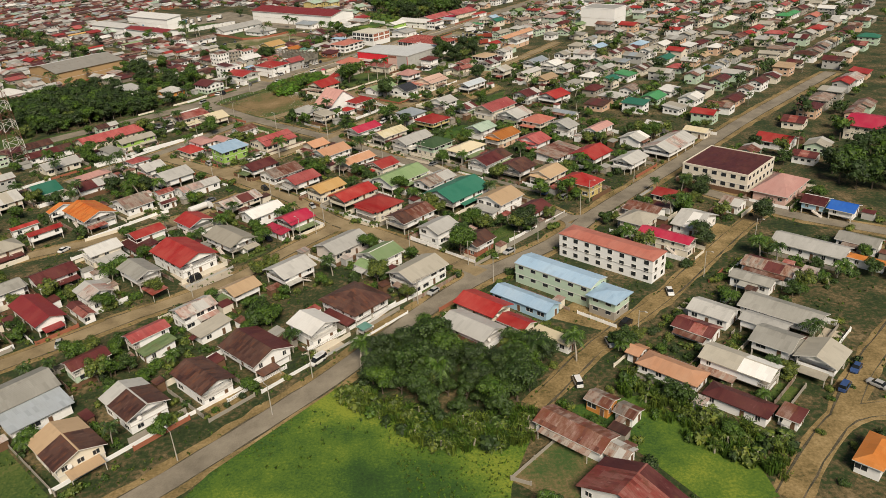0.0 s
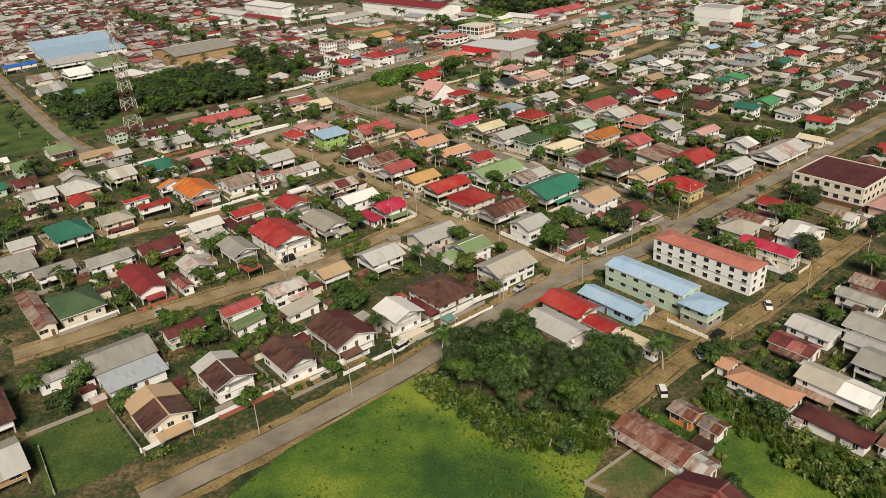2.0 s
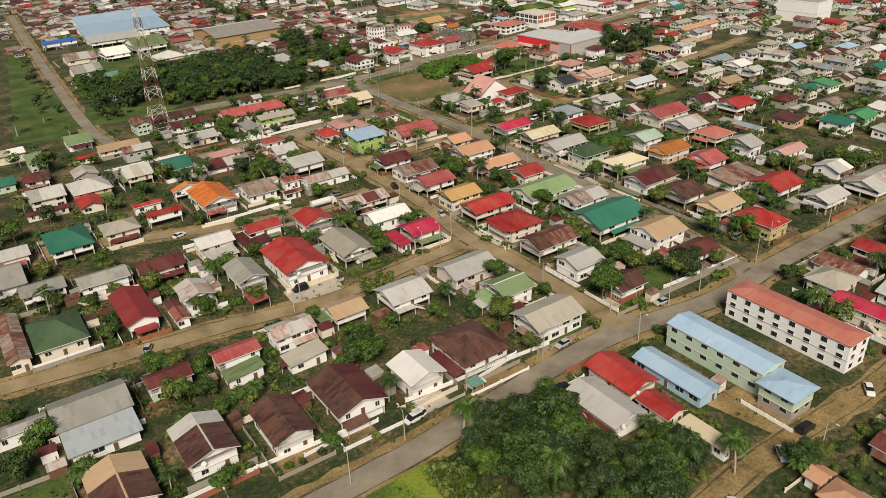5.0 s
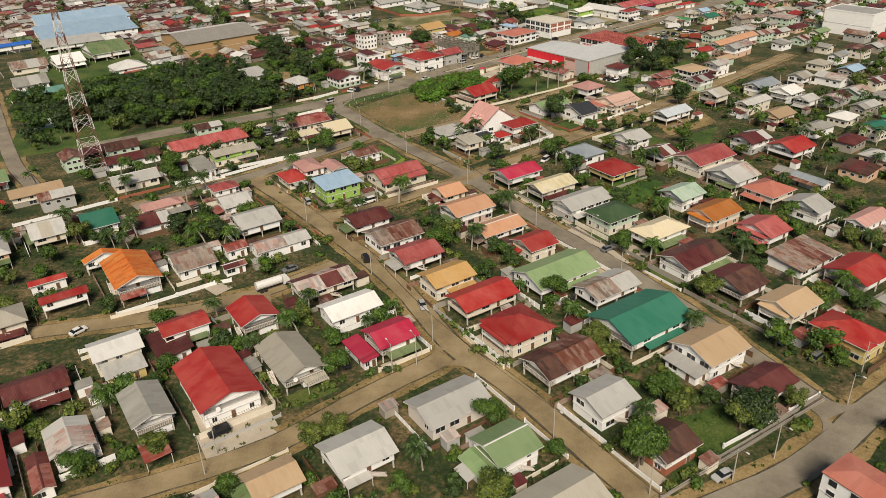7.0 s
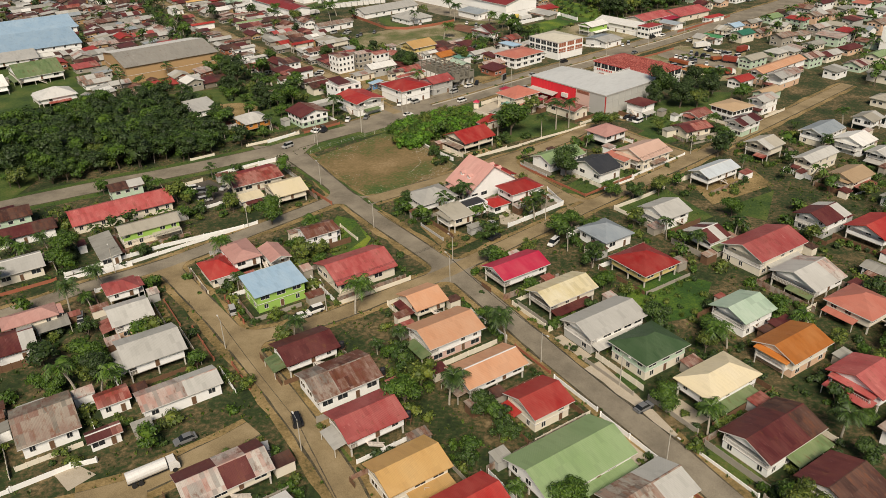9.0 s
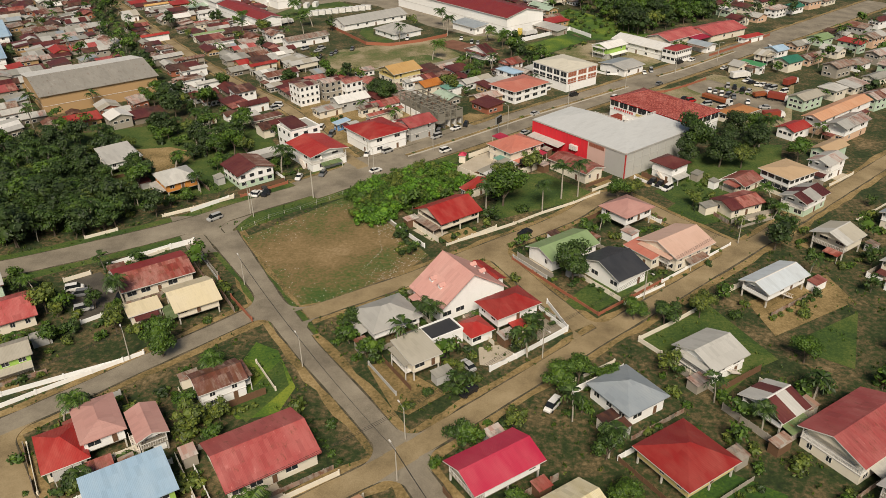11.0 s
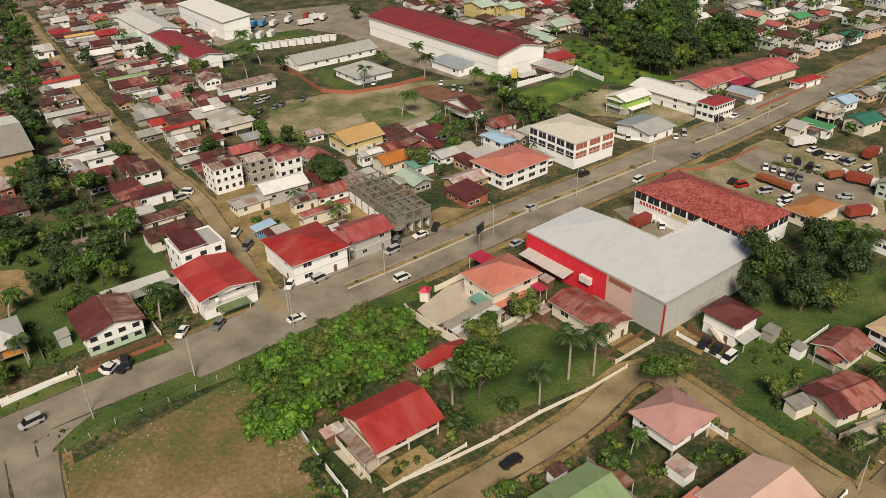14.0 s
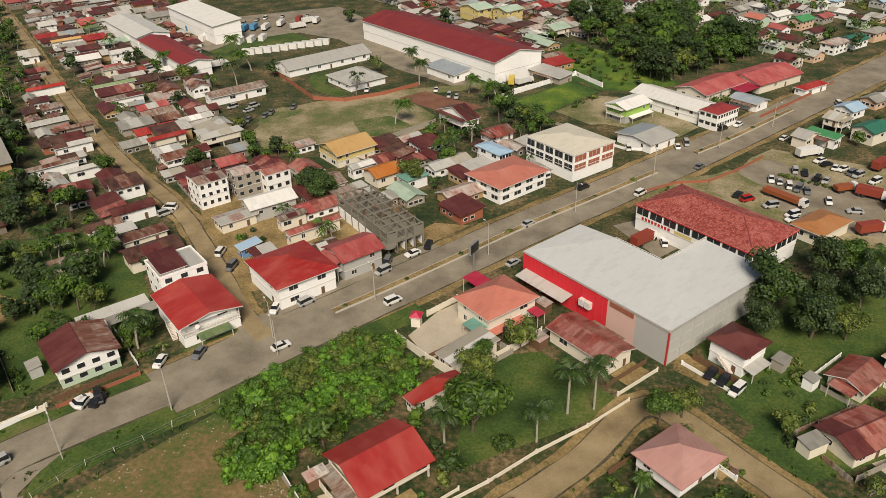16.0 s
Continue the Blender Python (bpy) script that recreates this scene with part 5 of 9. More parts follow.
house(87.9, 447.5, 43.3, 16.5, 6.7, 4.7, "g", "lgrey", "cream")
house(93.8, 433.0, 42.1, 12.0, 9.4, 4.2, "g", "tan", "cream")
house(97.2, 473.8, 45.5, 15.1, 9.7, 4.4, "g", "bluegrey", "white")
house(105.3, 464.3, 44.7, 10.4, 10.7, 4.3, "g", "white", "white")
house(109.8, 452.1, 43.7, 8.8, 7.4, 4.5, "g", "lgrey", "white")
house(71.9, 481.3, 46.0, 12.6, 8.6, 4.5, "g", "dred", "white")
house(117.0, 487.2, 46.0, 9.2, 8.5, 4.5, "g", "beige", "white")
house(-94.4, 421.1, 41.1, 17.5, 12.9, 3, "g", "rustred", "cream", slope=.25, roof2="crimdark")
house(-79.7, 411.2, 41.0, 10.8, 12.2, 3.8, "g", "cream", "cream")
house(-89.3, 406.4, 41.0, 7.7, 5.1, 2.5, "m", "cream", "cream")
house(-61.3, 382.9, 41.0, 9.8, 7.8, 4.2, "g", "rust", "white", low="walls")
house(-33.3, 409.2, 41.0, 12.6, 11.1, 3.8, "h", "lgrey", "white")
house(-24.2, 396.2, 41.0, 7.3, 8.7, 4.6, "m", "beige", "cream")
house(-112.6, 472.9, 45.4, 11.0, 12.0, 4.8, "h", "lgrey", "orange")
house(-139.7, 487.4, 46.0, 10.9, 13.6, 4.5, "m", "lgrey", "white")
house(4.8, 445.8, 43.2, 16.4, 10.1, 3.2, "g", "lgreen", "white")
house(17.0, 437.2, 43.2, 10.6, 14.0, 3.5, "g", "black", "white")
house(33.1, 449.7, 43.5, 14.8, 13.2, 4, "g", "palepink", "cream")
house(25.2, 446.0, -46.8, 9.6, 5.7, 3.2, "m", "coral", "cream")
house(-13.6, 408.2, 41.0, 6.4, 6.5, 2.5, "h", "red", "white")
house(53.6, 434.1, 42.2, 15.4, 8.3, 4.2, "g", "bluewhite", "white")
house(34.8, 404.4, 41.0, 10.7, 11.1, 3.8, "g", "lgrey", "white")
house(17.5, 390.1, 41.0, 10.6, 11.6, 3.4, "h", "bluegrey", "white")
house(73.8, 456.9, 44.1, 9.6, 10.0, 5, "g", "lgrey", "cream")
house(-19.0, 422.3, -48.8, 13.2, 19.0, 3.4, "s", "pink", "white")
house(-7.0, 415.0, 41.0, 12.1, 8.8, 4.9, "h", "red", "white")
house(-192.3, 560.5, 44.0, 46.0, 40.0, 8.0, "g", "warehouse", "tanwall", low="plain", slope=.16, roof2="white")
house(71.0, 496.9, 40.0, 13.1, 11.5, 5.2, "h", "tan", "white", slope=.16, bays=(5, 4, 1.2, .75, 2, "glass_dark"))
house(84.6, 506.2, 46.0, 11.0, 7.4, 5.4, "g", "lgrey", "white")
house(101.8, 556.0, 46.1, 36.0, 7.7, 5.4, "g", "peach", "white")
house(101.0, 541.6, 46.1, 17.1, 8.1, 5.4, "g", "lgrey", "white")
house(57.8, 494.1, 46.0, 9.8, 8.1, 2.7, "g", "rustred", "cream")
house(-76.2, 500.2, -44.0, 17.2, 14.2, 5.4, "g", "red", "white", slope=.2)
block = house(-85.9, 511.7, 46.0, 11.0, 10.0, 7.6, "p", "lgrey", "white", bays=(3, 3, 1.1, .4, 2, "glass_dark"))
bm = bmesh.new()
box(bm, -4.6, .6, -4.4, 4.2, 7.75, 8.7)
part("wall", bm, "wall_white", block)
bm = bmesh.new()
roof_shape(bm, "m", 6.4, 9.8, 8.7, .8, .15)
part("upper_roof", bm, ["roof_dred", "trim"], block, "dark red sheet roof").matrix_local = pose(-2.0, -.1, 0)
house(-60.0, 516.6, -44.0, 16.8, 15.9, 5.9, "h", "red", "white", slope=.27)
house(-47.8, 526.6, 46.1, 12.1, 10.2, 5.4, "g", "pinkred", "grey")
house(-93.5, 483.0, -44.0, 13.0, 13.0, 4.8, "g", "dred", "white", slope=.3, roof2="rust", low="walls", bays=(4, 4, 1.0, .5, 2, "glass_dark"))
house(-76.0, 529.9, -43.9, 3.8, 6.1, 2.7, "m", "blue", "bluewall")
house(-85.4, 544.4, 46.1, 10.9, 6.4, 3.0, "g", "lgrey", "cream", slope=.2)
house(-62.2, 540.3, 46.1, 15.7, 3.5, 3.6, "g", "rustred", "cream")
house(-69.8, 545.4, 46.1, 8.5, 3.5, 3.6, "g", "rustgrey", "cream")
house(-115.6, 545.3, 46.1, 12.2, 5.7, 3.6, "g", "dred", "white")
house(-114.1, 533.3, 46.1, 10.3, 4.5, 2.7, "m", "lgrey", "cream")
house(-105.7, 532.6, 46.1, 11.9, 4.4, 2.7, "m", "rust", "cream")
house(-98.9, 523.9, 46.1, 14.1, 8.0, 3.6, "g", "brown", "cream")
house(-119.0, 516.6, 46.0, 13.7, 3.5, 2.7, "m", "rustgrey", "cream")
house(-127.4, 529.8, 46.1, 6.5, 3.5, 2.7, "m", "brown", "cream")
house(-95.3, 498.3, 46.0, 15.3, 3.5, 2.7, "m", "lgrey", "cream")
office = house(39.6, 548.2, -43.9, 34.2, 18.9, 7.2, "h", "tilered", "white", slope=.34, bays=(8, 4, 1.9, .86, 1, "glass_dark"), label="white two-storey office with an old red tiled hipped roof")
bm = bmesh.new()
box(bm, -.36, .36, -.06, 0, -.42, .42)
bar = to_mesh("sign_bar", bm, ["red_paint"])
for k in range(9):
    share("sign_bar", bar, office, pose(-14.6 + k * 1.02, -9.2, 3.9))
bm = bmesh.new()
box(bm, -2.6, 2.6, -.06, 0, -.5, .5)
part("sign_panel", bm, "wall_yellow", office, "pale yellow sign panel").matrix_local = pose(-2.2, -9.2, 3.9)
for q0, q1 in (((-7.65, 0, 10.5), (7.65, 0, 10.5)), ((-7.65, 0, 10.5), (-17.1, -9.45, 7.3)), ((-7.65, 0, 10.5), (-17.1, 9.45, 7.3)), ((7.65, 0, 10.5), (17.1, -9.45, 7.3)), ((7.65, 0, 10.5), (17.1, 9.45, 7.3))):
    bm = bmesh.new()
    beam(bm, q0, q1, .3, .16)
    part("ridge_cap", bm, "roof_pinkred", office)
for x0, x1, y0, y1 in ((-17.1, 17.1, -9.52, -9.4), (17.05, 17.17, -9.4, 9.4)):
    bm = bmesh.new()
    box(bm, x0, x1, y0, y1, 6.85, 7.15)
    part("fascia", bm, "red_paint", office, "red painted eave board")
house(-11.5, 508.8, -44.0, 11.8, 14.7, 5.4, "h", "coral", "cream")
house(-15.9, 493.6, -44.0, 6.2, 12.0, 2.7, "m", "beige", "cream")
house(8.3, 498.8, -44.0, 16.6, 8.8, 3.6, "g", "rustred", "cream", slope=.3, low="walls")
house(36.9, 498.9, -44.0, 9.0, 8.8, 5.4, "h", "dred", "white")
house(21.8, 466.5, -45.1, 10.2, 11.6, 5, "h", "pink", "white")
house(53.4, 478.0, 33.0, 12.5, 9.0, 3.0, "g", "dred", "cream", slope=.28)
house(-26.9, 461.0, 45.0, 14.3, 12.7, 4.0, "g", "red", "cream", slope=.42)
house(-20.5, 480.5, -44.0, 3.5, 12.4, 3.1, "h", "red", "cream")
house(3.8, 594.0, -44.5, 20.6, 17.9, 8.6, "h", "paper", "white", label="white three-storey office with a pale hipped roof", low="arcade", slope=.17, bays=(5, 3, 1.9, .8, 2, "glass_dark+wall_brick"))
house(-14.1, 575.0, 48.0, 19.9, 15.2, 5.2, "h", "coral", "white", slope=.2, bays=(4, 3, 1.1, .55, 2, "glass_dark"))
house(24.3, 638.5, 46.2, 14.4, 10.2, 5.4, "g", "white", "lime", low="walls", slope=.28)
house(41.1, 647.0, -43.8, 30.5, 13.1, 4.6, "g", "white", "white", slope=.28, low="walls")
house(54.3, 632.8, 46.2, 12.2, 7.7, 6.0, "h", "crimdark", "white", slope=.25, bays=(8, 3, 1.0, .7, 2, "glass_dark"))
house(28.7, 613.8, 46.2, 13.8, 15.1, 3.4, "g", "lgrey", "white", slope=.14, roof2="bluegrey")
house(57.2, 667.4, 46.2, 26.4, 14.5, 3.6, "g", "pinkred", "cream", slope=.28)
house(79.0, 682.0, 42.0, 27.0, 18.0, 3.6, "g", "pinkred", "cream", slope=.26)
house(84.6, 618.0, -43.8, 11.1, 4.8, 3.6, "m", "green", "white")
house(92.4, 632.0, -43.8, 6.0, 8.9, 4.5, "g", "beige", "cream")
house(78.8, 616.8, -43.8, 5.8, 8.5, 3.6, "g", "lgrey", "cream")
house(67.3, 554.8, 44.0, 14.0, 9.0, 3.6, "h", "dullorg", "cream", slope=.3)
house(94.5, 671.3, 41.0, 14.3, 5.4, 2.8, "h", "red", "white")
house(68.4, 652.6, -44.0, 12.0, 8.5, 3.2, "g", "bluegrey", "white", slope=.25)
house(-4.0, 682.0, -44.0, 18.5, 8.5, 2.8, "m", "lgrey", "concrete")
house(-52.7, 715.5, -43.7, 99.3, 27.3, 9.1, "g", "crimdark", "white", low="plain")
house(-46.7, 682.0, -43.7, 20.0, 9.8, 3.6, "m", "bluegrey", "white")
house(-83.3, 670.6, 46.3, 18.2, 19.2, 3, "h", "lgrey", "white")
house(-104.3, 694.5, 46.3, 41.9, 14.5, 3.3, "g", "lgrey", "white")
house(-34.8, 625.1, 46.2, 6.1, 17.0, 4.5, "g", "dred", "white")
house(-19.7, 609.1, 46.2, 8.3, 9.0, 4.5, "g", "rustred", "white")
house(-19.2, 591.9, -43.9, 11.1, 6.0, 5.5, "h", "blue", "white", slope=.2)
house(-67.0, 593.2, 46.1, 15.2, 13.3, 4.5, "g", "yel", "yellow")
house(-51.6, 576.5, 46.1, 10.0, 8.7, 3.6, "g", "org", "cream")
house(-41.8, 573.8, 46.1, 8.2, 5.8, 3.6, "h", "tealgrey", "white")
house(-54.0, 585.5, 46.1, 6.4, 7.0, 3.6, "g", "dred", "white")
house(-59.2, 580.1, 46.1, 8.4, 4.4, 3.6, "g", "lgrey", "white")
house(-74.9, 575.5, -43.9, 10.4, 7.5, 4.0, "g", "rustred", "cream")
house(-64.7, 569.2, 46.1, 4.3, 9.0, 3.6, "g", "rust", "cream")
house(-82.5, 567.9, 46.1, 8.2, 7.0, 6.5, "g", "rustred", "white", slope=.2, bays=(3, 2, 1.1, .45, 2, "glass_dark"))
house(-90.1, 564.5, 46.1, 8.4, 6.6, 7.5, "g", "rustwhite", "concrete", slope=.16, bays=(3, 2, 1.1, .45, 3, "glass_dark"))
house(-46.0, 785.1, 46.4, 11.8, 16.3, 6.4, "g", "mintroof", "yellow")
house(-29.0, 780.7, 46.4, 12.7, 12.4, 6.4, "g", "mintroof", "yellow")
house(-3.7, 749.9, 46.4, 11.3, 10.8, 4.6, "g", "mintroof", "cream")
house(-213.5, 734.7, -43.7, 51.1, 17.4, 6.4, "g", "white", "white", low="plain")
house(-173.7, 693.1, -43.7, 56.8, 13.8, 6.4, "g", "crimdark", "white", low="plain")
house(-184.5, 750.7, -43.6, 61.3, 15.8, 9.1, "m", "white", "white", low="plain")
house(-245.2, 691.0, 46.3, 8.6, 11.0, 3.6, "g", "lgrey", "white")
house(-206.5, 645.1, 46.2, 14.9, 3.5, 3.6, "g", "red", "white")
house(-272.0, 747.2, 46.4, 9.3, 8.9, 3.7, "g", "lgrey", "white")
house(-239.3, 720.3, 46.3, 22.6, 3.6, 3.6, "g", "yel", "white")
house(-252.8, 752.5, 46.4, 8.4, 12.2, 3.7, "g", "pinkred", "yellow")
house(-224.5, 705.0, 46.3, 18.0, 3.8, 3.6, "g", "lgrey", "white")
house(-179.8, 651.3, 46.2, 17.1, 3.6, 3.6, "g", "lgreen", "cream")
house(-167.5, 636.2, 46.2, 15.0, 4.8, 3.6, "g", "rustgrey", "white")
house(-129.0, 616.0, 46.2, 12.3, 5.4, 3.6, "g", "lgrey", "cream")
house(-129.7, 595.4, 46.2, 13.3, 3.6, 4.5, "g", "red", "cream")
house(-117.0, 582.0, 46.1, 15.1, 7.4, 4.5, "g", "rust", "white")
house(-112.7, 599.9, 46.2, 13.8, 5.6, 4.5, "g", "lgrey", "cream")
house(-98.5, 557.9, 46.1, 9.0, 9.1, 7.9, "g", "rustgrey", "white", slope=.14, bays=(4, 3, 1.1, .42, 3, "glass_dark"))
house(-167.2, 601.1, 46.2, 14.2, 3.5, 4.5, "g", "rust", "concrete")
house(-181.0, 607.0, 46.2, 14.1, 5.2, 3.6, "g", "lgrey", "concrete")
house(-159.8, 588.4, 46.1, 12.5, 4.6, 3.6, "g", "brown", "white")
house(-156.0, 571.0, 46.1, 15.5, 3.5, 3.6, "g", "rustgrey", "white")
house(-143.5, 571.1, 46.1, 13.8, 3.5, 3.6, "g", "lgrey", "white")
house(-190.7, 674.2, 46.3, 14.7, 3.5, 3.6, "g", "rustgrey", "cream")
house(-198.4, 691.3, 46.3, 10.1, 6.3, 5.5, "g", "white", "white")
house(-126.3, 647.4, 46.2, 24.0, 8.2, 3.6, "g", "rustgrey", "white")
house(-309.6, 623.3, 41.0, 57.7, 29.6, 5.0, "m", "blue", "white")
house(-284.6, 585.4, 41.0, 56.9, 32.4, 5.0, "m", "blue", "white")
house(-278.0, 558.5, 41.0, 33.5, 16.6, 4.0, "m", "lgrey", "white")
house(-214.2, 503.2, 46.0, 15.6, 14.9, 4.0, "h", "white", "white")
house(-231.8, 455.1, 42.0, 18.6, 14.5, 3.0, "g", "tealgrey", "white")
house(-252.0, 475.2, 42.0, 16.2, 16.4, 3.0, "g", "grey", "white")
house(-274.0, 507.5, 42.0, 18.5, 15.8, 3.0, "g", "rustgrey", "cream")
house(-255.4, 514.6, 46.0, 15.5, 18.5, 4.0, "g", "white", "white")
house(-204.2, 432.8, 46.0, 5.8, 7.4, 3.0, "g", "white", "white")
house(-131.1, 323.4, 41.0, 10.1, 13.8, 3.8, "g", "teal", "white")
house(-310.0, 546.6, 46.1, 21.6, 6.6, 4.5, "g", "royal", "white")
house(-245.9, 538.0, 46.1, 21.1, 23.9, 4.5, "g", "mossgreen", "white")
house(-164.4, 343.6, 41.0, 16.6, 8.8, 3.8, "g", "tan", "cream")
house(-173.7, 334.1, 41.0, 6.8, 3.5, 2.5, "g", "red", "cream")
house(-188.0, 353.6, 41.0, 10.5, 13.2, 3, "g", "lgreen", "white")
house(-204.4, 411.1, 41.0, 8.2, 12.0, 3, "g", "mintroof", "lime")
house(175.4, 595.2, -43.8, 27.1, 18.6, 12.7, "p", "lgrey", "white", low="plain")
house(-111.8, 160.7, 41.0, 15.0, 17.3, 3.8, "g", "dred", "white")
house(-98.5, 143.8, 41.0, 13.8, 13.2, 3.8, "g", "lgrey", "tanwall")
house(-20.6, 405.3, -49.0, 5.2, 7.8, 3.3, "p", "black", "white")
house(-13.2, 429.9, -48.2, 10.1, 4.1, 3.5, "g", "red", "white")


# ---------------------------------------------------------------- plants
def leafy(bm, centres, count, size, rnd, flat=0.75):
    """Leaf clumps scattered over the outside of several rounded lobes."""
    for _ in range(count):
        c, r = rnd.choice(centres)
        d = Vector((rnd.gauss(0, 1), rnd.gauss(0, 1), rnd.gauss(0.15, 1))).normalized()
        p = Vector(c) + Vector((d.x * r, d.y * r, d.z * r * flat)) * rnd.uniform(.72, 1.12)
        n = (d + Vector((rnd.uniform(-.7, .7), rnd.uniform(-.7, .7), rnd.uniform(0, .9)))).normalized()
        a = n.orthogonal().normalized()
        a.rotate(Matrix.Rotation(rnd.uniform(0, 6.28), 3, n))
        b = n.cross(a)
        s = size * rnd.uniform(.6, 1.3)
        v = [bm.verts.new(q) for q in (p - a * s, p - b * s * .55 + n * s * .12, p + a * s, p + b * s * .55 + n * s * .12)]
        bm.faces.new(v)


def core(bm, centres, rnd, k=.8, flat=.75):
    for c, r in centres:
        res = bmesh.ops.create_icosphere(bm, subdivisions=1, radius=r * k)
        for v in res["verts"]:
            v.co = Vector((v.co.x, v.co.y, v.co.z * flat)) * rnd.uniform(.85, 1.1) + Vector(c)


PLANTS = {}


def make_tree(key, h, r, mat, seed, leaves, size, name="tree", lobes=7, label="leafy green tree", level=0):
    if level == 0:
        make_tree(key + "_mid", h, r, mat, seed, leaves // 4, size * 1.42, name, lobes, label, 1)
        make_tree(key + "_far", h, r, mat, seed, leaves // 16, size * 2.2, name, 5, label, 2)
    rnd = random.Random(seed)
    cs = [((0, 0, h - r * .6), r * .62)]
    for k in range(lobes):
        a = k * 2.4 + rnd.uniform(-.4, .4)
        q = r * rnd.uniform(.30, .72)
        cs.append(((math.cos(a) * q, math.sin(a) * q, h - r * rnd.uniform(.30, 1.2)), r * rnd.uniform(.26, .50)))
    bm = bmesh.new()
    core(bm, cs if level < 2 else cs[:3], rnd, .72)
    leafy(bm, cs, leaves, size, rnd)
    crown = to_mesh("crown", bm, [mat])
    bm = bmesh.new()
    lean = Vector((rnd.uniform(-.3, .3), rnd.uniform(-.3, .3), 0))
    fork = Vector((0, 0, max(.4, h - r * 1.5))) + lean
    cyl(bm, (0, 0, -.1), fork, .05 * h * .6, .03 * h * .6, 7 if level == 0 else 4)
    for c, q in cs[1:5] if level < 2 else ():
        cyl(bm, fork - Vector((0, 0, .15)), c, .018 * h, .006 * h, 5 if level == 0 else 3)
    PLANTS.setdefault(key, []).append((name, to_mesh("trunk", bm, ["bark"]), crown, label))


def make_bush(key, r, mat, seed, leaves, size, label, level=0):
    if level == 0:
        make_bush(key + "_mid", r, mat, seed, leaves // 4, size * 1.6, label, 1)
        make_bush(key + "_far", r, mat, seed, leaves // 7, size * 2.0, label, 2)
    rnd = random.Random(seed)
    cs = [((rnd.uniform(-.55, .55) * r, rnd.uniform(-.55, .55) * r, r * rnd.uniform(.3, .75)), r * rnd.uniform(.4, .7)) for _ in range((6, 4, 3)[level])]
    bm = bmesh.new()
    core(bm, cs, rnd, .72)
    leafy(bm, cs, leaves, size, rnd)
    PLANTS.setdefault(key, []).append(("bush", None, to_mesh("bush", bm, [mat]), label))


def make_palm(key, h, fr, n, mat, seed, label, straight=True, level=0, blades=15):
    """A palm or banana: stem, and arching fronds cut into hanging blades."""
    if level == 0:
        make_palm(key + "_mid", h, fr, n - 3, mat, seed, label, straight, 1, 7)
        make_palm(key + "_far", h, fr, n // 2, mat, seed, label, straight, 2, 4)
    rnd = random.Random(seed)
    bm = bmesh.new()
    p = Vector((0, 0, -.1))
    lean = Vector((rnd.uniform(-.05, .05), rnd.uniform(-.05, .05), 0)) * (1 if straight else 4)
    segs, sides = ((7, 8), (4, 5), (2, 3))[level]
    for k in range(segs):
        u = (k + 1) * 7 / segs
        q = Vector((lean.x * u * u * .3, lean.y * u * u * .3, h * (k + 1) / segs))
        cyl(bm, p, q, .24 - .012 * k, .225 - .012 * k, sides)
        p = q - Vector((0, 0, .03))
    trunk = to_mesh("trunk", bm, ["palm_bark"])
    top = p
    bm = bmesh.new()
    for k in range(n):
        a = k * 2.399 + rnd.uniform(-.25, .25)
        up = rnd.uniform(-.1, 1.1)
        reach = fr * rnd.uniform(.8, 1.1)
        d = Vector((math.cos(a), math.sin(a), 0))
        s = Vector((-d.y, d.x, 0))
        spine = [top + d * reach * u * (1 - .15 * u) + Vector((0, 0, reach * (up * u - (.50 + .42 * up) * u * u))) for u in [j / blades for j in range(blades + 1)]]
        for j in range(1, blades + 1):
            u = j / blades
            wd = reach * .30 * (math.sin(min(1.0, u * .92 + .1) * math.pi) * .8 + .12)
            step = (spine[j] - spine[j - 1]) * .52
            for sg in (-1, 1):
                tip = spine[j] + s * sg * wd + step * 1.6 + Vector((0, 0, -wd * rnd.uniform(.25, .8)))
                bm.faces.new([bm.verts.new(v) for v in (spine[j] - step, spine[j] + step, tip + step * .2, tip - step * .2)])
    PLANTS.setdefault(key, []).append(("palm_tree", trunk, to_mesh("crown", bm, [mat]), label))


for s in range(4):
    make_tree("tree", 5.6 + s * .6, 2.9 + .25 * s, ("leaf_a", "leaf_b", "leaf_f", "leaf_a")[s], 10 + s, 2300, .24, label="leafy green yard tree", lobes=9)
    make_tree("dark", 8.6 + s * .8, 4.0 + .3 * s, ("leaf_d", "leaf_b", "leaf_d", "leaf_a")[s], 20 + s, 3000, .30, lobes=12, label="tall dark green tree with a dense crown")
    make_tree("bright", 4.2 + s * .35, 2.9 + .2 * s, ("leaf_e", "leaf_f", "leaf_a", "leaf_e")[s], 30 + s, 1900, .23, lobes=10, label="low bright green tree in the grove")
    make_bush("bush", 1.4 + .2 * s, ("leaf_a", "leaf_b", "leaf_c", "leaf_f")[s], 40 + s, 520, .2, "rounded green garden bush")
    make_bush("shrub", 1.9 + .25 * s, ("leaf_b", "leaf_a", "leaf_d", "leaf_f")[s], 50 + s, 640, .27, "rank green shrub among tall weeds")
for s in range(2):
    make_palm("royal", 9.0 + s, 3.9, 19, "leaf_b", 60 + s, "tall royal palm with a pale trunk")
    make_palm("coco", 6.0 + 1.5 * s, 3.9, 21, ("leaf_a", "leaf_b")[s], 70 + s, "coconut palm with arching fronds", False)
    make_palm("banana", 1.6 + .4 * s, 2.3, 9, "leaf_c", 80 + s, "banana plant with broad pale green leaves", True, 0, 8)
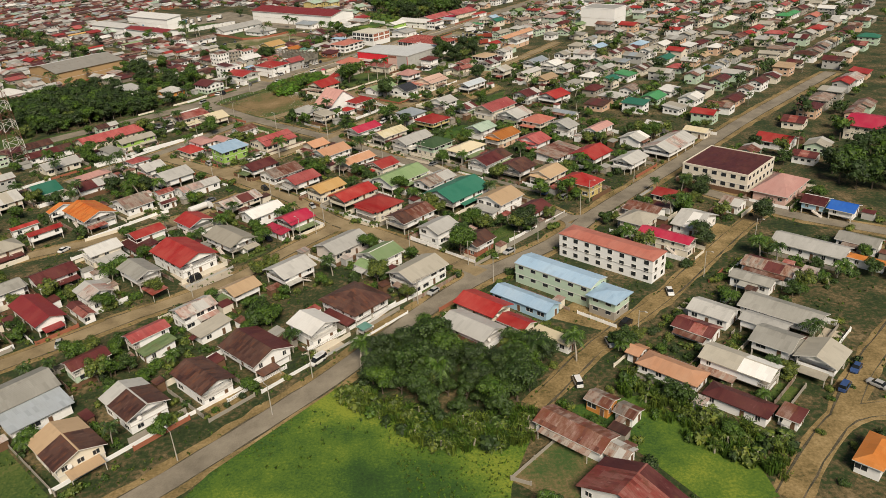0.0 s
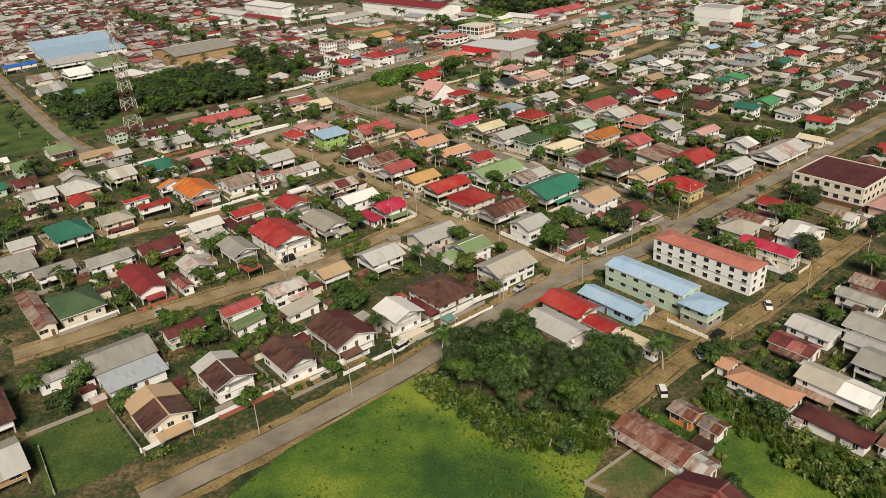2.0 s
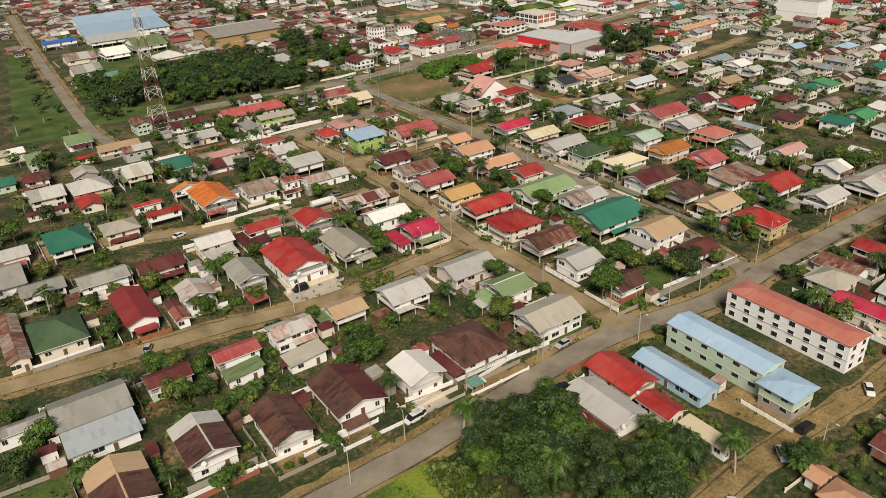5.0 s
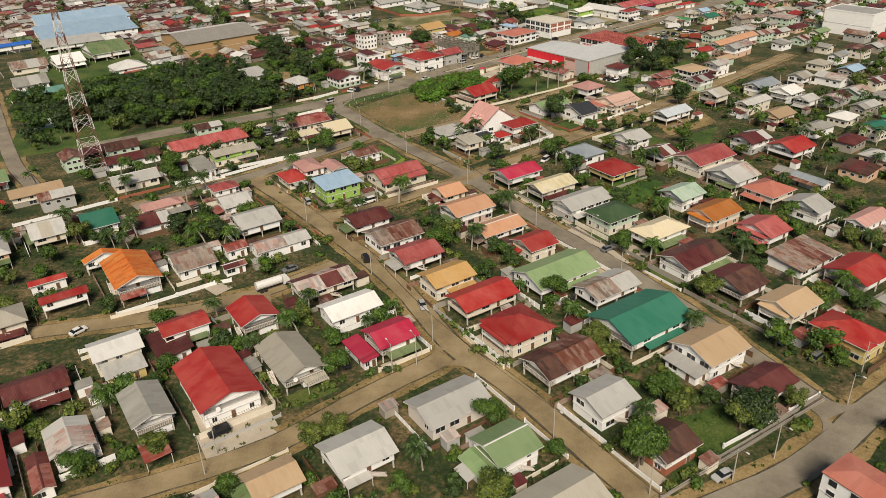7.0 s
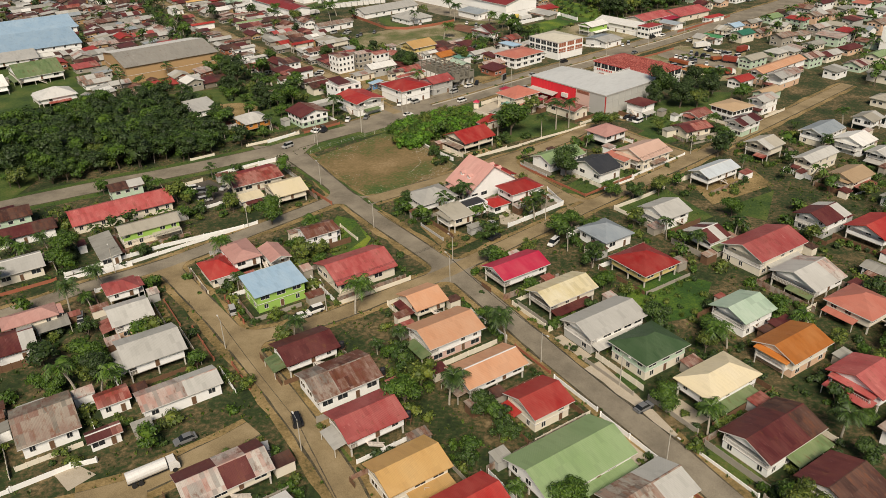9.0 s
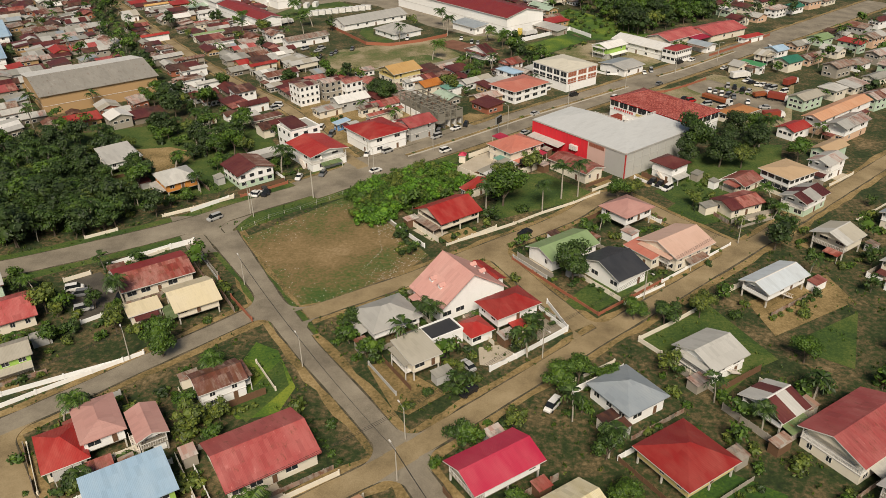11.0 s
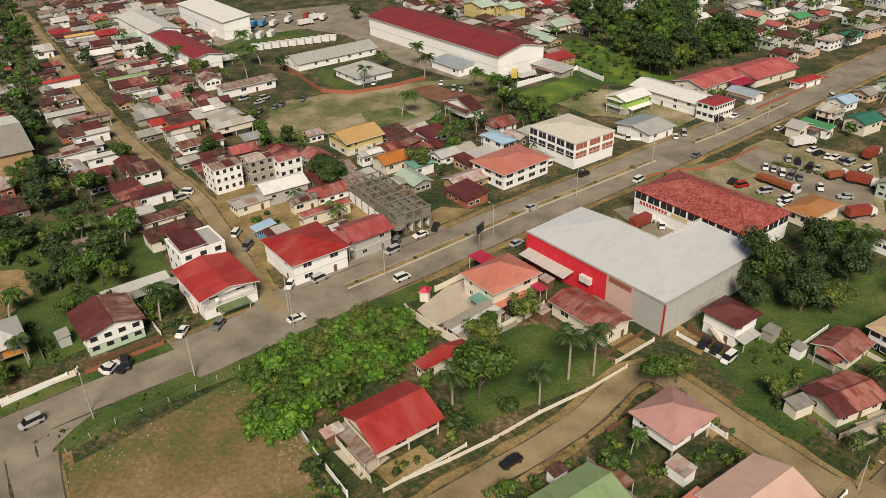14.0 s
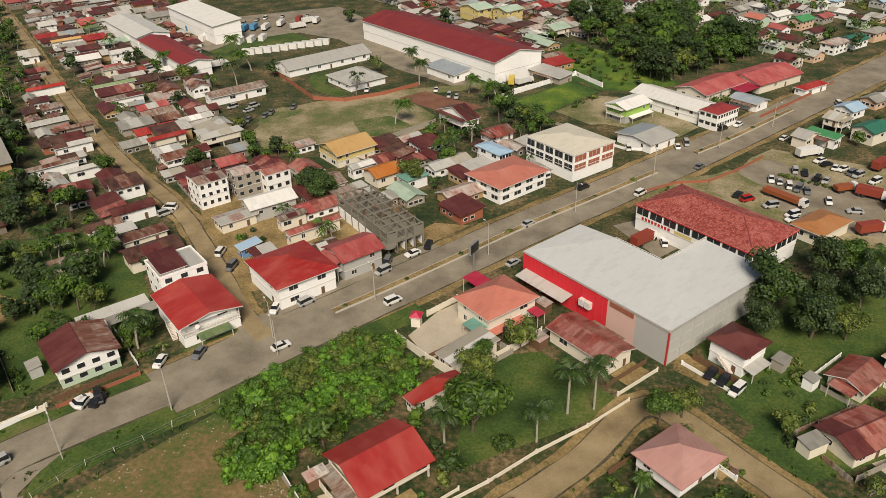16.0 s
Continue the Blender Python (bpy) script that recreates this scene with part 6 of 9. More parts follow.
for s in range(2):
    rnd = random.Random(90 + s)
    bm = bmesh.new()
    for k in range(60):
        a, q = rnd.uniform(0, 6.28), rnd.uniform(0, 1.1)
        d = Vector((math.cos(a), math.sin(a), 0))
        side = Vector((-d.y, d.x, 0)) * rnd.uniform(.05, .09)
        c = Vector((rnd.uniform(-1, 1), rnd.uniform(-1, 1), 0)) * .9
        hh, out = rnd.uniform(1.5, 2.9), rnd.uniform(.3, 1.1)
        rows = [(c - side, c + side), (c + d * out * .35 + Vector((0, 0, hh * .75)) - side, c + d * out * .35 + Vector((0, 0, hh * .75)) + side),
                (c + d * out + Vector((0, 0, hh * rnd.uniform(.7, 1.0))) - side * .2, c + d * out + Vector((0, 0, hh * .85)) + side * .2)]
        rows = [[bm.verts.new(v) for v in r] for r in rows]
        for r0, r1 in zip(rows, rows[1:]):
            bm.faces.new((r0[0], r0[1], r1[1], r1[0]))
    reed = to_mesh("bush", bm, [("leaf_c", "leaf_a")[s]])
    for key in ("reed", "reed_mid", "reed_far"):
        PLANTS.setdefault(key, []).append(("bush", None, reed, "tall clump of reedy grass"))
COUNT = [0]


HEAP_WOODS = Heap(Matrix())
TALLY = dict(tree=0, bush=0, palm_tree=0)


def plant(key, x, y, scale=1.0, heap=None, fine=False):
    COUNT[0] += 1
    rnd = random.Random(int(abs(x) * 77 + abs(y) * 31))
    level = "" if heap is None else "_far" if (y > 600 or abs(x) > 230) and scale < 1.15 else "_mid"
    if level == "_mid" and (key in ("bush", "shrub") or heap is HEAP_WOODS and (y > 520 or abs(x) > 160)):
        level = "_far"
    if fine:
        level = ""
    name, trunk, crown, label = rnd.choice(PLANTS[key + level])
    s = scale * rnd.uniform(.85, 1.15)
    m = pose(x, y, 0, 0, 0, rnd.uniform(0, 360)) @ Matrix.Diagonal((s, s, s * rnd.uniform(.9, 1.1), 1))
    if heap is None:
        TALLY[name] += 1
    if heap is None and TALLY[name] > dict(tree=160, bush=230, palm_tree=95)[name]:
        trunk, crown = rnd.choice(PLANTS[key + ("_mid" if y < 380 and abs(x) < 120 else "_far")])[1:3]
    if heap is not None or TALLY[name] > dict(tree=160, bush=230, palm_tree=95)[name]:
        for me in (trunk, crown):
            if me is not None:
                (heap or HEAP_WOODS).add(me, m)
        return None
    cat = {"tree": "tree", "bush": "bush", "palm_tree": "palm"}[name]
    if trunk is None:
        ob = new(name, crown)
    else:
        ob = new(name)
        for nm, me in (("trunk", trunk), ("crown", crown)):
            new(nm, me).parent = ob
    ob.matrix_world = m
    tagged(ob, label, cat, cat + " planting")
    return ob


def free_of_houses(x, y, gap=1.0):
    for hx, hy, r, a, L, W in HOUSES:
        if abs(hx - x) < r + gap and abs(hy - y) < r + gap:
            c, s = math.cos(radians(a)), math.sin(radians(a))
            u, v = (x - hx) * c + (y - hy) * s, -(x - hx) * s + (y - hy) * c
            if abs(u) < L / 2 + gap and abs(v) < W / 2 + gap:
                return False
    return True


WOODS = []
CLEARING = FIELDS[-10]


def woods(poly, kind, spacing, scale, fine=False):
    WOODS.append(poly)
    heap = Heap(Matrix())
    rnd = random.Random(int(abs(poly[0][0]) * 13))
    xs, ys = [p[0] for p in poly], [p[1] for p in poly]
    y = min(ys)
    kinds = kind.split("+")
    while y < max(ys):
        x = min(xs) + rnd.uniform(0, spacing)
        while x < max(xs):
            px, py = x + rnd.uniform(-.35, .35) * spacing, y + rnd.uniform(-.35, .35) * spacing
            if inside((px, py), poly) and free_of_houses(px, py, 1.5) and road_dist(px, py) > .5 and not inside((px, py), CLEARING):
                plant(rnd.choice(kinds), px, py, scale * rnd.uniform(.75, 1.2), heap, fine)
            x += spacing
        y += spacing
    bright = kinds[0] == "bright"
    heap.pour("woods", "bright green grove of low dense trees" if bright else "dense dark green thicket of trees and shrubs", "woods")


# ---------------------------------------------------------------- cars
CARCOL = dict(white=(0.75, 0.74, 0.71), silver=(0.42, 0.42, 0.41), black=(0.02, 0.02, 0.022), red=(0.42, 0.02, 0.02), grey=(0.16, 0.165, 0.17), blue=(0.04, 0.08, 0.2))
for k, c in CARCOL.items():
    plain("car_" + k, c, 0.25, 0.0, 0.08)
plain("car_glass", (0.015, 0.018, 0.02), 0.08, 0, 0.2)
CARS = {}


def loft(bm, rings, mi=0):
    rows = [[bm.verts.new(p) for p in r] for r in rings]
    for a, b in zip(rows, rows[1:]):
        n = len(a)
        for i in range(n):
            bm.faces.new((a[i], a[(i + 1) % n], b[(i + 1) % n], b[i])).material_index = mi
    bm.faces.new(rows[0][::-1]).material_index = mi
    bm.faces.new(rows[-1]).material_index = mi


def car_meshes(col, van, away=False):
    key = (col, van, away)
    if key in CARS:
        return CARS[key]
    bm = bmesh.new()
    prof = [(-2.15, .35, .78), (-2.05, .3, .95), (-1.0, .28, 1.0), (1.0, .28, .98), (1.9, .3, .85), (2.15, .38, .68)]
    if van:
        prof = [(-2.2, .35, 1.05), (-2.1, .3, 1.1), (-1.0, .28, 1.1), (1.0, .28, 1.08), (1.95, .3, .98), (2.2, .4, .75)]
    rings = []
    for x, z0, z1 in prof:
        w = .86 if abs(x) < 1.95 else .74
        rings.append([(x, -w * .95, z0), (x, w * .95, z0), (x, w, (z0 + z1) / 2), (x, w * .94, z1), (x, -w * .94, z1), (x, -w, (z0 + z1) / 2)])
    loft(bm, rings)
    x0, x1, x2, x3, top, rw = (-1.75, -1.2, .35, 1.1, 1.46, .62) if not van else (-2.05, -1.9, .75, 1.5, 1.85, .68)
    zb = 1.0 if van else .93
    roof = [(x1, -rw, top), (x2, -rw, top), (x2, rw, top), (x1, rw, top)]
    slab(bm, roof, .05)
    if away:
        for sx in (-1.35, 1.35):
            cyl(bm, (sx, -.88, .32), (sx, .88, .32), .32, .32, 8, 1)
    body = to_mesh("body", bm, ["car_" + col, "rubber"])
    bm = bmesh.new()
    b = [bm.verts.new(p) for p in ((x0, -.8, zb), (x3, -.8, zb), (x3, .8, zb), (x0, .8, zb))]
    t = [bm.verts.new((p[0], p[1], p[2] - .02)) for p in roof]
    bm.faces.new(t)
    for i in range(4):
        bm.faces.new((b[i], b[(i + 1) % 4], t[(i + 1) % 4], t[i]))
    glass = to_mesh("window_glass", bm, ["car_glass"])
    bm = bmesh.new()
    cyl(bm, (0, -.1, 0), (0, .1, 0), .32, .32, 12)
    wheel = to_mesh("wheel", bm, ["rubber"])
    CARS[key] = (body, glass, wheel)
    return CARS[key]


def car(x, y, ang, col="white", van=None):
    rnd = random.Random(int(abs(x * 7) + abs(y * 3)))
    van = rnd.random() < .35 if van is None else van
    away = y > 555
    body, glass, wheel = car_meshes(col, van, away)
    ob = new("car")
    ob.matrix_world = pose(x, y, .1, 0, 0, ang + (180 if rnd.random() < .5 else 0))
    tagged(ob, f"{col} {'minivan' if van else 'saloon car'} parked on the open ground", "car", "parked cars")
    share("body", body, ob, Matrix())
    share("window_glass", glass, ob, Matrix())
    for sx in () if away else (-1.35, 1.35):
        for sy in (-.78, .78):
            share("wheel", wheel, ob, pose(sx, sy, .32))
    return ob


# ---------------------------------------------------------------- street furniture
def lamp_pole(x, y, h=8.0):
    ob = new("street_lamp")
    ob.matrix_world = pose(x, y, 0, 0, 0, 130 if x < 0 else -50)
    tagged(ob, "grey utility pole with a lamp arm by the road", "street lamp", "poles along the streets")
    bm = bmesh.new()
    cyl(bm, (0, 0, -.1), (0, 0, h), .13, .08, 8)
    part("pole", bm, "kerb", ob)
    bm = bmesh.new()
    beam(bm, (0, 0, h - .3), (1.6, 0, h + .25), .07)
    part("arm", bm, "steel", ob)
    bm = bmesh.new()
    box(bm, 1.5, 2.15, -.13, .13, h + .17, h + .3)
    part("lamp_head", bm, "trim", ob)


def fence(pts, h, mat):
    """A low wall in panels between posts."""
    ob = new("fence")
    word = dict(wall_white="white", wall_cream="cream", wall_brick="red brick", wall_concrete="grey concrete", wall_blue="pale blue", red_paint="red").get(mat, "painted")
    tagged(ob, f"low {word} boundary wall with posts", "fence")
    for (x0, y0), (x1, y1) in zip(pts, pts[1:]):
        d = math.hypot(x1 - x0, y1 - y0)
        n = max(1, round(d / 9.5))
        a = math.degrees(math.atan2(y1 - y0, x1 - x0))
        bm = bmesh.new()
        box(bm, .12, d / n - .12, -.06, .06, 0, h - .1)
        pm = to_mesh("panel", bm, [mat])
        bm = bmesh.new()
        box(bm, -.15, .15, -.15, .15, 0, h + .08)
        qm = to_mesh("post", bm, [mat])
        for k in range(n):
            t = k / n
            m = pose(x0 + (x1 - x0) * t, y0 + (y1 - y0) * t, 0, 0, 0, a)
            share("panel", pm, ob, m)
            share("post", qm, ob, m)
    share("post", qm, ob, pose(pts[-1][0], pts[-1][1], 0))


def store(c):
    """A large white-roofed store round a yard, red walls towards the street."""
    o, b, r = Vector(c[0]), Vector(c[6]), Vector(c[5])
    u = (b - o)
    a = math.degrees(math.atan2(u.y, u.x))
    th = radians(a)
    X, Y = Vector((math.cos(th), math.sin(th))), Vector((-math.sin(th), math.cos(th)))
    L = u.length
    W = (r - b).dot(Y)
    d1 = (Vector(c[1]) - o).dot(Y)
    n2 = Vector(c[3]) - o
    nx, ny = n2.dot(X), n2.dot(Y)
    W2 = max(W, d1)
    ob = new("store_building")
    ob.matrix_world = pose(o.x, o.y, 0, 0, 0, a)
    tagged(ob, "large store with pale grey roof and bright red side wall", "store")
    HOUSES.append((o.x + (X * L / 2 + Y * W2 / 2).x, o.y + (X * L / 2 + Y * W2 / 2).y, math.hypot(L, W2) / 2, a, L, W2))
    H = 8.3
    bm = bmesh.new()
    k1, k2 = L * .62, L * .80
    box(bm, 0, k1, 0, .3, 0, H)
    part("wall", bm, "wall_redwall", ob, "bright red sheet wall")
    bm = bmesh.new()
    box(bm, k1, k2, 0, .3, 0, H)
    part("wall", bm, "wall_pink", ob, "faded pink sheet wall")
    bm = bmesh.new()
    box(bm, k2, L, 0, .3, 0, H)
    part("wall", bm, "wall_grey", ob)
    bm = bmesh.new()
    box(bm, L - .3, L, .3, W, 0, H)
    part("wall", bm, "wall_panel", ob, "pale grey metal panel wall")
    for y0, y1, x0, x1 in ((.3, d1, 0, .3), (d1 - .3, d1, .3, nx * .45), (W - .3, W, nx, L - .3)):
        bm = bmesh.new()
        box(bm, x0, x1, y0, y1, 0, H)
        part("wall", bm, "wall_white", ob)
    for x0, x1, y0, y1 in ((nx * .45, nx, ny - .3, ny), (nx - .3, nx, ny, W)):
        bm = bmesh.new()
        box(bm, x0, x1, y0, y1, 0, H + .6)
        part("parapet", bm, "wall_white", ob)
    # roof in plates falling to the outside
    bm = bmesh.new()
    m = ny * .5
    hz, e = H + 1.2, H + .05
    P = [(0, 0, e), (L, 0, e), (L, W, e), (nx, W, e + .5), (nx, ny, hz), (nx * .45, ny, hz), (nx * .45, d1, e + .6), (0, d1, e + .4)]
    T = [bm.verts.new(p) for p in P]
    for f in ((0, 1, 4, 5), (0, 5, 6, 7), (1, 2, 3, 4)):
        bm.faces.new([T[i] for i in f])
    bmesh.ops.recalc_face_normals(bm, faces=bm.faces)
    part("roof", bm, "roof_storewhite", ob)
    for x0, y0, x1, y1 in ((nx * .45, ny + .1, nx, ny + .1), (nx + .1, ny, nx + .1, W)):
        bm = bmesh.new()
        for z in (H + 1.0, H + 1.35):
            beam(bm, (x0, y0, z), (x1, y1, z), .1)
        m = max(3, int(math.hypot(x1 - x0, y1 - y0) / 1.1))
        for k in range(m + 1):
            px, py = x0 + (x1 - x0) * k / m, y0 + (y1 - y0) * k / m
            beam(bm, (px, py, H + .5), (px, py, H + 1.38), .09)
        part("roof_rail", bm, "trim", ob, "white rail round the yard")
    n = 9
    for k in range(n + 1):
        bm = bmesh.new()
        box(bm, L, L + .14, .3 + k * (W - .6) / n - .09, .3 + k * (W - .6) / n + .09, 0, H)
        part("rib", bm, "wall_grey", ob)
    for z in (2.7, 5.4):
        bm = bmesh.new()
        box(bm, L, L + .06, .4, W - .2, z - .05, z + .05)
        part("rail", bm, "wall_grey", ob)
    for k in range(14):
        bm = bmesh.new()
        box(bm, .4 + k * k1 / 14, .5 + k * k1 / 14, -.08, 0, 0, H - .35)
        part("batten", bm, "wall_redwall", ob)
    for x0, x1, y0, y1 in ((-.1, L + .2, -.16, .0), (L + .02, L + .2, 0, W)):
        bm = bmesh.new()
        box(bm, x0, x1, y0, y1, H - .3, H + .12)
        part("fascia", bm, "roof_lgrey", ob)
    for k in range(6):
        bm = bmesh.new()
        box(bm, k1 + .6, k2 - .5, -.1, -.01, 6.6 + k * .2, 6.7 + k * .2)
        part("louvre", bm, "wall_brick", ob)
    bm = bmesh.new()
    box(bm, L - .25, L + .06, -.06, .25, 0, H + .1)
    part("corner_trim", bm, "red_paint", ob)
    bm = bmesh.new()
    slab(bm, [(1, -3.4, 3.6), (k1 * .62, -3.4, 3.6), (k1 * .62, -.01, 4.2), (1, -.01, 4.2)], .12)
    part("canopy", bm, "roof_lgrey", ob)
    for k in (0, 1.7):
        bm = bmesh.new()
        box(bm, k1 * .72 + k, k1 * .72 + k + 1.4, -1.0, -.01, 3.4, 5.0)
        part("air_unit", bm, "trim", ob)


def ruin(c):
    """An unfinished concrete frame: columns, beams and bare slabs."""
    p0, p1, p2 = (Vector(q) for q in c)
    u, v = p1 - p0, p2 - p1
    a = math.degrees(math.atan2(u.y, u.x))
    L, W = u.length, abs((v).dot(Vector((-u.y, u.x)).normalized()))
    ob = new("concrete_frame")
    ob.matrix_world = pose(p0.x, p0.y, 0, 0, 0, a)
    tagged(ob, "unfinished grey concrete building frame with open bays", "building")
    HOUSES.append(((p0.x + p2.x) / 2, (p0.y + p2.y) / 2, math.hypot(L, W) / 2, a, L, W))
    nx, ny = 7, 4
    bm = bmesh.new()
    box(bm, 0, L, 0, W, 3.0, 3.3)
    part("floor_slab", bm, "wall_ruin", ob)
    bm = bmesh.new()
    box(bm, -.2, .2, -.2, .2, 0, 6.6)
    cm = to_mesh("column", bm, ["wall_ruin"])
    for i in range(nx + 1):
        for j in range(ny + 1):
            share("column", cm, ob, pose(i * L / nx, j * W / ny, 0))
    for j in range(ny + 1):
        bm = bmesh.new()
        box(bm, .2, L - .2, j * W / ny - .15, j * W / ny + .15, 5.9, 6.3)
        part("beam", bm, "wall_ruin", ob)
    for i in range(nx + 1):
        bm = bmesh.new()
        box(bm, i * L / nx - .15, i * L / nx + .15, .2, W - .2, 6.32, 6.62)
        part("beam", bm, "wall_ruin", ob)
    rnd = random.Random(2)
    dx, dy = L / nx, W / ny
    for i in range(nx):
        for j in range(ny + 1):
            for z0, z1 in ((0, 2.98), (3.32, 3.32 + rnd.choice((.9, 1.3, 2.4, 2.5)))):
                if rnd.random() < .72:
                    bm = bmesh.new()
                    box(bm, i * dx + .2, (i + 1) * dx - .2, j * dy - .1, j * dy + .1, z0, z1)
                    part("wall", bm, "wall_white" if z0 == 0 else "wall_ruin", ob)
    for i in range(nx + 1):
        for j in range(ny):
            if rnd.random() < .75:
                bm = bmesh.new()
                box(bm, i * dx - .1, i * dx + .1, j * dy + .2, (j + 1) * dy - .2, 3.32, 3.32 + rnd.choice((.9, 1.8, 2.4, 2.5)))
                part("wall", bm, "wall_ruin", ob)
    for k in range(26):
        i, j = rnd.randrange(nx), rnd.randrange(ny)
        bm = bmesh.new()
        px, py = (i + rnd.uniform(.1, .6)) * dx, (j + rnd.uniform(.1, .6)) * dy
        beam(bm, (px, py, 6.7), (px + rnd.uniform(-1, 2.2), py + rnd.uniform(-1, 2.2), 6.75 + rnd.uniform(0, .5)), .14)
        part("plank", bm, "timber", ob, "grey shuttering plank")
    for k in range(30):
        px, py = rnd.randrange(nx + 1) * dx, rnd.randrange(ny + 1) * dy
        bm = bmesh.new()
        beam(bm, (px, py, 6.6), (px + rnd.uniform(-.2, .2), py + rnd.uniform(-.2, .2), 7.2 + rnd.uniform(0, .5)), .09)
        part("starter_bar", bm, "roof_rust", ob, "rusty steel bar")
    bm = bmesh.new()
    cyl(bm, (L, 0, 3.0), (L, 0, 3.3), 2.2, 2.2, 16)
    part("round_slab", bm, "wall_ruin", ob)


def tower(_):
    """A lattice mast in red and white sections."""
    ob = new("radio_mast")
    ob.matrix_world = pose(-157.5, 368, 0, 0, 0, 43)
    tagged(ob, "tall lattice radio mast in red and white sections", "mast")
    H, w0, w1, n = 58.0, 3.6, .7, 14
    wd = lambda z: w0 + (w1 - w0) * z / H
    for k in range(n):
        z0, z1 = k * H / n, (k + 1) * H / n
        a, b = wd(z0), wd(z1)
        mat = "trim" if k % 2 == 0 else "roof_rust"
        q0 = [(-a, -a, z0), (a, -a, z0), (a, a, z0), (-a, a, z0)]
        q1 = [(-b, -b, z1), (b, -b, z1), (b, b, z1), (-b, b, z1)]
        bracing = bmesh.new()
        for i in range(4):
            j = (i + 1) % 4
            bm = bmesh.new()
            beam(bm, q0[i], q1[i], .17)
            part("leg", bm, mat, ob)
            for p, q in ((q0[i], q1[j]), (q0[j], q1[i]), (q1[i], q1[j])):
                beam(bracing, p, q, .09)
        part("bracing", bracing, mat, ob)


def median(pts):
    """The highway's raised strip: kerb all round, earth in the middle, small shrubs."""
    line = smooth_line(pts, 3.0)
    strip("median", line, 1.0, .42, "kerb", "pale concrete kerb of the central strip", 0.0)
    strip("median_soil", line, .72, .46, "dirt", "sandy soil in the central strip", .05)
    for p in line[1::5]:
        plant("bush", p.x, p.y, .55)




def canopy(x, y, ang, L, W, z, mat, label):
    """A sloping sheet roof on four posts."""
    ob = new("canopy")
    ob.matrix_world = pose(x, y, 0, 0, 0, ang)
    tagged(ob, label, "canopy", "canopies in the yards")
    bm = bmesh.new()
    roof_shape(bm, "m", L, W, z - .15, W * .08, .07)
    part("roof", bm, [mat, mat], ob)
    bm = bmesh.new()
    box(bm, -.06, .06, -.06, .06, 0, z - .2)
    pm = to_mesh("post", bm, ["post_paint"])
    for sx in (-1, 1):
        for sy in (-1, 1):
            share("post", pm, ob, pose(sx * (L / 2 - .2), sy * (W / 2 - .2), 0))


for k, c in dict(box_white=(0.72, 0.71, 0.68), box_blue=(0.08, 0.28, 0.5), box_yellow=(0.6, 0.45, 0.08), box_red=(0.28, 0.05, 0.03), box_orange=(0.30, 0.085, 0.03), tank_black=(0.025, 0.025, 0.028)).items():
    plain(k, c, 0.5, 0.0, 0.2)


def truck(x, y, ang, col="box_white", tank=False, length=6.5):
    """A lorry: chassis, cab, load box or tank, six wheels."""
    ob = new("truck")
    ob.matrix_world = pose(x, y, .15, 0, 0, ang)
    word = col.split("_")[1]
    tagged(ob, f"{word} tanker lorry parked by the street" if tank else f"parked lorry with a {word} load box", "truck", "parked lorries")
    l = length / 2
    bm = bmesh.new()
    box(bm, -l, l + 1.9, -.45, .45, .55, .8)
    part("chassis", bm, "rubber", ob)
    bm = bmesh.new()
    rings = [[(xx, -wd, .5), (xx, wd, .5), (xx, wd, 1.5), (xx, wd * .9, zt), (xx, -wd * .9, zt), (xx, -wd, 1.5)] for xx, wd, zt in ((l + .15, 1.1, 2.5), (l + 1.5, 1.1, 2.5), (l + 2.0, 1.08, 1.6))]
    loft(bm, rings)
    cab = part("cab", bm, "box_white", ob)
    bm = bmesh.new()
    b4 = [(l + 1.56, -.95, 2.42), (l + 2.03, -1.0, 1.62), (l + 2.03, 1.0, 1.62), (l + 1.56, .95, 2.42)]
    bm.faces.new([bm.verts.new(q) for q in b4])
    part("windscreen", bm, "car_glass", cab)
    bm = bmesh.new()
    if tank:
        cyl(bm, (-l, 0, 1.9), (l - .1, 0, 1.9), 1.1, 1.1, 14)
        part("tank", bm, col, ob)
    else:
        box(bm, -l, l - .05, -1.2, 1.2, .85, 2.1 if col == "box_orange" else 3.1)
        bmesh.ops.bevel(bm, geom=bm.edges, offset=.05, segments=1, affect='EDGES')
        part("load_box", bm, col, ob)
    bm = bmesh.new()
    cyl(bm, (0, -.15, 0), (0, .15, 0), .48, .48, 10)
    wm = to_mesh("wheel", bm, ["rubber"])
    for wx in (-l + 1.0, -l + 2.1, l + 1.0):
        for wy in (-.98, .98):
            share("wheel", wm, ob, pose(wx, wy, .48))


def container(x, y, ang, col="box_white"):
    ob = new("shipping_container")
    ob.matrix_world = pose(x, y, .1, 0, 0, ang)
    tagged(ob, f"{col.split('_')[1]} ribbed steel shipping container on the yard", "container", "containers in the yard")
    bm = bmesh.new()
    ring = [(-3, 1.2), (-3, -1.2)] + [(-2.7 + k * .66 + dx, -1.2 - dy) for k in range(9) for dx, dy in ((0, 0), (.06, .06), (.3, .06), (.36, 0))] + [(3, -1.2), (3, 1.2)]
    low, high = ([bm.verts.new((px, py, z)) for px, py in ring] for z in (0, 2.55))
    bm.faces.new(low[::-1])
    bm.faces.new(high)
    for k in range(len(ring)):
        bm.faces.new((low[k], low[(k + 1) % len(ring)], high[(k + 1) % len(ring)], high[k]))
    bmesh.ops.recalc_face_normals(bm, faces=bm.faces)
    part("body", bm, col, ob)
    bm = bmesh.new()
    box(bm, 3, 3.06, -1.1, 1.1, .1, 2.45)
    part("door", bm, "trim", ob)


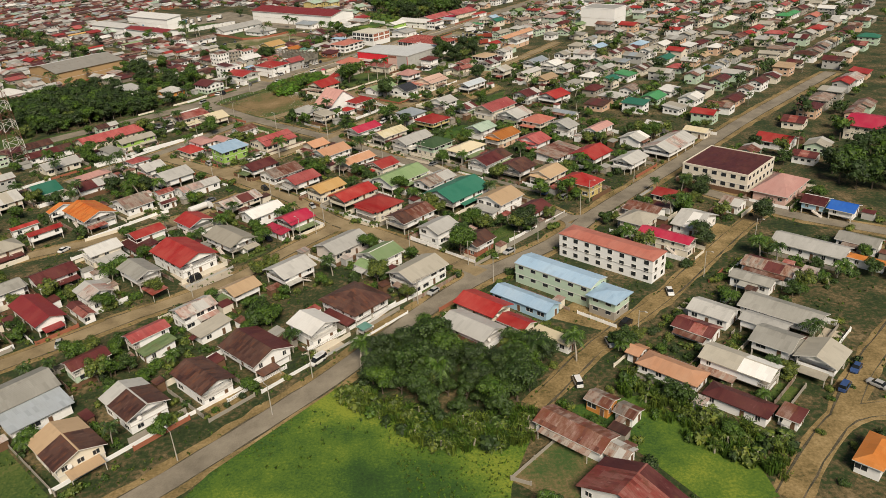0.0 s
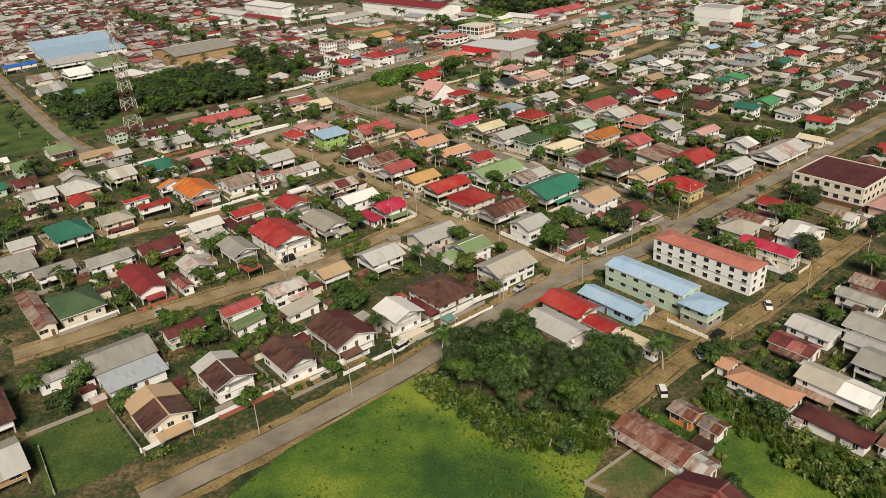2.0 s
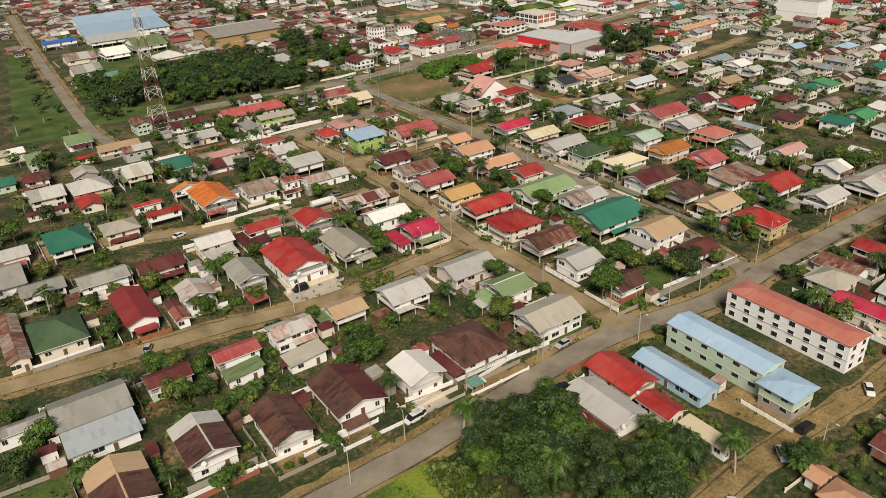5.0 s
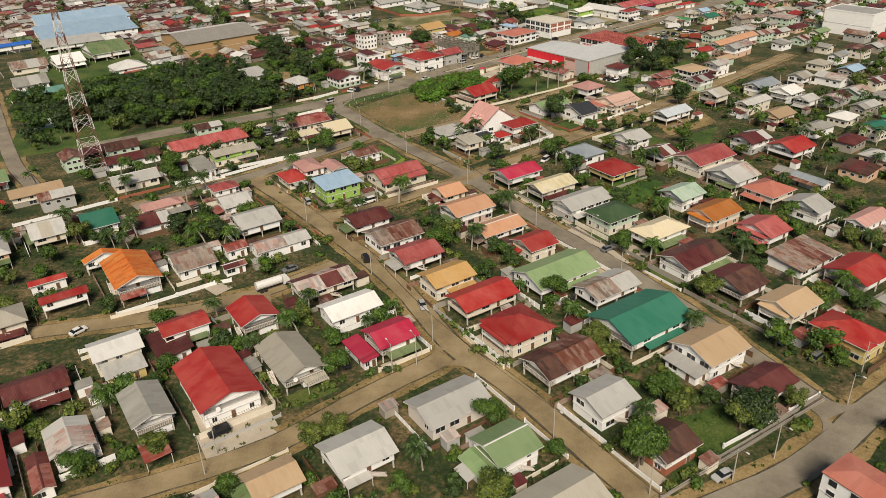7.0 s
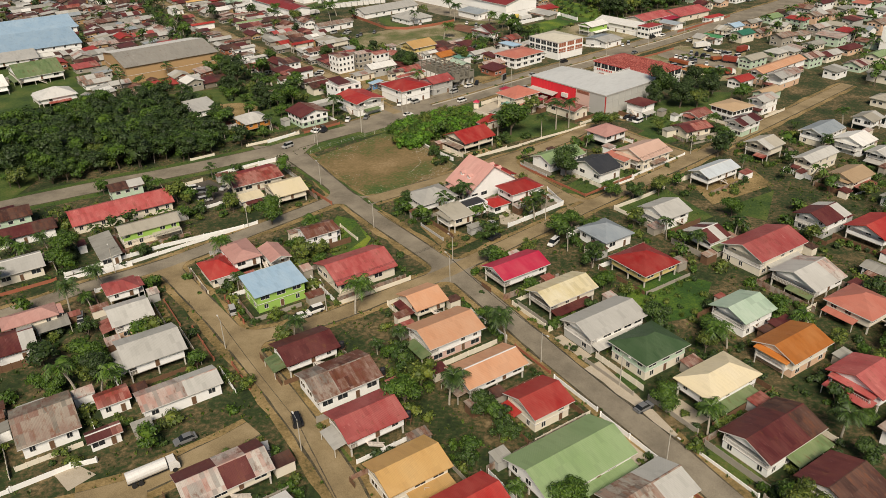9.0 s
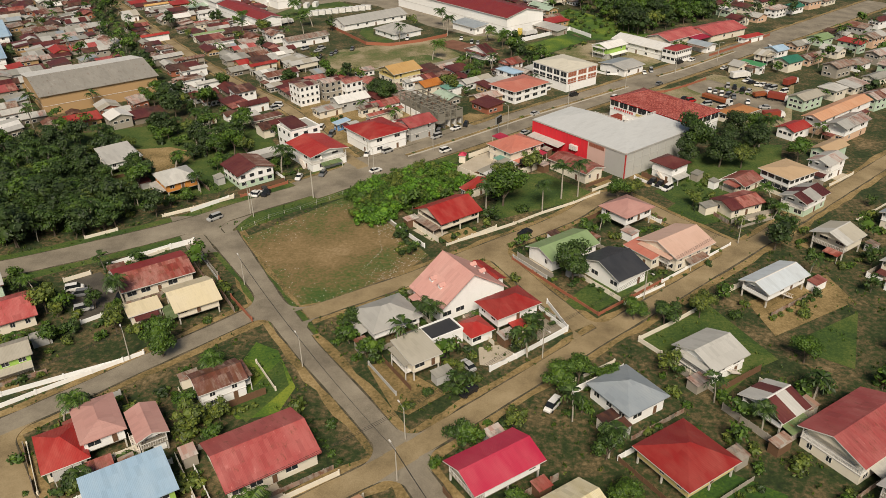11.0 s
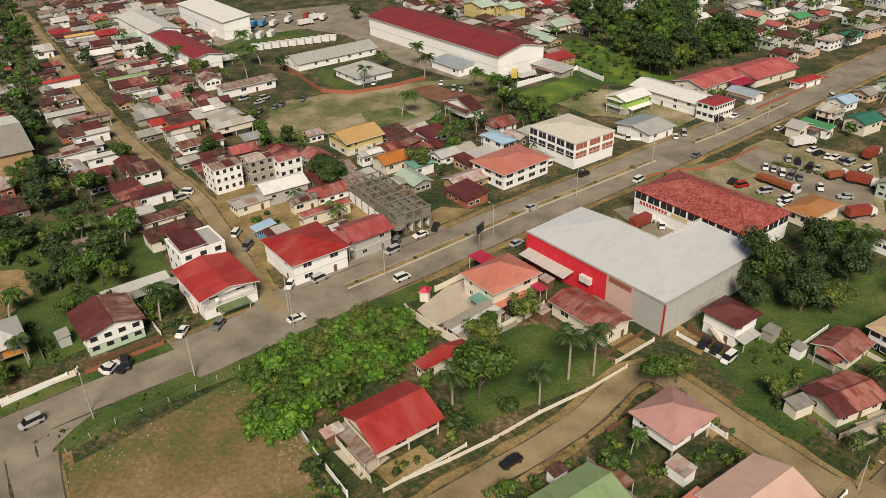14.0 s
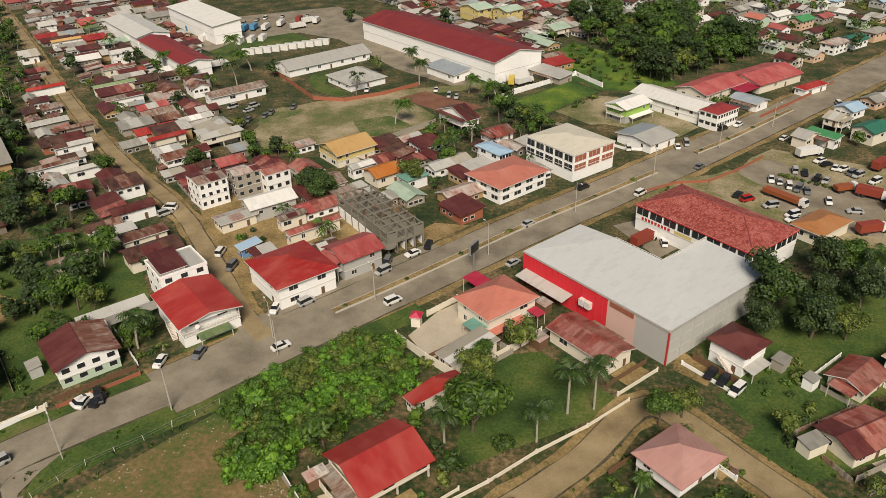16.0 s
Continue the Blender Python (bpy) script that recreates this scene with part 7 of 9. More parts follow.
def water_tank(x, y):
    ob = new("water_tank")
    ob.matrix_world = pose(x, y, 0)
    tagged(ob, "black plastic water tank on a timber stand", "water tank", "tanks in the yards")
    bm = bmesh.new()
    cyl(bm, (0, 0, 1.5), (0, 0, 2.9), .6, .6, 12)
    cyl(bm, (0, 0, 2.9), (0, 0, 3.1), .58, .25, 12)
    part("tank", bm, "tank_black", ob)
    for sx in (-.5, .5):
        for sy in (-.5, .5):
            bm = bmesh.new()
            box(bm, sx - .06, sx + .06, sy - .06, sy + .06, 0, 1.42)
            part("leg", bm, "timber", ob)
    bm = bmesh.new()
    box(bm, -.65, .65, -.65, .65, 1.42, 1.5)
    part("deck", bm, "timber", ob)


def wire_fence(pts):
    """Leaning posts with two wires."""
    ob = new("wire_fence")
    tagged(ob, "leaning wooden fence posts with slack wire round the lot", "fence")
    rnd = random.Random(4)
    line = smooth_line(pts, 3.5)
    tops = []
    for p in line:
        q = p + Vector((rnd.uniform(-.15, .15), rnd.uniform(-.15, .15), rnd.uniform(1.2, 1.6)))
        bm = bmesh.new()
        cyl(bm, p, q, .08, .06, 6)
        part("post", bm, "post_paint", ob)
        tops.append((p, q))
    for f in (.5, .9):
        bm = bmesh.new()
        for (a, b), (c, d) in zip(tops, tops[1:]):
            beam(bm, a.lerp(b, f), c.lerp(d, f), .03)
        part("wire", bm, "steel", ob)


def billboard(x, y, ang):
    ob = new("billboard")
    ob.matrix_world = pose(x, y, 0, 0, 0, ang)
    tagged(ob, "dark roadside screen board on a steel post", "billboard")
    bm = bmesh.new()
    cyl(bm, (0, 0, 0), (0, 0, 5), .18, .16, 8)
    part("post", bm, "steel", ob)
    bm = bmesh.new()
    box(bm, -1.9, 1.9, -.25, .25, 5, 7.6)
    part("frame", bm, "steel", ob)
    bm = bmesh.new()
    box(bm, -1.75, 1.75, -.29, -.25, 5.15, 7.45)
    part("screen", bm, "glass_dark", ob)


def kiosk(x, y, ang):
    ob = new("gate_house")
    ob.matrix_world = pose(x, y, 0, 0, 0, ang)
    tagged(ob, "tiny cream gate house with a pointed red roof", "gate house")
    bm = bmesh.new()
    box(bm, -1, 1, -1, 1, 0, 2.6)
    part("wall", bm, "wall_cream", ob)
    bm = bmesh.new()
    roof_shape(bm, "h", 2.7, 2.6, 2.6, .9, .12)
    part("roof", bm, ["roof_crim", "trim"], ob)
    HOUSES.append((x, y, 1.8, ang, 2.6, 2.6))


woods([(-10.0, 174.0), (-0.2, 165.9), (9.0, 159.3), (20.9, 158.1), (29.1, 164.5), (35.9, 176.5), (26.4, 187.0), (7.5, 194.9), (-7.1, 186.2)], "dark+tree+dark+dark+tree+coco+tree", 4.4, 0.85, True)
woods([(-16.4, 173.1), (-10.0, 174.0), (-0.2, 165.9), (9.0, 159.3), (21.1, 159.0), (30.1, 163.3), (31.9, 158.0), (22.6, 148.7), (14.3, 147.6), (3.3, 150.5), (-4.2, 159.9), (-12.6, 166.2)], "reed+reed+reed+shrub+banana", 1.7, 0.95)
woods([(51.1, 171.2), (61.5, 157.4), (76.8, 141.5), (67.7, 131.1), (55.7, 141.1), (46.0, 163.4)], "shrub+reed+reed+banana+reed", 2.2, 1.0)
woods([(152.7, 273.6), (200.5, 296.5), (173.8, 251.2), (152.8, 259.3)], "dark", 7, 1.0)
plant("dark", 107.6, 261.9, 0.8)
plant("dark", 117.0, 238.6, 0.8)
plant("dark", 92.5, 225.5, 0.8)
plant("coco", -9.9, 181.9, 1)
plant("coco", 4.6, 171.3, 1)
plant("coco", 29.5, 175.4, 1)
plant("coco", 40.4, 175.6, 1)
lamp_pole(-29.6, 168.4, 8)
lamp_pole(108.7, 225.7, 8)
lamp_pole(57.4, 182.1, 8)
lamp_pole(85.6, 208.7, 8)
car(-20.4, 186.8, 46, "white")
car(50.2, 181.0, 91, "white")
car(38.3, 167.1, 91, "white")
car(56.7, 188.6, 41, "black")
car(73.1, 201.7, 81, "white")
car(85.7, 194.9, 41, "silver")
car(99.8, 160.5, 41, "blue")
car(93.6, 154.7, 41, "blue")
car(100.6, 154.3, 121, "silver")
fence([(-71.0, 151.5), (-54.8, 165.9), (-41.8, 176.2), (-32.6, 183.3)], 1.1, "wall_white")
fence([(-23.0, 192.6), (-14.0, 199.2), (-0.2, 211.0)], 1.2, "wall_white")
fence([(21.3, 137.7), (17.9, 139.8), (29.1, 149.3)], 1.0, "wall_concrete")
car(-86.7, 471.5, 90, "white")
car(-77.8, 484.7, 91, "white")
car(-60.8, 505.8, 91, "white")
car(-83.3, 528.9, 91, "white")
car(-84.2, 472.1, 85, "black")
car(-31.3, 538.0, 86, "black")
car(-71.1, 488.3, 86, "grey")
car(-77.7, 522.3, 86, "grey")
car(-40.0, 528.2, 86, "grey")
car(-54.9, 492.6, 46, "white")
car(-35.1, 511.8, 46, "white")
car(-34.5, 533.2, 46, "white")
car(-54.6, 509.2, 51, "silver")
car(-40.1, 524.1, 51, "silver")
car(-107.7, 547.9, 51, "silver")
car(-108.1, 551.6, 1, "white")
lamp_pole(-69.2, 471.8, 9)
lamp_pole(-39.4, 512.4, 9)
lamp_pole(-84.2, 459.5, 9)
lamp_pole(-57.9, 496.0, 9)
fence([(-98.8, 463.4), (-96.1, 466.3), (-93.6, 469.4)], 0.9, "wall_cream")
car(22.7, 607.6, 91, "white")
car(38.4, 610.2, 91, "white")
car(100.5, 656.1, 91, "white")
car(41.5, 613.0, 91, "silver")
car(7.9, 576.3, 46, "black")
car(55.3, 627.7, 46, "black")
car(43.2, 594.6, 56, "grey")
car(24.0, 573.9, 51, "white")
car(61.1, 631.9, 51, "white")
car(73.6, 620.5, 51, "white")
lamp_pole(5.7, 561.2, 9)
lamp_pole(28.9, 587.1, 9)
lamp_pole(51.6, 611.3, 9)
lamp_pole(72.4, 631.8, 9)
fence([(25.0, 575.4), (34.8, 582.4), (44.4, 584.4), (54.5, 593.9), (63.3, 603.9)], 1.0, "wall_brick")
fence([(8.6, 616.7), (21.8, 607.4), (29.2, 606.9)], 1.0, "wall_white")
lamp_pole(-54.7, 489.9, 9)
lamp_pole(-69.4, 472.0, 9)
lamp_pole(-82.6, 457.6, 9)
lamp_pole(-15.7, 535.4, 9)
fence([(-22.6, 449.9), (-15.7, 455.3), (-8.7, 461.3), (-1.1, 469.0), (7.7, 476.5), (15.4, 484.4)], 0.9, "wall_cream")
plant("royal", -1.2, 471.8, 1.0)
plant("royal", 4.1, 479.7, 1.0)
plant("royal", 8.9, 481.5, 1.0)
plant("tree", -13.2, 484.8, 1.1)
plant("tree", -12.6, 473.0, 2.1, fine=True)
plant("bush", -6.7, 470.1, 1.2)
plant("coco", -17.2, 469.5, 1.0)
fence([(-43.8, 458.9), (-37.1, 451.9), (-32.9, 447.6)], 1.1, "wall_concrete")
woods([(-58.0, 471.6), (-56.6, 478.6), (-51.6, 484.1), (-46.1, 491.7), (-40.7, 497.7), (-32.0, 495.5), (-24.5, 488.2), (-27.0, 480.2), (-34.7, 468.8), (-40.5, 464.9), (-44.2, 456.4), (-49.4, 454.6), (-53.5, 459.8)], "bright", 2.7, 0.76)
woods([(-43.7, 456.2), (-38.7, 456.8), (-29.4, 441.9), (-34.0, 436.9)], "tree+shrub", 6, 0.8)
fence([(-106.1, 426.7), (-93.8, 441.9)], 0.9, "wall_cream")
fence([(-109.1, 425.6), (-103.3, 431.6), (-97.7, 437.0), (-92.9, 441.0)], 1.6, "wall_white")
fence([(-92.7, 440.5), (-84.5, 430.5), (-79.8, 425.4)], 1.2, "wall_concrete")
fence([(-116.6, 417.9), (-112.0, 422.2)], 1.2, "wall_cream")
fence([(-102.2, 401.6), (-99.1, 404.9), (-96.2, 407.8)], 1.1, "wall_white")
fence([(-123.8, 439.4), (-117.4, 445.1)], 1.0, "wall_cream")
fence([(-108.1, 454.9), (-101.9, 460.4), (-93.4, 469.8)], 1.0, "wall_cream")
fence([(-78.7, 423.6), (-72.4, 416.0), (-64.0, 407.4)], 1.2, "wall_brick")
car(-111.7, 414.7, 30, "white")
car(-108.8, 412.5, 20, "grey")
car(-104.5, 406.7, 35, "silver")
car(-102.1, 416.4, 80, "silver")
car(-98.2, 412.7, 80, "black")
fence([(-108.7, 454.4), (-101.5, 460.2)], 0.8, "wall_cream")
fence([(-100.9, 461.2), (-93.1, 468.9)], 0.8, "wall_cream")
car(-93.0, 454.5, 54, "silver")
car(-5.3, 456.0, 44, "black")
fence([(-7.7, 442.0), (3.0, 430.1), (13.2, 419.4), (28.7, 435.7)], 0.9, "wall_brick")
fence([(28.7, 435.4), (48.0, 456.2)], 0.9, "wall_white")
fence([(21.4, 410.6), (25.6, 406.1), (30.7, 400.5), (35.5, 394.0)], 1.2, "wall_cream")
fence([(21.5, 410.9), (29.2, 417.9), (37.6, 426.4)], 1.2, "wall_cream")
fence([(-9.2, 396.3), (-4.7, 401.1), (6.2, 412.3), (-0.1, 419.5)], 1.3, "wall_white")
car(-3.9, 406.1, 61, "white")
car(3.6, 386.9, 61, "white")
car(-13.8, 397.0, 131, "silver")
car(-12.7, 389.0, 51, "black")
plant("dark", 7.4, 437.1, 0.75)
plant("tree", 8.5, 394.9, 0.9)
plant("tree", 4.6, 391.4, 0.9)
plant("tree", 13.9, 395.6, 0.9)
plant("tree", 54.1, 407.3, 1.1)
plant("bush", 58.6, 425.0, 1.2)
plant("bush", 43.4, 422.4, 1.2)
plant("bush", 35.7, 424.8, 1.2)
plant("bush", -2.2, 411.9, 1.2)
fence([(-121.4, 356.7), (-109.3, 366.0), (-97.7, 377.9), (-82.6, 392.9)], 1.1, "wall_white")
plant("coco", -42.6, 348.3, 1.1)
plant("coco", -146.8, 366.4, 1.1)
plant("tree", -78.0, 392.7, 1.1)
plant("tree", -25.1, 316.3, 1.1)
plant("dark", -90.7, 317.9, 0.8)
plant("dark", -126.3, 365.7, 0.8)
car(-52.3, 348.1, 41, "white")
car(-54.7, 345.5, 41, "white")
car(-73.4, 351.3, 121, "white")
car(-72.2, 346.3, 121, "silver")
car(-106.7, 338.9, 121, "silver")
car(-45.2, 309.9, 116, "black")
car(-48.0, 300.6, 116, "silver")
car(-64.5, 302.6, 41, "grey")
woods([(-233.4, 441.0), (-215.6, 465.4), (-196.8, 476.7), (-156.4, 466.4), (-129.0, 451.9), (-119.0, 440.0), (-139.4, 432.7), (-163.7, 425.3), (-181.7, 416.7), (-201.2, 401.5)], "dark+dark+tree", 7.5, 1.05)
plant("tree", -33.3, 206.8, 1.25)
plant("tree", -0.9, 187.7, 1.25)
plant("tree", 41.7, 249.0, 1.25)
plant("dark", 21.0, 235.9, 0.75)
car(-20.1, 187.7, 41, "white")
car(-8.4, 199.3, 41, "white")
car(9.6, 198.8, 41, "black")
car(-58.8, 238.0, 41, "black")
car(10.6, 215.3, 46, "silver")
car(-88.0, 208.0, 101, "silver")
car(-106.6, 269.3, 61, "white")
car(35.8, 235.3, 36, "silver")
fence([(24.4, 228.9), (38.4, 240.8), (59.8, 258.6)], 1.1, "wall_concrete")
fence([(-15.9, 195.4), (-24.1, 189.8)], 1.1, "wall_cream")
fence([(-8.4, 201.2), (-1.7, 209.1), (7.3, 215.7)], 1.1, "wall_white")
fence([(-40.1, 174.9), (-35.1, 179.8), (-27.8, 186.1)], 1.0, "wall_white")
lamp_pole(28.1, 218.2, 8)
lamp_pole(22.6, 230.0, 8)
lamp_pole(-23.6, 263.4, 8)
lamp_pole(-57.3, 227.2, 8)
plant("dark", 22.3, 239.0, 0.7)
plant("dark", 42.9, 249.8, 0.7)
plant("tree", 27.6, 255.8, 0.9)
plant("tree", 6.6, 293.2, 0.9)
plant("tree", -9.5, 315.5, 0.9)
plant("bush", 12.9, 262.5, 1.0)
plant("bush", 34.5, 256.4, 1.0)
plant("bush", 32.1, 256.2, 1.0)
fence([(35.8, 239.7), (43.2, 245.8), (51.6, 253.0), (59.2, 259.6)], 1.1, "wall_concrete")
car(57.5, 279.1, 51, "blue")
car(62.7, 273.1, 46, "grey")
car(21.2, 320.4, 41, "grey")
lamp_pole(46.1, 241.2, 8)
lamp_pole(17.1, 327.2, 8)
lamp_pole(70.5, 268.9, 8)
car(-45.0, 310.1, 121, "black")
car(-39.4, 262.1, 121, "black")
car(-25.9, 287.3, 111, "silver")
car(-107.3, 340.0, 121, "grey")
plant("tree", -131.3, 313.4, 1)
plant("tree", -123.4, 312.2, 1)
plant("tree", -94.9, 322.3, 1)
plant("bush", -135.6, 334.0, 1.3)
plant("bush", -58.5, 319.5, 1.3)
plant("bush", -36.2, 286.9, 1.3)
fence([(-89.8, 287.4), (-82.4, 293.9), (-78.5, 295.8)], 1.2, "wall_white")
fence([(-101.7, 275.6), (-92.5, 281.7)], 1.2, "wall_cream")
woods([(52, 512), (58, 528), (66, 540), (72, 531), (71, 514), (64, 503)], "dark+tree+shrub", 7.5, 0.9, True)
for x, y, k in ((46.5, 515.5, 1.35), (62.5, 532.5, 1.35), (53.5, 508.5, 1.3), (43.0, 508.0, .95), (58.0, 520.5, 1.1), (66.5, 520.0, 1.1)):
    plant("dark", x, y, k, fine=True)
plant("coco", 69.5, 527.6, 1.3)
plant("tree", -13.4, 491.8, 1.0)
plant("tree", 20.2, 478.7, 1.0)
plant("tree", 24.5, 480.9, 1.0)
car(35.5, 489.2, 51, "white")
car(33.7, 492.1, 56, "black")
car(31.6, 493.8, 56, "black")
car(-9.3, 531.5, 51, "silver")
car(-6.7, 552.2, 51, "silver")
woods([(27, 702), (12, 739.7), (3.9, 791), (43, 772), (85, 759), (87, 722), (72, 704), (62, 696), (52, 688), (44, 680), (36, 678)], "dark+shrub+dark+tree+banana", 5.2, 1.2)
woods([(-6, 716), (5, 739), (30, 712), (40, 682), (31, 670), (17, 669), (7.5, 684)], "shrub+reed+bush+shrub", 5.5, 0.7)
woods([(-18, 645), (-4, 632), (-1, 619), (-10, 607), (-17, 612)], "tree+dark+coco", 5, 0.75)
woods([(-91, 494), (-86, 499), (-78, 489), (-82, 485)], "shrub+tree+banana", 3.4, 0.65)
woods([(-42, 455), (-38, 456), (-32, 445), (-34, 438), (-38, 443)], "shrub+bush+shrub", 2.6, 0.75)
woods([(60, 466), (63, 474), (68, 484), (64, 488), (60, 484), (62, 478)], "coco+shrub+banana+tree", 3.4, 0.75)
woods([(40, 470), (46, 481), (50, 486), (58, 488), (50, 490), (42, 482)], "shrub+tree+bush", 3.2, 0.7)
woods([(2, 646), (6, 651), (14, 661), (16, 660), (9, 650), (4, 644)], "bush+shrub", 2.8, 0.6)
fence([(-22.6, 654.8), (-8, 671), (6, 686.5), (16.6, 671.5)], 2.0, "wall_white")
fence([(-9.5, 637.5), (-2, 629.5), (6, 622.5), (13, 617)], 1.2, "wall_concrete")
fence([(70.5, 641), (82, 654), (94, 668), (106, 683)], 1.3, "wall_brick")
canopy(69.5, 665.6, 46, 11.5, 6.0, 3.1, "roof_crim", "crimson sheet canopy in front of the long hall")
woods([(-147.0, 531.2), (-131.1, 529.7), (-109.7, 520.4), (-103.6, 505.7), (-105.7, 490.1), (-122.5, 496.7)], "dark+tree+coco", 8, 0.8)
store([(-6.6, 524.0), (7.1, 537.0), (12.9, 531.7), (23.9, 521.2), (35.9, 534.0), (46.9, 521.4), (23.1, 495.9)])
ruin([(-58.5, 552.5), (-40.5, 532.4), (-32.8, 539.2)])
tower([(-353.7, 822.3)])
woods([(-298.2, 482.6), (-280.0, 476.0), (-184.5, 356.9), (-196.2, 343.5), (-214.9, 349.5)], "dark+tree+coco", 19, 0.9)
woods([(-203.0, 463.0), (-189.5, 499.9), (-140.3, 473.8), (-120.6, 430.7), (-133.5, 403.3), (-158.0, 403.2)], "dark+tree", 8, 0.8)
woods([(-169.7, 266.4), (-160.2, 274.6), (-148.0, 267.5), (-144.5, 253.5), (-155.2, 246.4)], "dark+tree+coco", 7.5, 0.8)
median([(-47.7, 506.7), (-36.1, 519.2), (-24.5, 532.3), (-8.8, 550.2), (9.2, 568.9), (29.8, 590.4)])
median([(43.5, 606.2), (58.2, 621.6), (82.8, 650.2)])
woods([(-180.4, 500.3), (-169.6, 515.5), (-136.3, 500.6), (-121.2, 487.2), (-108.9, 454.6), (-116.5, 444.0), (-134.2, 435.4), (-148.4, 429.6), (-199.8, 493.4)], "dark+tree+coco+dark", 6.5, 0.85)
woods([(-114.0, 498.6), (-107.9, 515.7), (-95.9, 505.2), (-98.5, 476.2)], "dark+tree", 6, 0.8)
woods([(-120.9, 405.5), (-112.6, 412.8), (-98.9, 412.4), (-89.7, 405.6), (-95.3, 390.8), (-104.1, 383.3)], "shrub+tree", 5, 0.8)
woods([(-106.2, 332.1), (-96.0, 328.7), (-84.5, 316.0), (-92.4, 313.4), (-99.7, 309.2), (-108.8, 323.3)], "shrub+tree+dark", 6, 0.75)
woods([(-104.4, 305.3), (-99.7, 309.2), (-89.7, 306.8), (-95.9, 299.7)], "shrub+bush", 5, 0.8)
woods([(-79.5, 203.5), (-71.1, 202.1), (-63.0, 191.8), (-67.1, 184.8), (-77.1, 190.7)], "tree+shrub+banana", 5, 0.8)
woods([(-42.0, 216.6), (-33.8, 221.6), (-29.5, 213.2), (-34.1, 204.8)], "tree+shrub+bush", 4.5, 0.7)
woods([(-55.9, 188.9), (-50.0, 203.7), (-46.5, 200.1), (-49.4, 177.2)], "shrub+banana+tree", 5, 0.75)
car(-184.6, 759.2, 91, "white")
car(-181.1, 760.6, 91, "white")
car(-177.2, 762.0, 91, "white")
car(-173.3, 763.4, 91, "white")
car(-161.6, 778.0, 91, "white")
car(-76.2, 659.7, 91, "white")
car(-48.6, 661.7, 91, "white")
car(-169.1, 764.9, 91, "silver")
car(-42.5, 655.2, 91, "silver")
car(-39.4, 654.1, 91, "silver")
car(-164.9, 774.0, 91, "silver")
car(-153.4, 782.4, 91, "silver")
car(-139.8, 785.6, 91, "silver")
car(-112.3, 618.4, 91, "grey")
car(-111.8, 622.5, 91, "grey")
car(-107.2, 627.7, 91, "grey")
car(-99.6, 637.6, 91, "grey")
car(-106.1, 630.8, 91, "grey")
car(-123.2, 635.8, 56, "silver")
car(-115.6, 632.6, 56, "silver")
car(-115.3, 637.7, 56, "silver")
truck(-172.1, 742.1, 91, "box_white")
truck(-153.1, 754.6, 91, "box_white")
truck(-147.8, 763.4, 91, "box_white")
truck(-130.4, 770.4, 91, "box_white")
truck(-57.8, 717.1, 91, "box_white")
truck(-22.8, 670.8, 91, "box_white")
truck(-166.9, 748.1, 91, "box_blue")
truck(-163.4, 751.8, 91, "box_blue")
truck(-159.2, 754.3, 91, "box_blue")
truck(-137.3, 757.8, 46, "box_white")
truck(-135.0, 770.2, 46, "box_white")
truck(-151.2, 687.6, 46, "box_white")
truck(-15.0, 672.8, 46, "box_white")
truck(-19.5, 672.5, 91, "box_yellow")
truck(-140.5, 772.5, 91, "box_red")
container(-144.9, 709.1, 1, "box_white")
container(-141.6, 711.2, 1, "box_white")
container(-138.2, 713.3, 1, "box_white")
container(-134.8, 715.5, 1, "box_white")
container(-131.3, 717.7, 1, "box_white")
container(-127.8, 719.9, 1, "box_white")
container(-124.4, 722.1, 1, "box_white")
container(-120.8, 724.3, 1, "box_white")
container(-117.3, 726.6, 1, "box_white")
container(-114.5, 728.8, 1, "box_white")
container(-156.8, 728.6, 91, "box_white")
container(-152.3, 732.1, 91, "box_white")
container(-147.7, 735.5, 91, "box_white")
container(-177.8, 732.9, 91, "box_white")
container(-192.8, 752.7, 46, "box_blue")
fence([(-123.3, 682.7), (-95.0, 648.0), (-82.2, 646.9), (-68.5, 656.1), (-57.1, 668.4)], 1.6, "wall_brick")
fence([(-56.7, 610.7), (-43.5, 626.6)], 1.6, "wall_concrete")
fence([(-19.7, 659.8), (-7.0, 672.0), (4.2, 685.6)], 2.0, "wall_white")
woods([(-27.7, 651.1), (-24.0, 658.1), (-13.1, 639.6), (-9.3, 625.5), (-21.6, 630.1)], "tree+dark", 6, 0.8)
woods([(-43.6, 614.5), (-31.0, 623.7), (-25.7, 610.8), (-25.5, 591.8), (-33.7, 586.6), (-40.4, 595.0)], "tree+bright+coco", 6, 0.9)
woods([(-104.4, 597.9), (-95.5, 600.7), (-86.1, 593.2), (-86.6, 586.2), (-97.6, 585.2)], "tree+dark", 6, 0.9)
woods([(-204.9, 606.3), (-188.5, 602.1), (-157.7, 562.4), (-138.6, 552.6), (-125.3, 533.4), (-133.8, 526.4), (-148.0, 528.0)], "dark+tree+coco", 7, 0.8)
woods([(-342.8, 791.2), (-338.8, 806.6), (-285.8, 740.6), (-245.6, 690.5), (-192.1, 607.4), (-204.9, 606.3)], "dark+tree+coco", 8, 0.9)
woods([(-87.8, 543.0), (-81.5, 547.7), (-74.1, 540.3), (-74.0, 535.7), (-83.5, 536.2)], "tree+shrub", 5, 0.7)
plant("dark", -69.0, 565.0, 0.9)
plant("dark", -72.1, 566.6, 0.9)
plant("dark", -65.8, 559.7, 0.9)
plant("tree", -66.0, 563.4, 1.1)
plant("tree", -155.6, 670.7, 1.1)
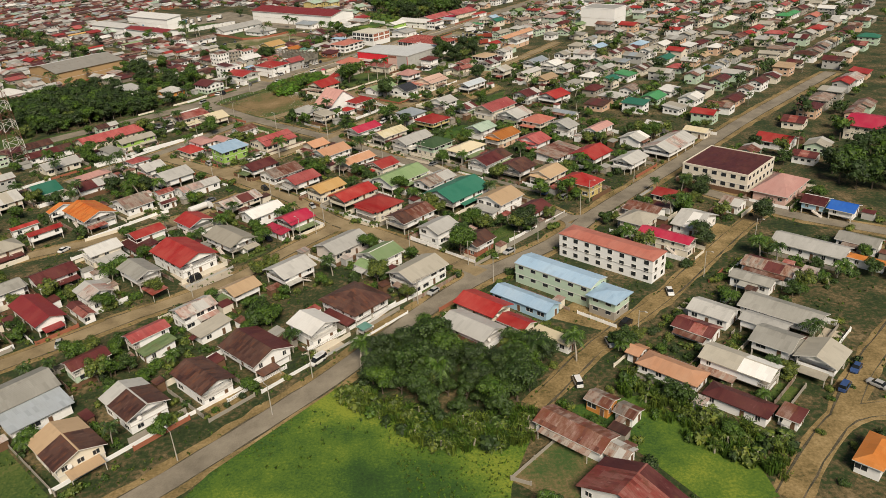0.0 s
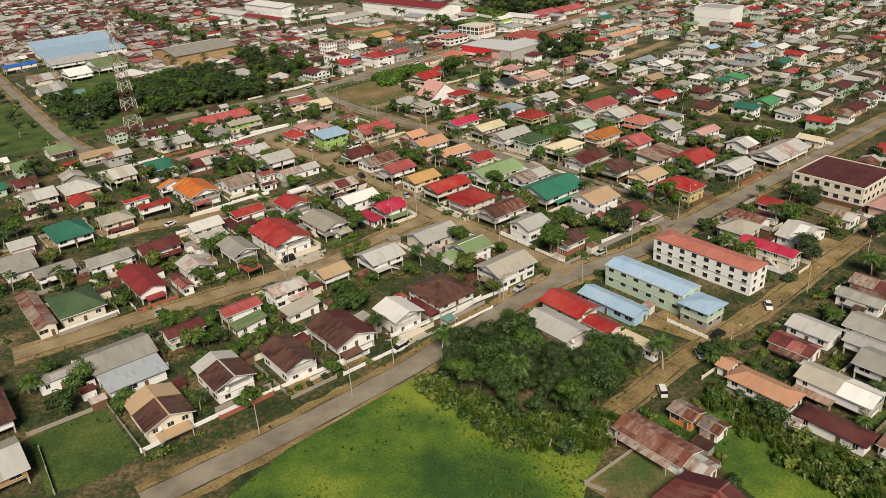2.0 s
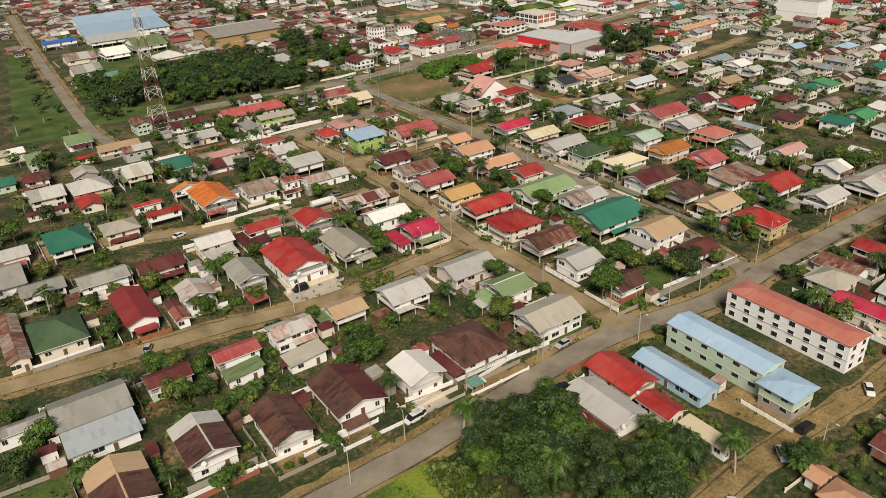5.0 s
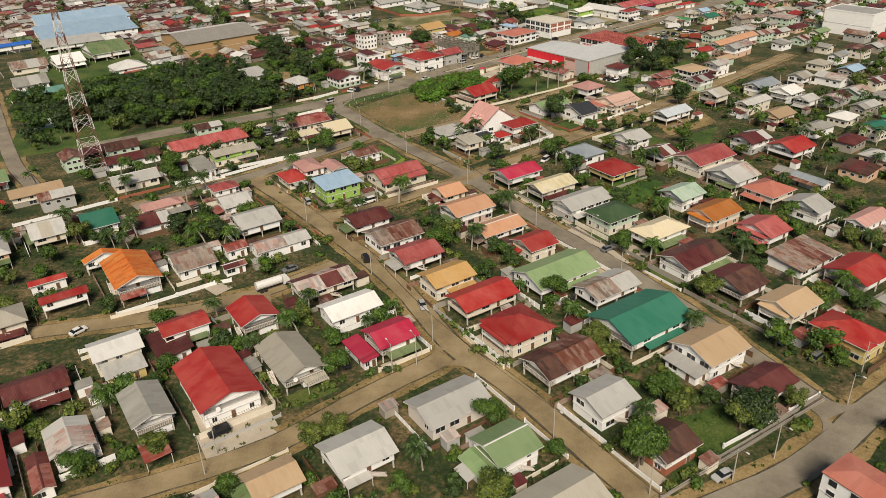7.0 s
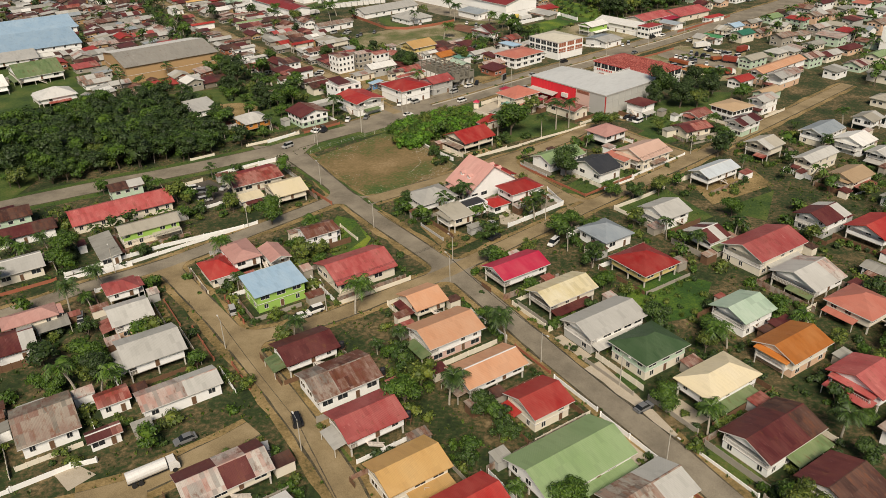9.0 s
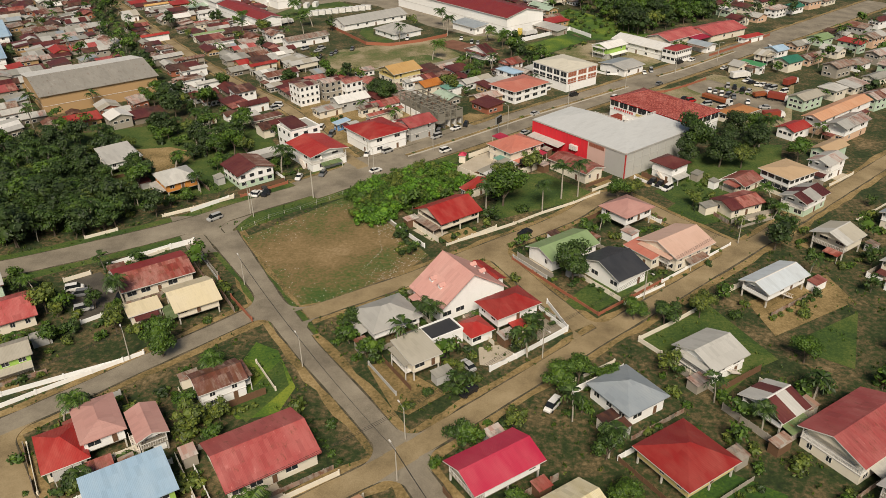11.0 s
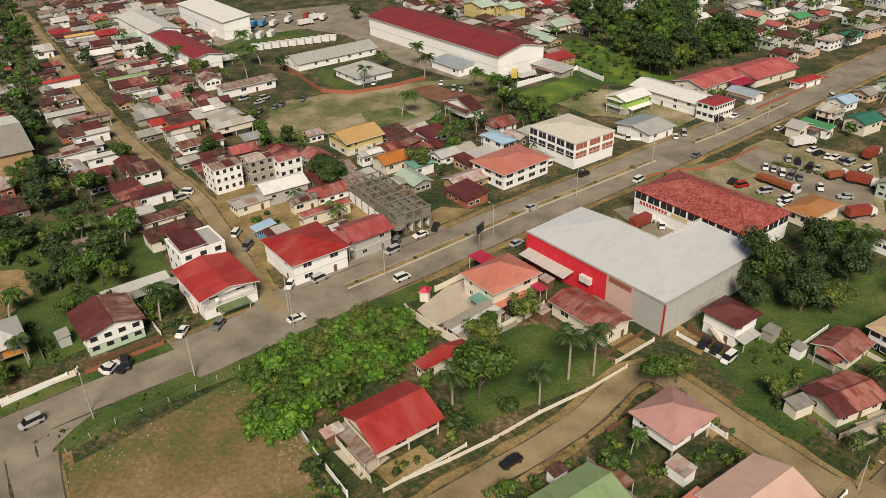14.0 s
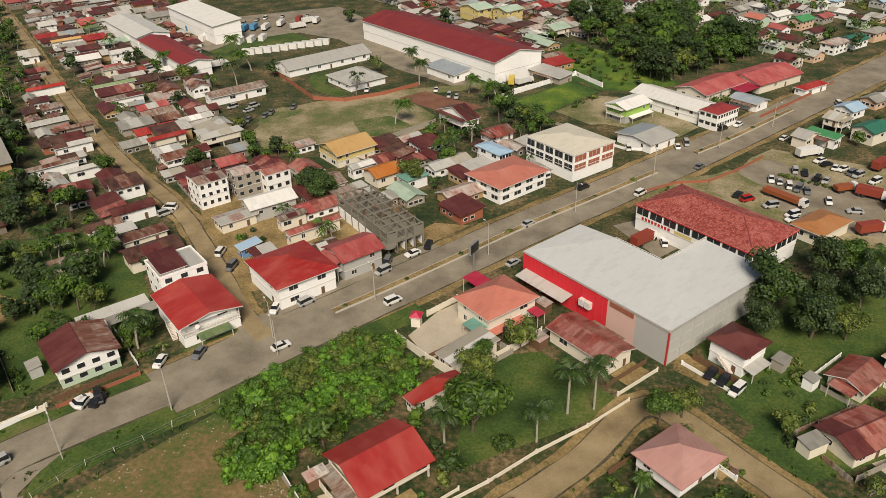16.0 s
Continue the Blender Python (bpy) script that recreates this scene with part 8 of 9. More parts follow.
plant("tree", -154.6, 663.0, 1.1)
plant("tree", -112.2, 579.4, 1.1)
plant("tree", -139.2, 572.5, 1.1)
plant("tree", -134.8, 549.3, 1.1)
plant("tree", -42.0, 573.4, 1.1)
plant("tree", -112.5, 773.3, 1.1)
plant("coco", -149.8, 710.6, 1.2)
plant("coco", -134.3, 684.4, 1.2)
plant("coco", -172.1, 686.2, 1.2)
plant("coco", -56.9, 669.9, 1.2)
plant("coco", -62.0, 689.2, 1.2)
plant("coco", -35.4, 660.7, 1.2)
plant("coco", -23.2, 648.2, 1.2)
plant("coco", -57.5, 624.3, 1.2)
fence([(-31.7, 498.5), (-24.3, 491.9), (-17.6, 487.1)], 2.2, "wall_cream")
fence([(-15.4, 488.2), (-8.1, 495.9), (-1.5, 503.2)], 2.2, "wall_cream")
fence([(-26.5, 507.5), (-20.8, 514.3)], 1.6, "wall_cream")
kiosk(-28.3, 504.1, 86)
billboard(-18.5, 527.9, 66)
car(-1.8, 521.4, 91, "white")
fence([(-101.9, 458.5), (-94.4, 468.2)], 1.2, "wall_white")
wire_fence([(-82.6, 448.8), (-77.7, 456.6), (-70.6, 463.7), (-64.1, 470.9), (-60.8, 474.4)])
car(-87.2, 471.7, 55, "white")
car(-84.5, 472.9, 125, "black")
fence([(-43.9, 459.6), (-37.9, 452.7), (-31.0, 445.5)], 1.4, "wall_white")
truck(-67.0, 292.8, 41, "box_white", True, 7.0)
fence([(-98.3, 157.6), (-85.3, 167.8), (-69.8, 150.6)], 1.1, "wall_concrete")
fence([(-93.2, 152.9), (-83.5, 140.0)], 1.3, "wall_concrete")
plant("dark", 22.0, 237.3, 1.0)
plant("dark", 43.8, 249.3, 1.0)
plant("tree", -133.7, 302.0, 1.1)
plant("tree", -125.6, 362.6, 1.1)
plant("tree", -130.2, 316.1, 1.1)
fence([(37.5, 243.0), (59.4, 260.1)], 1.2, "wall_white")
fence([(-122.9, 358.8), (-104.2, 376.4), (-85.6, 389.8)], 1.2, "wall_white")
fence([(-159.8, 323.1), (-136.6, 344.4)], 1.2, "wall_white")
woods([(-245.8, 451.7), (-216.6, 447.4), (-183.8, 398.9), (-188.8, 381.5), (-213.4, 409.2)], "dark+tree+coco", 6.5, 0.8)
woods([(-206.5, 467.2), (-147.3, 467.9), (-129.9, 435.7), (-152.3, 418.7), (-177.0, 410.2)], "dark+tree", 7, 0.9)
fence([(-9.2, 396.6), (-4.1, 401.4), (6.3, 412.9), (1.6, 422.8)], 1.3, "wall_white")
plant("bush", -20.5, 387.9, 0.9)
plant("bush", -16.8, 389.8, 0.9)
plant("bush", -24.0, 382.7, 0.9)
plant("bush", -17.4, 397.0, 0.9)
plant("bush", -33.6, 403.8, 0.9)
plant("bush", -2.9, 407.8, 0.9)
plant("tree", -35.7, 398.6, 0.9)
plant("tree", -40.4, 407.4, 0.9)
plant("tree", -26.5, 413.8, 0.9)
car(51.0, 575.6, 56, "black")
car(53.1, 572.9, 30, "red")
car(58.5, 569.2, 20, "silver")
car(63.0, 564.2, 30, "white")
car(62.4, 561.6, 30, "white")
car(62.4, 586.9, 80, "white")
car(64.4, 585.6, 80, "silver")
car(66.4, 583.0, 80, "white")
car(68.5, 581.0, 60, "grey")
car(70.6, 579.7, 80, "grey")
car(70.7, 594.2, 80, "silver")
car(73.1, 592.4, 80, "black")
car(75.7, 588.6, 60, "black")
car(77.6, 587.2, 60, "silver")
car(79.9, 602.3, 35, "white")
car(81.2, 599.8, 35, "black")
car(83.1, 597.4, 60, "white")
car(84.9, 596.4, 40, "white")
car(86.8, 593.7, 40, "grey")
car(87.9, 592.1, 40, "silver")
car(91.3, 588.1, 40, "white")
car(74.7, 573.6, 80, "white")
car(79.8, 567.9, 0, "silver")
truck(62.5, 574.5, -46, "box_orange", False, 11)
truck(80.5, 581.4, 20, "box_orange", False, 5)
truck(86.3, 578.3, -30, "box_red")
truck(79.5, 556.5, 20, "box_red")
truck(95.8, 598.6, 46, "box_red")
truck(77.0, 606.5, 26, "box_white", False, 7)
for hx in range(9):
    plant("bush", 66.0 + hx * 1.75, 590.8 - hx * 1.1, .55)
truck(22.2, 544.8, 46, "box_red")
car(27.8, 545.4, 91, "white")
plant("dark", 7.3, 432.6, 1.05)
plant("tree", 35.4, 421.3, 1.0)
plant("tree", 27.4, 418.0, 1.0)
plant("tree", 20.9, 418.6, 1.0)
woods([(52.0, 476.8), (61.5, 486.4), (64.9, 478.4), (60.5, 466.3), (53.9, 464.3)], "dark+coco+tree", 5.5, 0.8)
woods([(20.8, 363.1), (32.2, 375.0), (42.5, 370.3), (37.3, 354.7), (25.4, 350.1)], "shrub+bush+reed", 4.5, 0.6)
woods([(-128, 470), (-119, 486), (-112, 502), (-101, 520), (-112, 532), (-146, 520), (-132, 500)], "dark+tree+shrub+coco", 4.8, 0.85)
woods([(-106, 484), (-103, 498), (-90, 496), (-84, 488), (-88, 478)], "tree+shrub", 3.8, 0.75)
woods([(-118, 452), (-104, 464), (-102, 470), (-106, 478), (-116, 462), (-128, 468)], "shrub+tree+coco", 4.4, 0.75)
woods([(56, 452), (66, 462), (76, 474), (66, 472), (58, 466)], "tree+shrub+dark", 4.5, 0.8)
woods([(38, 489), (48, 489), (54, 497), (46, 503), (41, 497)], "shrub+bush+tree", 3.6, 0.7)
canopy(-15.4, 501.2, -44, 4.5, 3.2, 3, "roof_tealgrey", "teal canopy beside the coral-roofed house")
canopy(-16.7, 517.5, -44, 5.5, 4.0, 4.2, "roof_crim", "flat crimson carport roof on posts")
canopy(-2.8, 507.8, -44, 3.4, 2.4, 3, "roof_crim", "small crimson porch canopy on posts")
canopy(35.7, 447.9, 44, 7.5, 5.0, 2.8, "roof_rustwhite", "patched sheet carport on posts")
canopy(56.7, 492.5, 46, 11, 4.5, 2.8, "roof_rustred", "rusty slatted shelter roof on posts")
canopy(-90.0, 498.1, 46, 12, 3.2, 2.8, "roof_grey", "long grey sheet lean-to on posts")
canopy(-110.3, 334.1, 41, 7, 5, 2.7, "roof_grey", "grey sheet carport on posts")
canopy(11.0, 452.7, -46, 6, 4.5, 2.6, "roof_rust", "rusty slatted roof over a yard shelter")
canopy(-8.7, 197.5, 41, 3.2, 2.8, 2.6, "roof_tealgrey", "small teal canopy over a gate")
canopy(-68.3, 230.5, -49, 7, 5, 2.7, "roof_rustred", "patched rusty shelter beside the house")
canopy(-164.1, 384.5, 41, 18, 7, 3, "roof_dred", "long maroon shelter roof on posts")


# ---------------------------------------------------------------- the rest of the town
KNOWN = [(-115, 160), (-35, 150), (100, 130), (150, 200), (130, 300), (110, 360), (85, 400), (125, 480), (80, 510), (-60, 500), (-110, 460), (-125, 400), (-165, 300), (-140, 220)]
OPEN = [[(-226, 431), (-202, 374), (-165, 395), (-168, 426), (-206, 514), (-234, 553), (-300, 560), (-330, 560), (-262, 470)],
        [(-362, 585), (-301, 476), (-250, 402), (-215, 360), (-200, 340), (-260, 340), (-420, 560)],
        [(-113, 466), (-93, 466), (-99, 450), (-150, 440), (-190, 500), (-140, 530), (-100, 509)],
        [(8, 661), (18, 667), (45, 640), (50, 624), (30, 618), (10, 632), (-8, 640), (-23, 645)],
        [(40, 584), (68, 606), (80, 617), (97, 599), (84, 553), (62, 553)],
        [(-110, 395), (-60, 520), (20, 560), (80, 500), (20, 420), (-60, 400)],
        [(-24, 656), (6, 688), (-10, 720), (5, 745), (90, 765), (92, 716), (80, 702), (108, 692), (110, 684), (64, 628), (40, 604), (14, 612), (-3, 610), (-18, 640)],
        [(-92, 497), (-78, 483), (-72, 487), (-86, 502)],
        [(-226, 796), (-211, 861), (-117, 846), (-25, 672), (2, 689), (11, 664), (-20, 616), (-54, 606), (-101, 595), (-125, 631), (-162, 696)]]


def far_house(heap, x, y, ang, L, W, e, kind, roof, wall, rnd):
    m = pose(x, y, 0, 0, 0, ang)
    pitch = {"g": 0.36, "h": 0.4, "m": 0.1}[kind]
    rise = (W if kind == "m" else W / 2) * pitch
    l, w = L / 2 - .6, W / 2 - .6
    bm = bmesh.new()
    if kind == "g":
        vs = [[bm.verts.new(c) for c in ((sx, -w, 0), (sx, w, 0), (sx, w, e + .15), (sx, 0, e + .15 + w * pitch), (sx, -w, e + .15))] for sx in (-l, l)]
        bm.faces.new(vs[0])
        bm.faces.new(vs[1][::-1])
        for i in range(5):
            bm.faces.new((vs[0][i], vs[0][(i + 1) % 5], vs[1][(i + 1) % 5], vs[1][i]))
    else:
        box(bm, -l, l, -w, w, 0, e)
    bmesh.ops.recalc_face_normals(bm, faces=bm.faces)
    heap.add(to_mesh("wall", bm, ["wall_" + wall]), m)
    bm = bmesh.new()
    cuts = rnd.choice(((), (.1,), (-.3,), (.4,), (-.4, .3))) if roof in WEATHERED else ()
    roof_shape(bm, kind, L, W, e, rise, .2, cuts)
    heap.add(to_mesh("roof", bm, ["roof_" + roof, "roof_" + roof, "roof_" + rnd.choice(WEATHERED.get(roof, (roof,)))]), m)
    for sx, sy, rz, span in ((0, -w, 0, l), (l, 0, 90, w), (0, w, 180, l), (-l, 0, -90, w)):
        if math.cos(radians(ang + rz)) > .2:
            for z in ([e - 1.2, 1.4] if e > 4.5 else [e - 1.5]):
                for k in (-.6, 0, .55):
                    if rnd.random() < .8:
                        heap.add(FARWIN, m @ pose(sx + (k * span if rz in (0, 180) else 0), sy + (k * span if rz in (90, -90) else 0), z, 0, 0, rz))
    HOUSES.append((x, y, math.hypot(L, W) / 2, ang, L, W))


def infill(heap, tight, small=False):
    """Rows of far houses; tight: the crowded quarter beyond the highway."""
    rnd = random.Random(5 + tight + 7 * small)
    th = radians(45 if tight else 43)
    c, s = math.cos(th), math.sin(th)
    n = 0
    tones = (["lgrey"] * 6 + ["rustgrey"] * 5 + ["rust"] * 4 + ["dred"] * 4 + ["red"] * 3 + ["grey"] * 4 + ["beige"] * 3 + ["pinkred"] * 2
             + ["brown"] * 3 + ["white"] * 3 + ["green", "teal", "tan", "coral", "lgreen", "blue", "rustwhite", "rustwhite"])
    if tight:
        tones = ["lgrey"] * 4 + ["rustgrey"] * 4 + ["rust"] * 3 + ["dred"] * 7 + ["grey"] * 7 + ["brown"] * 9 + ["rustwhite"] * 5 + ["white"] + ["red", "mossgreen", "pinkred", "mintroof"]
    walls = ("concrete", "old_concrete", "grey", "brick", "tanwall", "old_concrete", "white", "concrete") if tight else ("white", "white", "cream", "cream", "peachwall", "grey", "mint", "concrete")
    v = -200.0
    while v < 1200:
        u = 0.0
        while u < 1500:
            x, y = (u - 250) * c - v * s + 60, (u - 250) * s + v * c + 60
            u += rnd.uniform(6, 8) if small else rnd.uniform(10, 13.5) if tight else rnd.uniform(14.5, 19)
            if not (170 < y < 1150) or abs(x) > .66 * (y - 30) + 12:
                continue
            if tight != (y > 1.45 * x + 590 and y > 455 and x < 20):
                continue
            if inside((x, y), KNOWN) or any(inside((x, y), p) for p in OPEN + WOODS + FIELDS):
                continue
            if road_dist(x, y) < (4.5 if tight else 6.5) or rnd.random() < (.1 if tight else .07):
                continue
            L, W = (rnd.uniform(6, 9.5), rnd.uniform(4.5, 6)) if small else (rnd.uniform(9, 15), rnd.uniform(6.5, 9)) if tight else (rnd.uniform(8.5, 13.5), rnd.uniform(6.5, 9.5))
            g = 2.4 if small else 3.3 if tight else 5.0
            if not (free_of_houses(x, y, g) and free_of_houses(x + 3, y, g - 1.6) and free_of_houses(x - 3, y, g - 1.6)):
                continue
            e = rnd.choice((2.2, 2.4, 2.6)) if small else rnd.choice((2.3, 2.5, 2.6, 2.8, 2.9, 4.2)) if tight else rnd.choice((3.0, 3.2, 3.6, 4.4, 4.6, 4.8))
            far_house(heap, x, y, math.degrees(th) + (0 if rnd.random() < .6 else -90) + rnd.uniform(-3, 3), L, W, e, rnd.choice("gggmmm" if tight else "gggghm"), rnd.choice(tones), rnd.choice(walls), rnd)
            n += 1
        v += rnd.uniform(5, 6.5) if small else rnd.uniform(8.2, 9.6) if tight else rnd.uniform(15, 18)


def yards():
    """Bushes and small trees in the gaps round the houses."""
    rnd = random.Random(9)
    n = 0
    for hx, hy, r, a, L, W in list(HOUSES):
        near = hy < 480 and abs(hx) < 150
        if min(L, W) < 6.05 and hy > 455:
            continue
        for _ in range(rnd.choice((8, 10, 12, 14)) if near else rnd.choice((1, 2, 2, 3))):
            q = rnd.uniform(0, 6.28)
            d = r + rnd.uniform(-1.5, 4.5)
            x, y = hx + math.cos(q) * d, hy + math.sin(q) * d
            key = rnd.choice(("bush", "bush", "shrub", "tree", "tree", "shrub", "tree", "shrub", "bush", "bush", "tree", "coco") if near else ("tree", "tree", "bush", "dark", "coco"))
            gap = dict(bush=1.2, tree=2.0, banana=1.2, shrub=1.5, coco=1.2, dark=2.5)[key]
            if free_of_houses(x, y, gap) and road_dist(x, y) > (gap if hy < 480 else 6) and not any(inside((x, y), p) for p in FIELDS) and not inside((x, y), BARE):
                plant(key, x, y, rnd.uniform(.6, 1.0) if near else rnd.uniform(.7, 1.1), None if near else HEAP_WOODS)
                n += 1


far = Heap(pose(0, 0, 0, 0, 0, 44))
infill(far, True)
infill(far, True, True)
infill(far, False)
far.pour("far_houses", "crowded far houses with grey, red and rusty metal roofs", "houses")


def lot_walls():
    """Low walls along the street side of the plots, and sheds behind."""
    rnd = random.Random(12)
    n = sheds = 0
    for hx, hy, r, a, L, W in list(HOUSES)[:290]:
        if hy > 520 or max(L, W) > 22 or min(L, W) < 5.5:
            continue
        best = None
        for k in range(4):
            q = radians(a + 90 * k)
            half = (L if k % 2 == 0 else W) / 2
            d = Vector((math.cos(q), math.sin(q), 0))
            rd = road_dist(hx + d.x * (half + 3), hy + d.y * (half + 3))
            if best is None or rd < best[0]:
                best = (rd, d, half, (W if k % 2 == 0 else L) / 2)
        rd, d, half, side = best
        if rd < 14 and rnd.random() < .75:
            s = Vector((-d.y, d.x, 0))
            off = half + max(1.2, min(4.5, 3 + rd - .8))
            p = Vector((hx, hy, 0)) + d * off
            A, B = p - s * (side + 1.5), p + s * (side + 1.2)
            if all(road_dist(q.x, q.y) > -.9 and free_of_houses(q.x, q.y, .3) for q in (A, p, B)):
                fence([(A.x, A.y), (B.x, B.y)], rnd.choice((.8, 1.0, 1.2)), rnd.choice(("wall_white", "wall_cream", "wall_concrete", "wall_white", "wall_brick", "wall_grey")))
                n += 1
        if n % 8 == 1:
            p = Vector((hx, hy, 0)) - d * (half + 1.3) + Vector((-d.y, d.x, 0)) * side * .5
            if free_of_houses(p.x, p.y, .8) and road_dist(p.x, p.y) > 1:
                water_tank(p.x, p.y)
        for _ in range(2 if abs(hx) < 110 and 190 < hy < 420 else 1):
            s = Vector((-d.y, d.x, 0)) * (1 if rnd.random() < .5 else -1)
            p = Vector((hx, hy, 0)) - d * (half + 2.2) * rnd.uniform(.2, 1.0) + s * (side + 2.2)
            if free_of_houses(p.x, p.y, 1.5) and road_dist(p.x, p.y) > 2.5:
                shed(p.x, p.y, a, rnd)
                sheds += 1


def shed(x, y, ang, rnd):
    ob = new("shed")
    ob.matrix_world = pose(x, y, 0, 0, 0, ang)
    L, W, e = rnd.uniform(2.6, 4.6), rnd.uniform(2.2, 3.2), rnd.uniform(2.1, 2.5)
    key = rnd.choice(("rust", "rustgrey", "brown", "dred", "grey", "rustred", "rustwhite"))
    tagged(ob, f"small lean-to shed with a {ROOF_WORD[key]} metal roof", "shed", "sheds in the yards")
    bm = bmesh.new()
    v = box(bm, -L / 2 + .2, L / 2 - .2, -W / 2 + .2, W / 2 - .2, 0, e - .15)
    part("wall", bm, rnd.choice(("wall_white", "wall_concrete", "wall_cream", "wall_grey", "timber")), ob)
    bm = bmesh.new()
    roof_shape(bm, "m", L, W, e, W * .12, .08)
    part("roof", bm, ["roof_" + key, "roof_" + key], ob)
    HOUSES.append((x, y, math.hypot(L, W) / 2, ang, L, W))


def front_yards():
    """Paved or bare strips between the houses and the street."""
    rnd = random.Random(21)
    for hx, hy, r, a, L, W in list(HOUSES)[:290]:
        if hy > 520 or max(L, W) > 24 or min(L, W) < 6 or rnd.random() < .3:
            continue
        best = None
        for k in range(4):
            q = radians(a + 90 * k)
            half, side = ((L, W) if k % 2 == 0 else (W, L))
            d = Vector((math.cos(q), math.sin(q), 0))
            rd = road_dist(hx + d.x * (half / 2 + 3), hy + d.y * (half / 2 + 3))
            if best is None or rd < best[0]:
                best = (rd, d, half / 2, side / 2)
        rd, d, half, side = best
        if rd > 9:
            continue
        s = Vector((-d.y, d.x, 0))
        w, dep = side * rnd.uniform(.5, 1.0), min(4.5, 3 + rd)
        c = Vector((hx, hy, 0)) + d * (half - .6) + s * (side - w) * rnd.choice((-1, 1))
        quad = [c - s * w, c + s * w, c + s * w + d * dep, c - s * w + d * dep]
        if dep > 1 and all(free_of_houses(q.x, q.y, .2) for q in quad[2:]):
            mat = rnd.choice(("paving", "dirt", "dirt", "lawn", "paving"))
            sheet("yard", [(q.x, q.y) for q in quad], .0463 + .0002 * rnd.randrange(8), mat, {"paving": "pale concrete front yard", "dirt": "bare sandy front yard", "lawn": "small green front lawn"}[mat])


def hedges():
    rnd = random.Random(31)
    heap = Heap(Matrix())
    for hx, hy, r, a, L, W in list(HOUSES)[:290]:
        if hy > 480 or min(L, W) < 5.5:
            continue
        for k in range(4):
            if rnd.random() < .5:
                continue
            q = radians(a + 90 * k)
            half, side = ((L, W) if k % 2 == 0 else (W, L))
            d = Vector((math.cos(q), math.sin(q), 0))
            s = Vector((-d.y, d.x, 0))
            off, t = half / 2 + rnd.uniform(1.8, 3.4), -side * .6
            while t < side * .6:
                p = Vector((hx, hy, 0)) + d * (off + rnd.uniform(-.4, .4)) + s * t
                if free_of_houses(p.x, p.y, .7) and road_dist(p.x, p.y) > .2 and not inside((p.x, p.y), BARE):
                    plant(rnd.choice(("bush", "shrub", "bush", "shrub")), p.x, p.y, rnd.uniform(.35, .75), heap)
                t += rnd.uniform(2.0, 3.6)
    heap.pour("hedges", "uneven green hedges and garden shrubs along plot lines", "hedge")


def cables(pts, h):
    """Three slack wires from pole to pole."""
    bm = bmesh.new()
    for (x0, y0), (x1, y1) in zip(pts, pts[1:]):
        for o in (-.35, 0, .35):
            prev = None
            for k in range(7):
                t = k / 6
                p = Vector((x0 + (x1 - x0) * t + o * .7, y0 + (y1 - y0) * t - o * .7, h - .3 - 2.4 * t * (1 - t)))
                if prev:
                    beam(bm, prev, p, .035)
                prev = p
    if bm.verts:
        tagged(obj_from("power_line", bm, "rubber"), "slack overhead power cables between the poles", "power line", kind="stuff")
    else:
        bm.free()


def poles_along():
    for line, half in ROADS[:6]:
        row = []
        for i in range(6, len(line) - 3, 9):
            p, d = line[i], (line[i + 1] - line[i - 1]).normalized()
            q = p + Vector((-d.y, d.x, 0)) * (half - .6)
            if 120 < q.y < 480 and abs(q.x) < 140 and free_of_houses(q.x, q.y, .8):
                lamp_pole(round(q.x, 1), round(q.y, 1), 7.5)
                row.append((q.x, q.y))
        cables(row, 7.5)


def plot_fences():
    """Sheet and board fences along the sides and backs of the plots."""
    rnd = random.Random(44)
    kinds = (("wall_concrete", "grey block fence between the plots"), ("roof_rustgrey", "rusty sheet fence between the plots"), ("timber", "weathered board fence between the plots"),
             ("wall_cream", "cream wall between the plots"), ("wall_white", "white wall between the plots"))
    runs = {mat: bmesh.new() for mat, label in kinds}
    for hx, hy, r, a, L, W in list(HOUSES)[:290]:
        if not 150 < hy < 500 or abs(hx) > 150 or max(L, W) > 24 or min(L, W) < 6:
            continue
        for k in range(4):
            if rnd.random() < .45:
                continue
            q = radians(a + 90 * k)
            half, side = ((L, W) if k % 2 == 0 else (W, L))
            d = Vector((math.cos(q), math.sin(q), 0))
            t = Vector((-d.y, d.x, 0))
            off, hh = half / 2 + rnd.uniform(1.3, 2.2), rnd.uniform(1.0, 1.7)
            bm = runs[rnd.choice(kinds)[0]]
            u = -side / 2 - 1.2
            while u < side / 2 + 1.0:
                p, p2 = (Vector((hx, hy, 0)) + d * off + t * (u + v) for v in (0, 1.9))
                mid = (p + p2) / 2
                if free_of_houses(mid.x, mid.y, .5) and road_dist(mid.x, mid.y) > -.3 and not inside((mid.x, mid.y), FIELDS[0]) and not inside((mid.x, mid.y), FIELDS[1]):
                    z = Vector((0, 0, hh / 2 + rnd.uniform(-.03, .03)))
                    beam(bm, p + z, p2 + z, .07, hh)
                    beam(bm, p, p + Vector((0, 0, hh + .12)), .14)
                u += 1.95
    for mat, label in kinds:
        tagged(obj_from("plot_fences", runs[mat], mat), label.replace("fence between", "fences between").replace("wall between", "walls between"), "fence", kind="stuff")


lot_walls()
plot_fences()
poles_along()
front_yards()
yards()
hedges()
HEAP_WOODS.pour("far_trees", "dark green trees and palms scattered among far houses", "trees")


